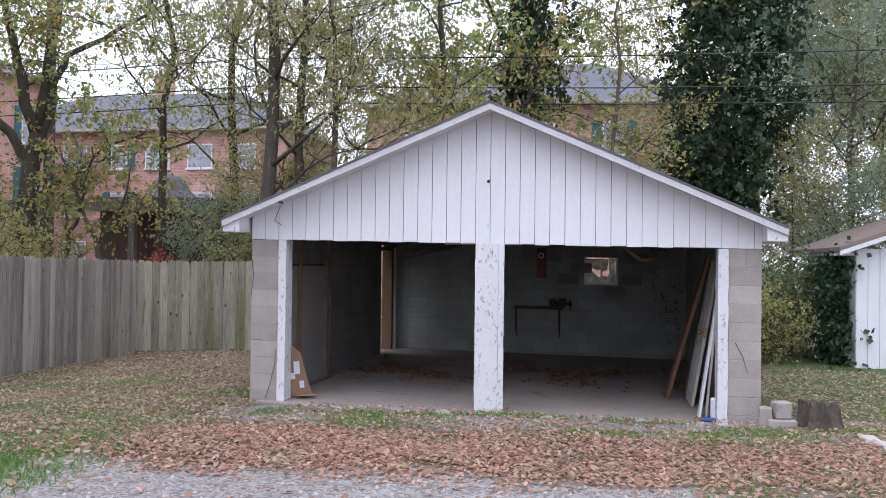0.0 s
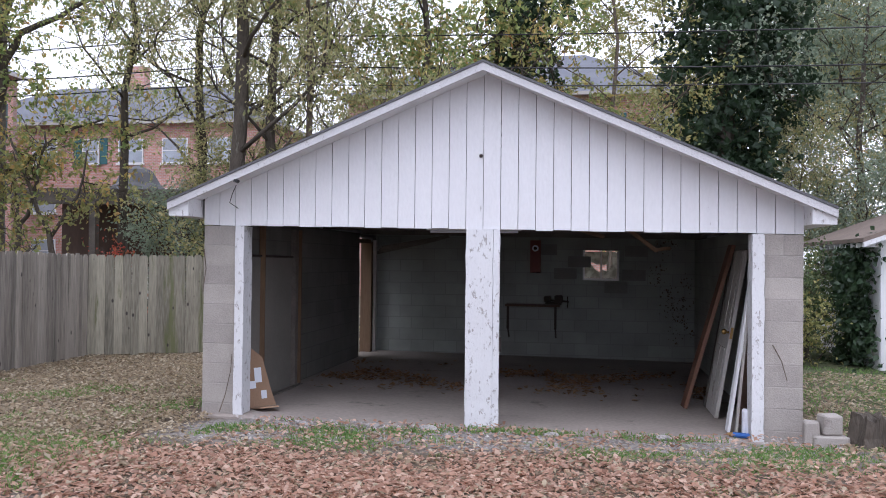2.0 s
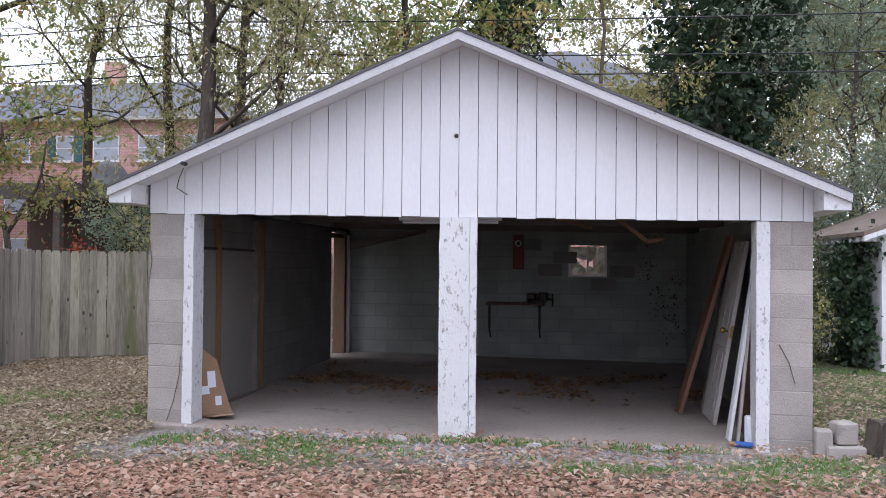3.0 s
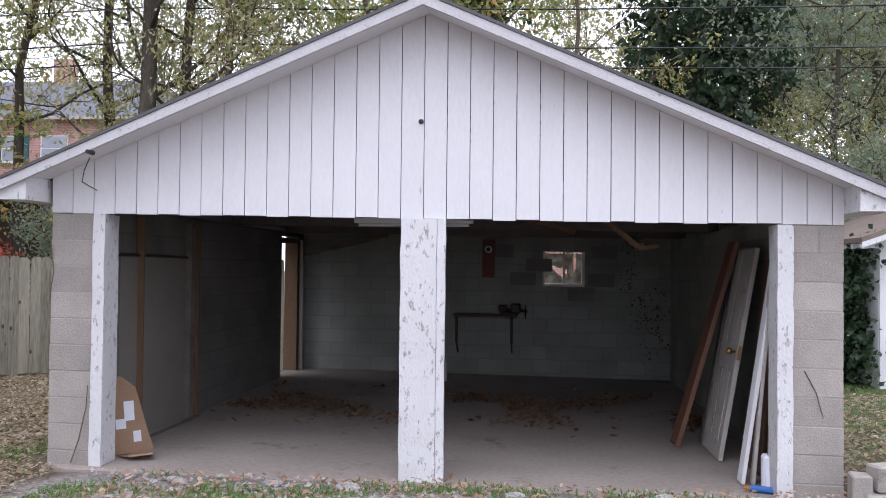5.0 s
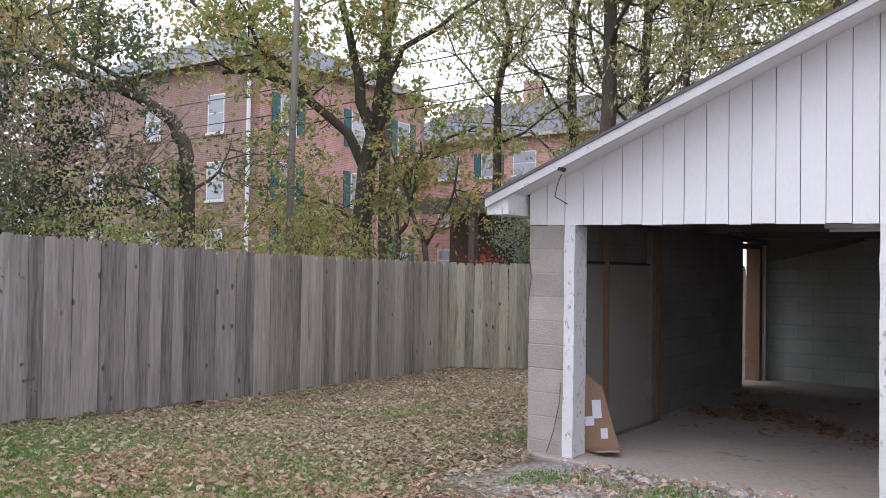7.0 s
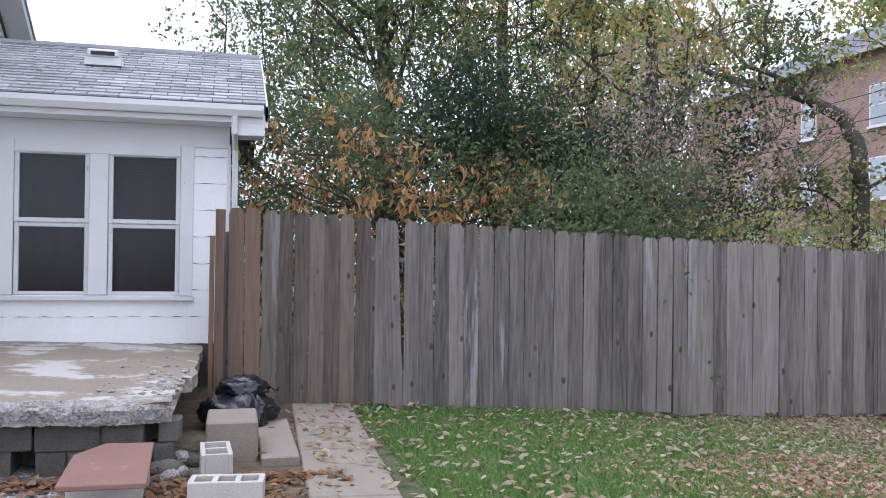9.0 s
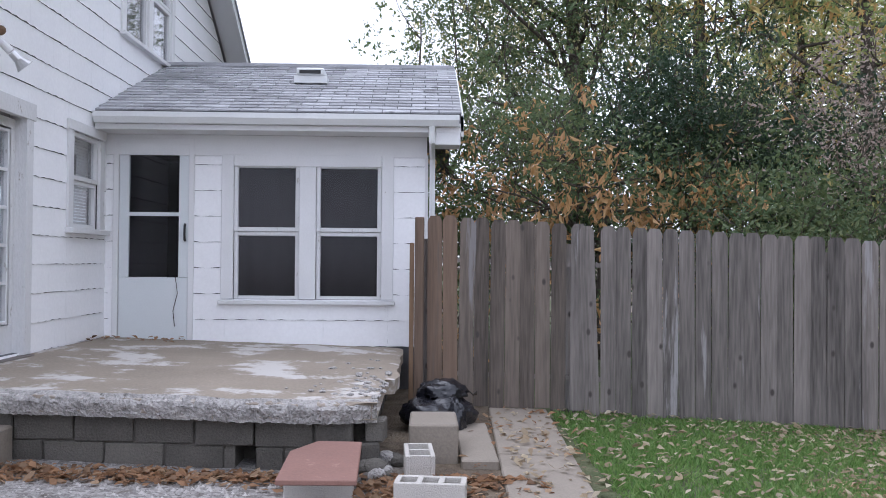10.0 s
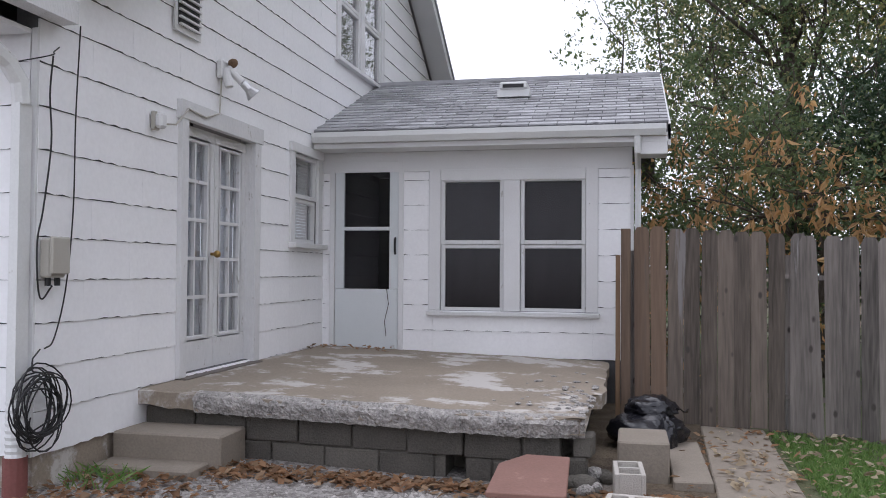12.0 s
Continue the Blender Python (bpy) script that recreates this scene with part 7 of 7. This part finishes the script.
def build_rubble():
    rnd = random.Random(14)
    for k in range(16):
        x, y = -6.45 + rnd.uniform(-0.25, 0.3), 2.78 + rnd.uniform(-0.12, 0.16)
        s = rnd.uniform(0.03, 0.09)
        bm = bmesh.new()
        bmesh.ops.create_icosphere(bm, subdivisions=2, radius=s, matrix=Matrix.Translation((x, y, g(x, y) + s * 0.4)) @ Matrix.Diagonal((1.2, 1, 0.8, 1)))
        tagged(part("rubble_stone", bm, block_grey if k % 2 else spall, rough=s * 0.5), "broken lump of concrete at the patio corner", "stone", group="rubble at the patio corner")
    for k, (y, z0, z1) in enumerate(((2.66, 0.16, 0.38), (2.70, 0.38, 0.54))):
        bm = bmesh.new()
        box(bm, -6.62, -6.40 - 0.05 * k, y, y + 0.13, z0, z1)
        bmesh.ops.rotate(bm, verts=bm.verts, cent=(-6.5, y, z0), matrix=Matrix.Rotation(radians(8 - 14 * k), 3, "Z"))
        tagged(part("broken_block", bm, block_grey, bevel=0.012, rough=0.012), "broken grey block at the patio corner", "block", group="rubble at the patio corner")


build_rubble()


# ---------- fallen leaves, grass and weeds ----------
def litter(name, label, area, count, size, material, seed, lift=0.004, height=None, mask=None):
    """Curled leaves lying on the ground inside a patch of the plan."""
    rs = np.random.RandomState(seed)
    verts, faces = [], []
    x0, x1, y0, y1 = area
    made = 0
    while made < count:
        x, y = rs.uniform(x0, x1), rs.uniform(y0, y1)
        if mask and rs.uniform() > mask(x, y):
            made += 0.12
            continue
        made += 1
        s, a = size * rs.uniform(0.55, 1.4), rs.uniform(0, 6.2832)
        tx, ty = rs.normal(0, 0.3), rs.normal(0, 0.3)
        z = (height(x, y) if height else g(x, y) + 0.03 * noise.noise((x * 0.9, y * 0.9, 0))) + lift + abs(rs.normal(0, 0.012))
        c, d = math.cos(a), math.sin(a)
        w = s * rs.uniform(0.5, 0.8)
        k = len(verts)
        cu = s * rs.uniform(-0.05, 0.3)
        for u, v, h in ((0, -0.5, 0), (0.32, -0.12, cu * 0.7), (0.5, 0.18, cu), (0, 0.62, cu * 0.4), (-0.5, 0.18, cu), (-0.32, -0.12, cu * 0.7)):
            px, py = u * w, v * s
            verts.append((x + c * px - d * py, y + d * px + c * py, z + h + max(-0.02, tx * px + ty * py)))
        faces += [(k, k + 1, k + 2, k + 3), (k, k + 3, k + 4, k + 5)]
    return tagged(new(name, quads_mesh(name, verts, faces, material)), label, "leaves", kind="stuff")


def band(v, a, b, soft):
    return max(0.0, min(1.0, (v - a) / soft, (b - v) / soft))


def clear_of_things(x, y):
    return not (GX0 - 0.03 < x < GX1 + 0.03 and y > GY - 0.12) and not (x < -6.3 and y < 2.9)


litter("russet_leaf_litter", "thick band of russet fallen leaves on the drive", (-6.5, 3.5, 5.6, 9.2), 24000, 0.046, litter_red, 1, mask=lambda x, y: band(y + 0.7 * noise.noise((x * 0.8, y * 0.8, 3)) - 0.06 * x, 6.2, 8.7, 0.9) * (0.35 + 0.65 * (noise.noise((x * 1.7, y * 1.7, 9)) > -0.25)))
litter("tan_leaf_scatter", "tan leaves mixed into the russet band", (-6.5, 3.5, 5.8, 9.6), 7000, 0.044, litter_tan, 15, mask=lambda x, y: band(y + 0.6 * noise.noise((x, y, 8)), 6.1, 9.5, 0.7))
litter("tan_leaf_litter", "tan fallen leaves over the side yard", (-8.7, -3.6, 5.6, 16.2), 48000, 0.047, litter_tan, 2, mask=lambda x, y: (band(x + 0.6 * noise.noise((x, y, 1)), -9.5, -3.9 if y < 10 else -4.3, 0.7) * min(1, max(0.12, (y - 5.8) / 3))) * clear_of_things(x, y))
litter("scattered_leaves", "scattered brown leaves on the lawn", (-8.9, -3.5, 3.7, 7.5), 1500, 0.062, litter_tan, 3, mask=lambda x, y: 1.0 if clear_of_things(x, y) else 0, lift=0.03)
litter("scattered_leaves", "scattered leaves on gravel and bare ground", (-3.5, 5.0, -1.0, 10.0), 10000, 0.046, litter_red, 4, mask=lambda x, y: clear_of_things(x, y) * (0.25 if y < 6 else 1))
litter("scattered_leaves", "brown leaves on the ground beside the garage", (1.75, 7.0, 9.0, 16.0), 13000, 0.05, litter_tan, 5, mask=lambda x, y: 1.0 if x > 1.8 else 0)
litter_dry = leaf_mat("dry_brown_leaves", [(0.26, 0.14, 0.07), (0.38, 0.22, 0.12), (0.16, 0.09, 0.05), (0.46, 0.32, 0.20)], 0.85, dull=0.0)
litter("garage_leaves", "dry brown leaves blown across the garage floor", (-3.9, 1.3, 11.8, 15.4), 2200, 0.06, litter_dry, 6, height=lambda x, y: -0.028 + sag(x), mask=lambda x, y: band(y, 12.2, 15.0, 0.8) * (noise.noise((x * 1.1, y * 1.1, 5)) > 0.05) + 0.03)
litter("patio_leaf_drift", "brown leaves drifted against the patio foot", (-6.2, -5.3, 0.3, 3.9), 2600, 0.06, litter_dry, 7, mask=lambda x, y: max(band(x, -6.4, -5.75, 0.4), band(y, 2.6, 3.6, 0.3) * 0.8) * (0.3 + 0.7 * (noise.noise((x * 2, y * 2, 2)) > -0.1)), lift=0.012)
litter("patio_leaf_drift", "brown leaves drifted beside the concrete steps", (-5.9, -4.9, -0.44, 0.6), 380, 0.06, litter_dry, 8, lift=0.01)
litter("path_leaves", "brown leaves between slab and path", (-9.0, -6.3, 3.3, 4.4), 70, 0.06, litter_dry, 9, lift=0.045)
litter("doorstep_leaves", "few dry leaves by the porch threshold", (WX + 0.05, WX + 0.6, -0.4, 0.5), 40, 0.06, litter_dry, 12, height=lambda x, y: patio_z(y) + 0.008)


def grass(name, label, area, count, tall, seed, mask, lean=0.5):
    rs = np.random.RandomState(seed)
    verts, faces = [], []
    x0, x1, y0, y1 = area
    made = 0
    while made < count:
        x, y = rs.uniform(x0, x1), rs.uniform(y0, y1)
        if rs.uniform() > mask(x, y):
            made += 0.15
            continue
        made += 1
        zb = g(x, y) + 0.03 * noise.noise((x * 0.9, y * 0.9, 0)) - 0.004
        for _ in range(2):
            a, h = rs.uniform(0, 6.2832), tall * rs.uniform(0.4, 1.3)
            w = rs.uniform(0.004, 0.008)
            dx, dy = rs.normal(0, lean * h, 2)
            bx, by = x + rs.normal(0, 0.012), y + rs.normal(0, 0.012)
            k = len(verts)
            c, d = math.cos(a) * w, math.sin(a) * w
            verts += [(bx - c, by - d, zb), (bx + c, by + d, zb), (bx + dx * 0.5 + c * 0.7, by + dy * 0.5 + d * 0.7, zb + h * 0.65), (bx + dx, by + dy, zb + h)]
            faces += [(k, k + 1, k + 2), (k, k + 2, k + 3)]
    return tagged(new(name, quads_mesh(name, verts, faces, grass_blade)), label, "grass", kind="stuff")


def off_path(x, y):
    return not (x < -4.3 and 3.3 < y < 4.32) and clear_of_things(x, y)


grass("lawn_grass", "short green lawn grass beside the fence", (-9.0, -3.6, 4.2, 9.6), 30000, 0.05, 1, lambda x, y: off_path(x, y) * band(x, -9.4, -3.7, 1.0) * max(0.02, min(1, (8.8 - y) / 2.5)) * (0.5 + 0.5 * (noise.noise((x * 1.3, y * 1.3, 6)) > -0.2)))
grass("drive_weeds", "low green weeds along the garage slab", (-3.8, 3.2, 7.4, 10.0), 7500, 0.035, 2, lambda x, y: clear_of_things(x, y) * band(y + 0.3 * noise.noise((x * 1.5, 1, 1)), 8.2, 9.9, 0.4) * max(0, min(1, 2.2 * noise.noise((x * 1.4, y * 1.8, 4)) + 0.35)))
grass("drive_weeds", "low green weeds on the open ground", (0.5, 3.5, 5.5, 9.5), 4200, 0.032, 3, lambda x, y: max(0, min(1, 1.6 * noise.noise((x * 1.2, y * 1.2, 14)) + 0.4)))
grass("side_grass", "thin grass beside the garage", (1.9, 7.5, 9.5, 17.0), 6500, 0.05, 4, lambda x, y: max(0.05, min(1, 0.5 + noise.noise((x * 0.9, y * 0.9, 11)))) * min(1, max(0.1, (y - 9.5) / 2.5)))
grass("yard_weeds", "patchy weeds among the fallen leaves", (-8.2, -4.3, 8.0, 12.0), 3500, 0.05, 5, lambda x, y: max(0, min(1, 2 * noise.noise((x * 0.9, y * 0.9, 21)))))
grass("step_weeds", "tuft of weeds by the concrete steps", (-5.62, -5.25, -0.4, 0.0), 90, 0.09, 6, lambda x, y: max(0.1, noise.noise((x * 4, y * 4, 1))), lean=0.8)


def gravel():
    rs = np.random.RandomState(3)
    verts, faces = [], []
    tries = 0
    while len(verts) < 5200 * 5 and tries < 60000:
        tries += 1
        if rs.uniform() < 0.45:
            x, y = rs.uniform(-6.3, -4.0), rs.uniform(-0.4, 3.2)
        else:
            x, y = rs.uniform(-4.2, 2.2), rs.choice([rs.uniform(8.6, 9.9), rs.uniform(4.5, 6.3)])
            if noise.noise((x * 0.8, y * 0.8, 30)) < -0.15:
                continue
        z, s, k = g(x, y) + 0.03 * noise.noise((x * 0.9, y * 0.9, 0)), rs.uniform(0.008, 0.024), len(verts)
        a = rs.uniform(0, 6.28)
        verts += [(x + s * math.cos(a + q * 1.5708) * rs.uniform(0.7, 1.3), y + s * math.sin(a + q * 1.5708) * rs.uniform(0.7, 1.3), z - 0.003) for q in range(4)] + [(x, y, z + s * rs.uniform(0.5, 0.9))]
        faces += [(k + q, k + (q + 1) % 4, k + 4) for q in range(4)]
    tagged(new("loose_gravel", quads_mesh("loose_gravel", verts, faces, gravel_m)), "loose pale gravel stones on the drive", "gravel", kind="stuff")


gravel_m = mat("pale_gravel_stone", (0.34, 0.32, 0.30), 0.9, var=0.3, island=1.2, bump=0.2, coords="World")
gravel()
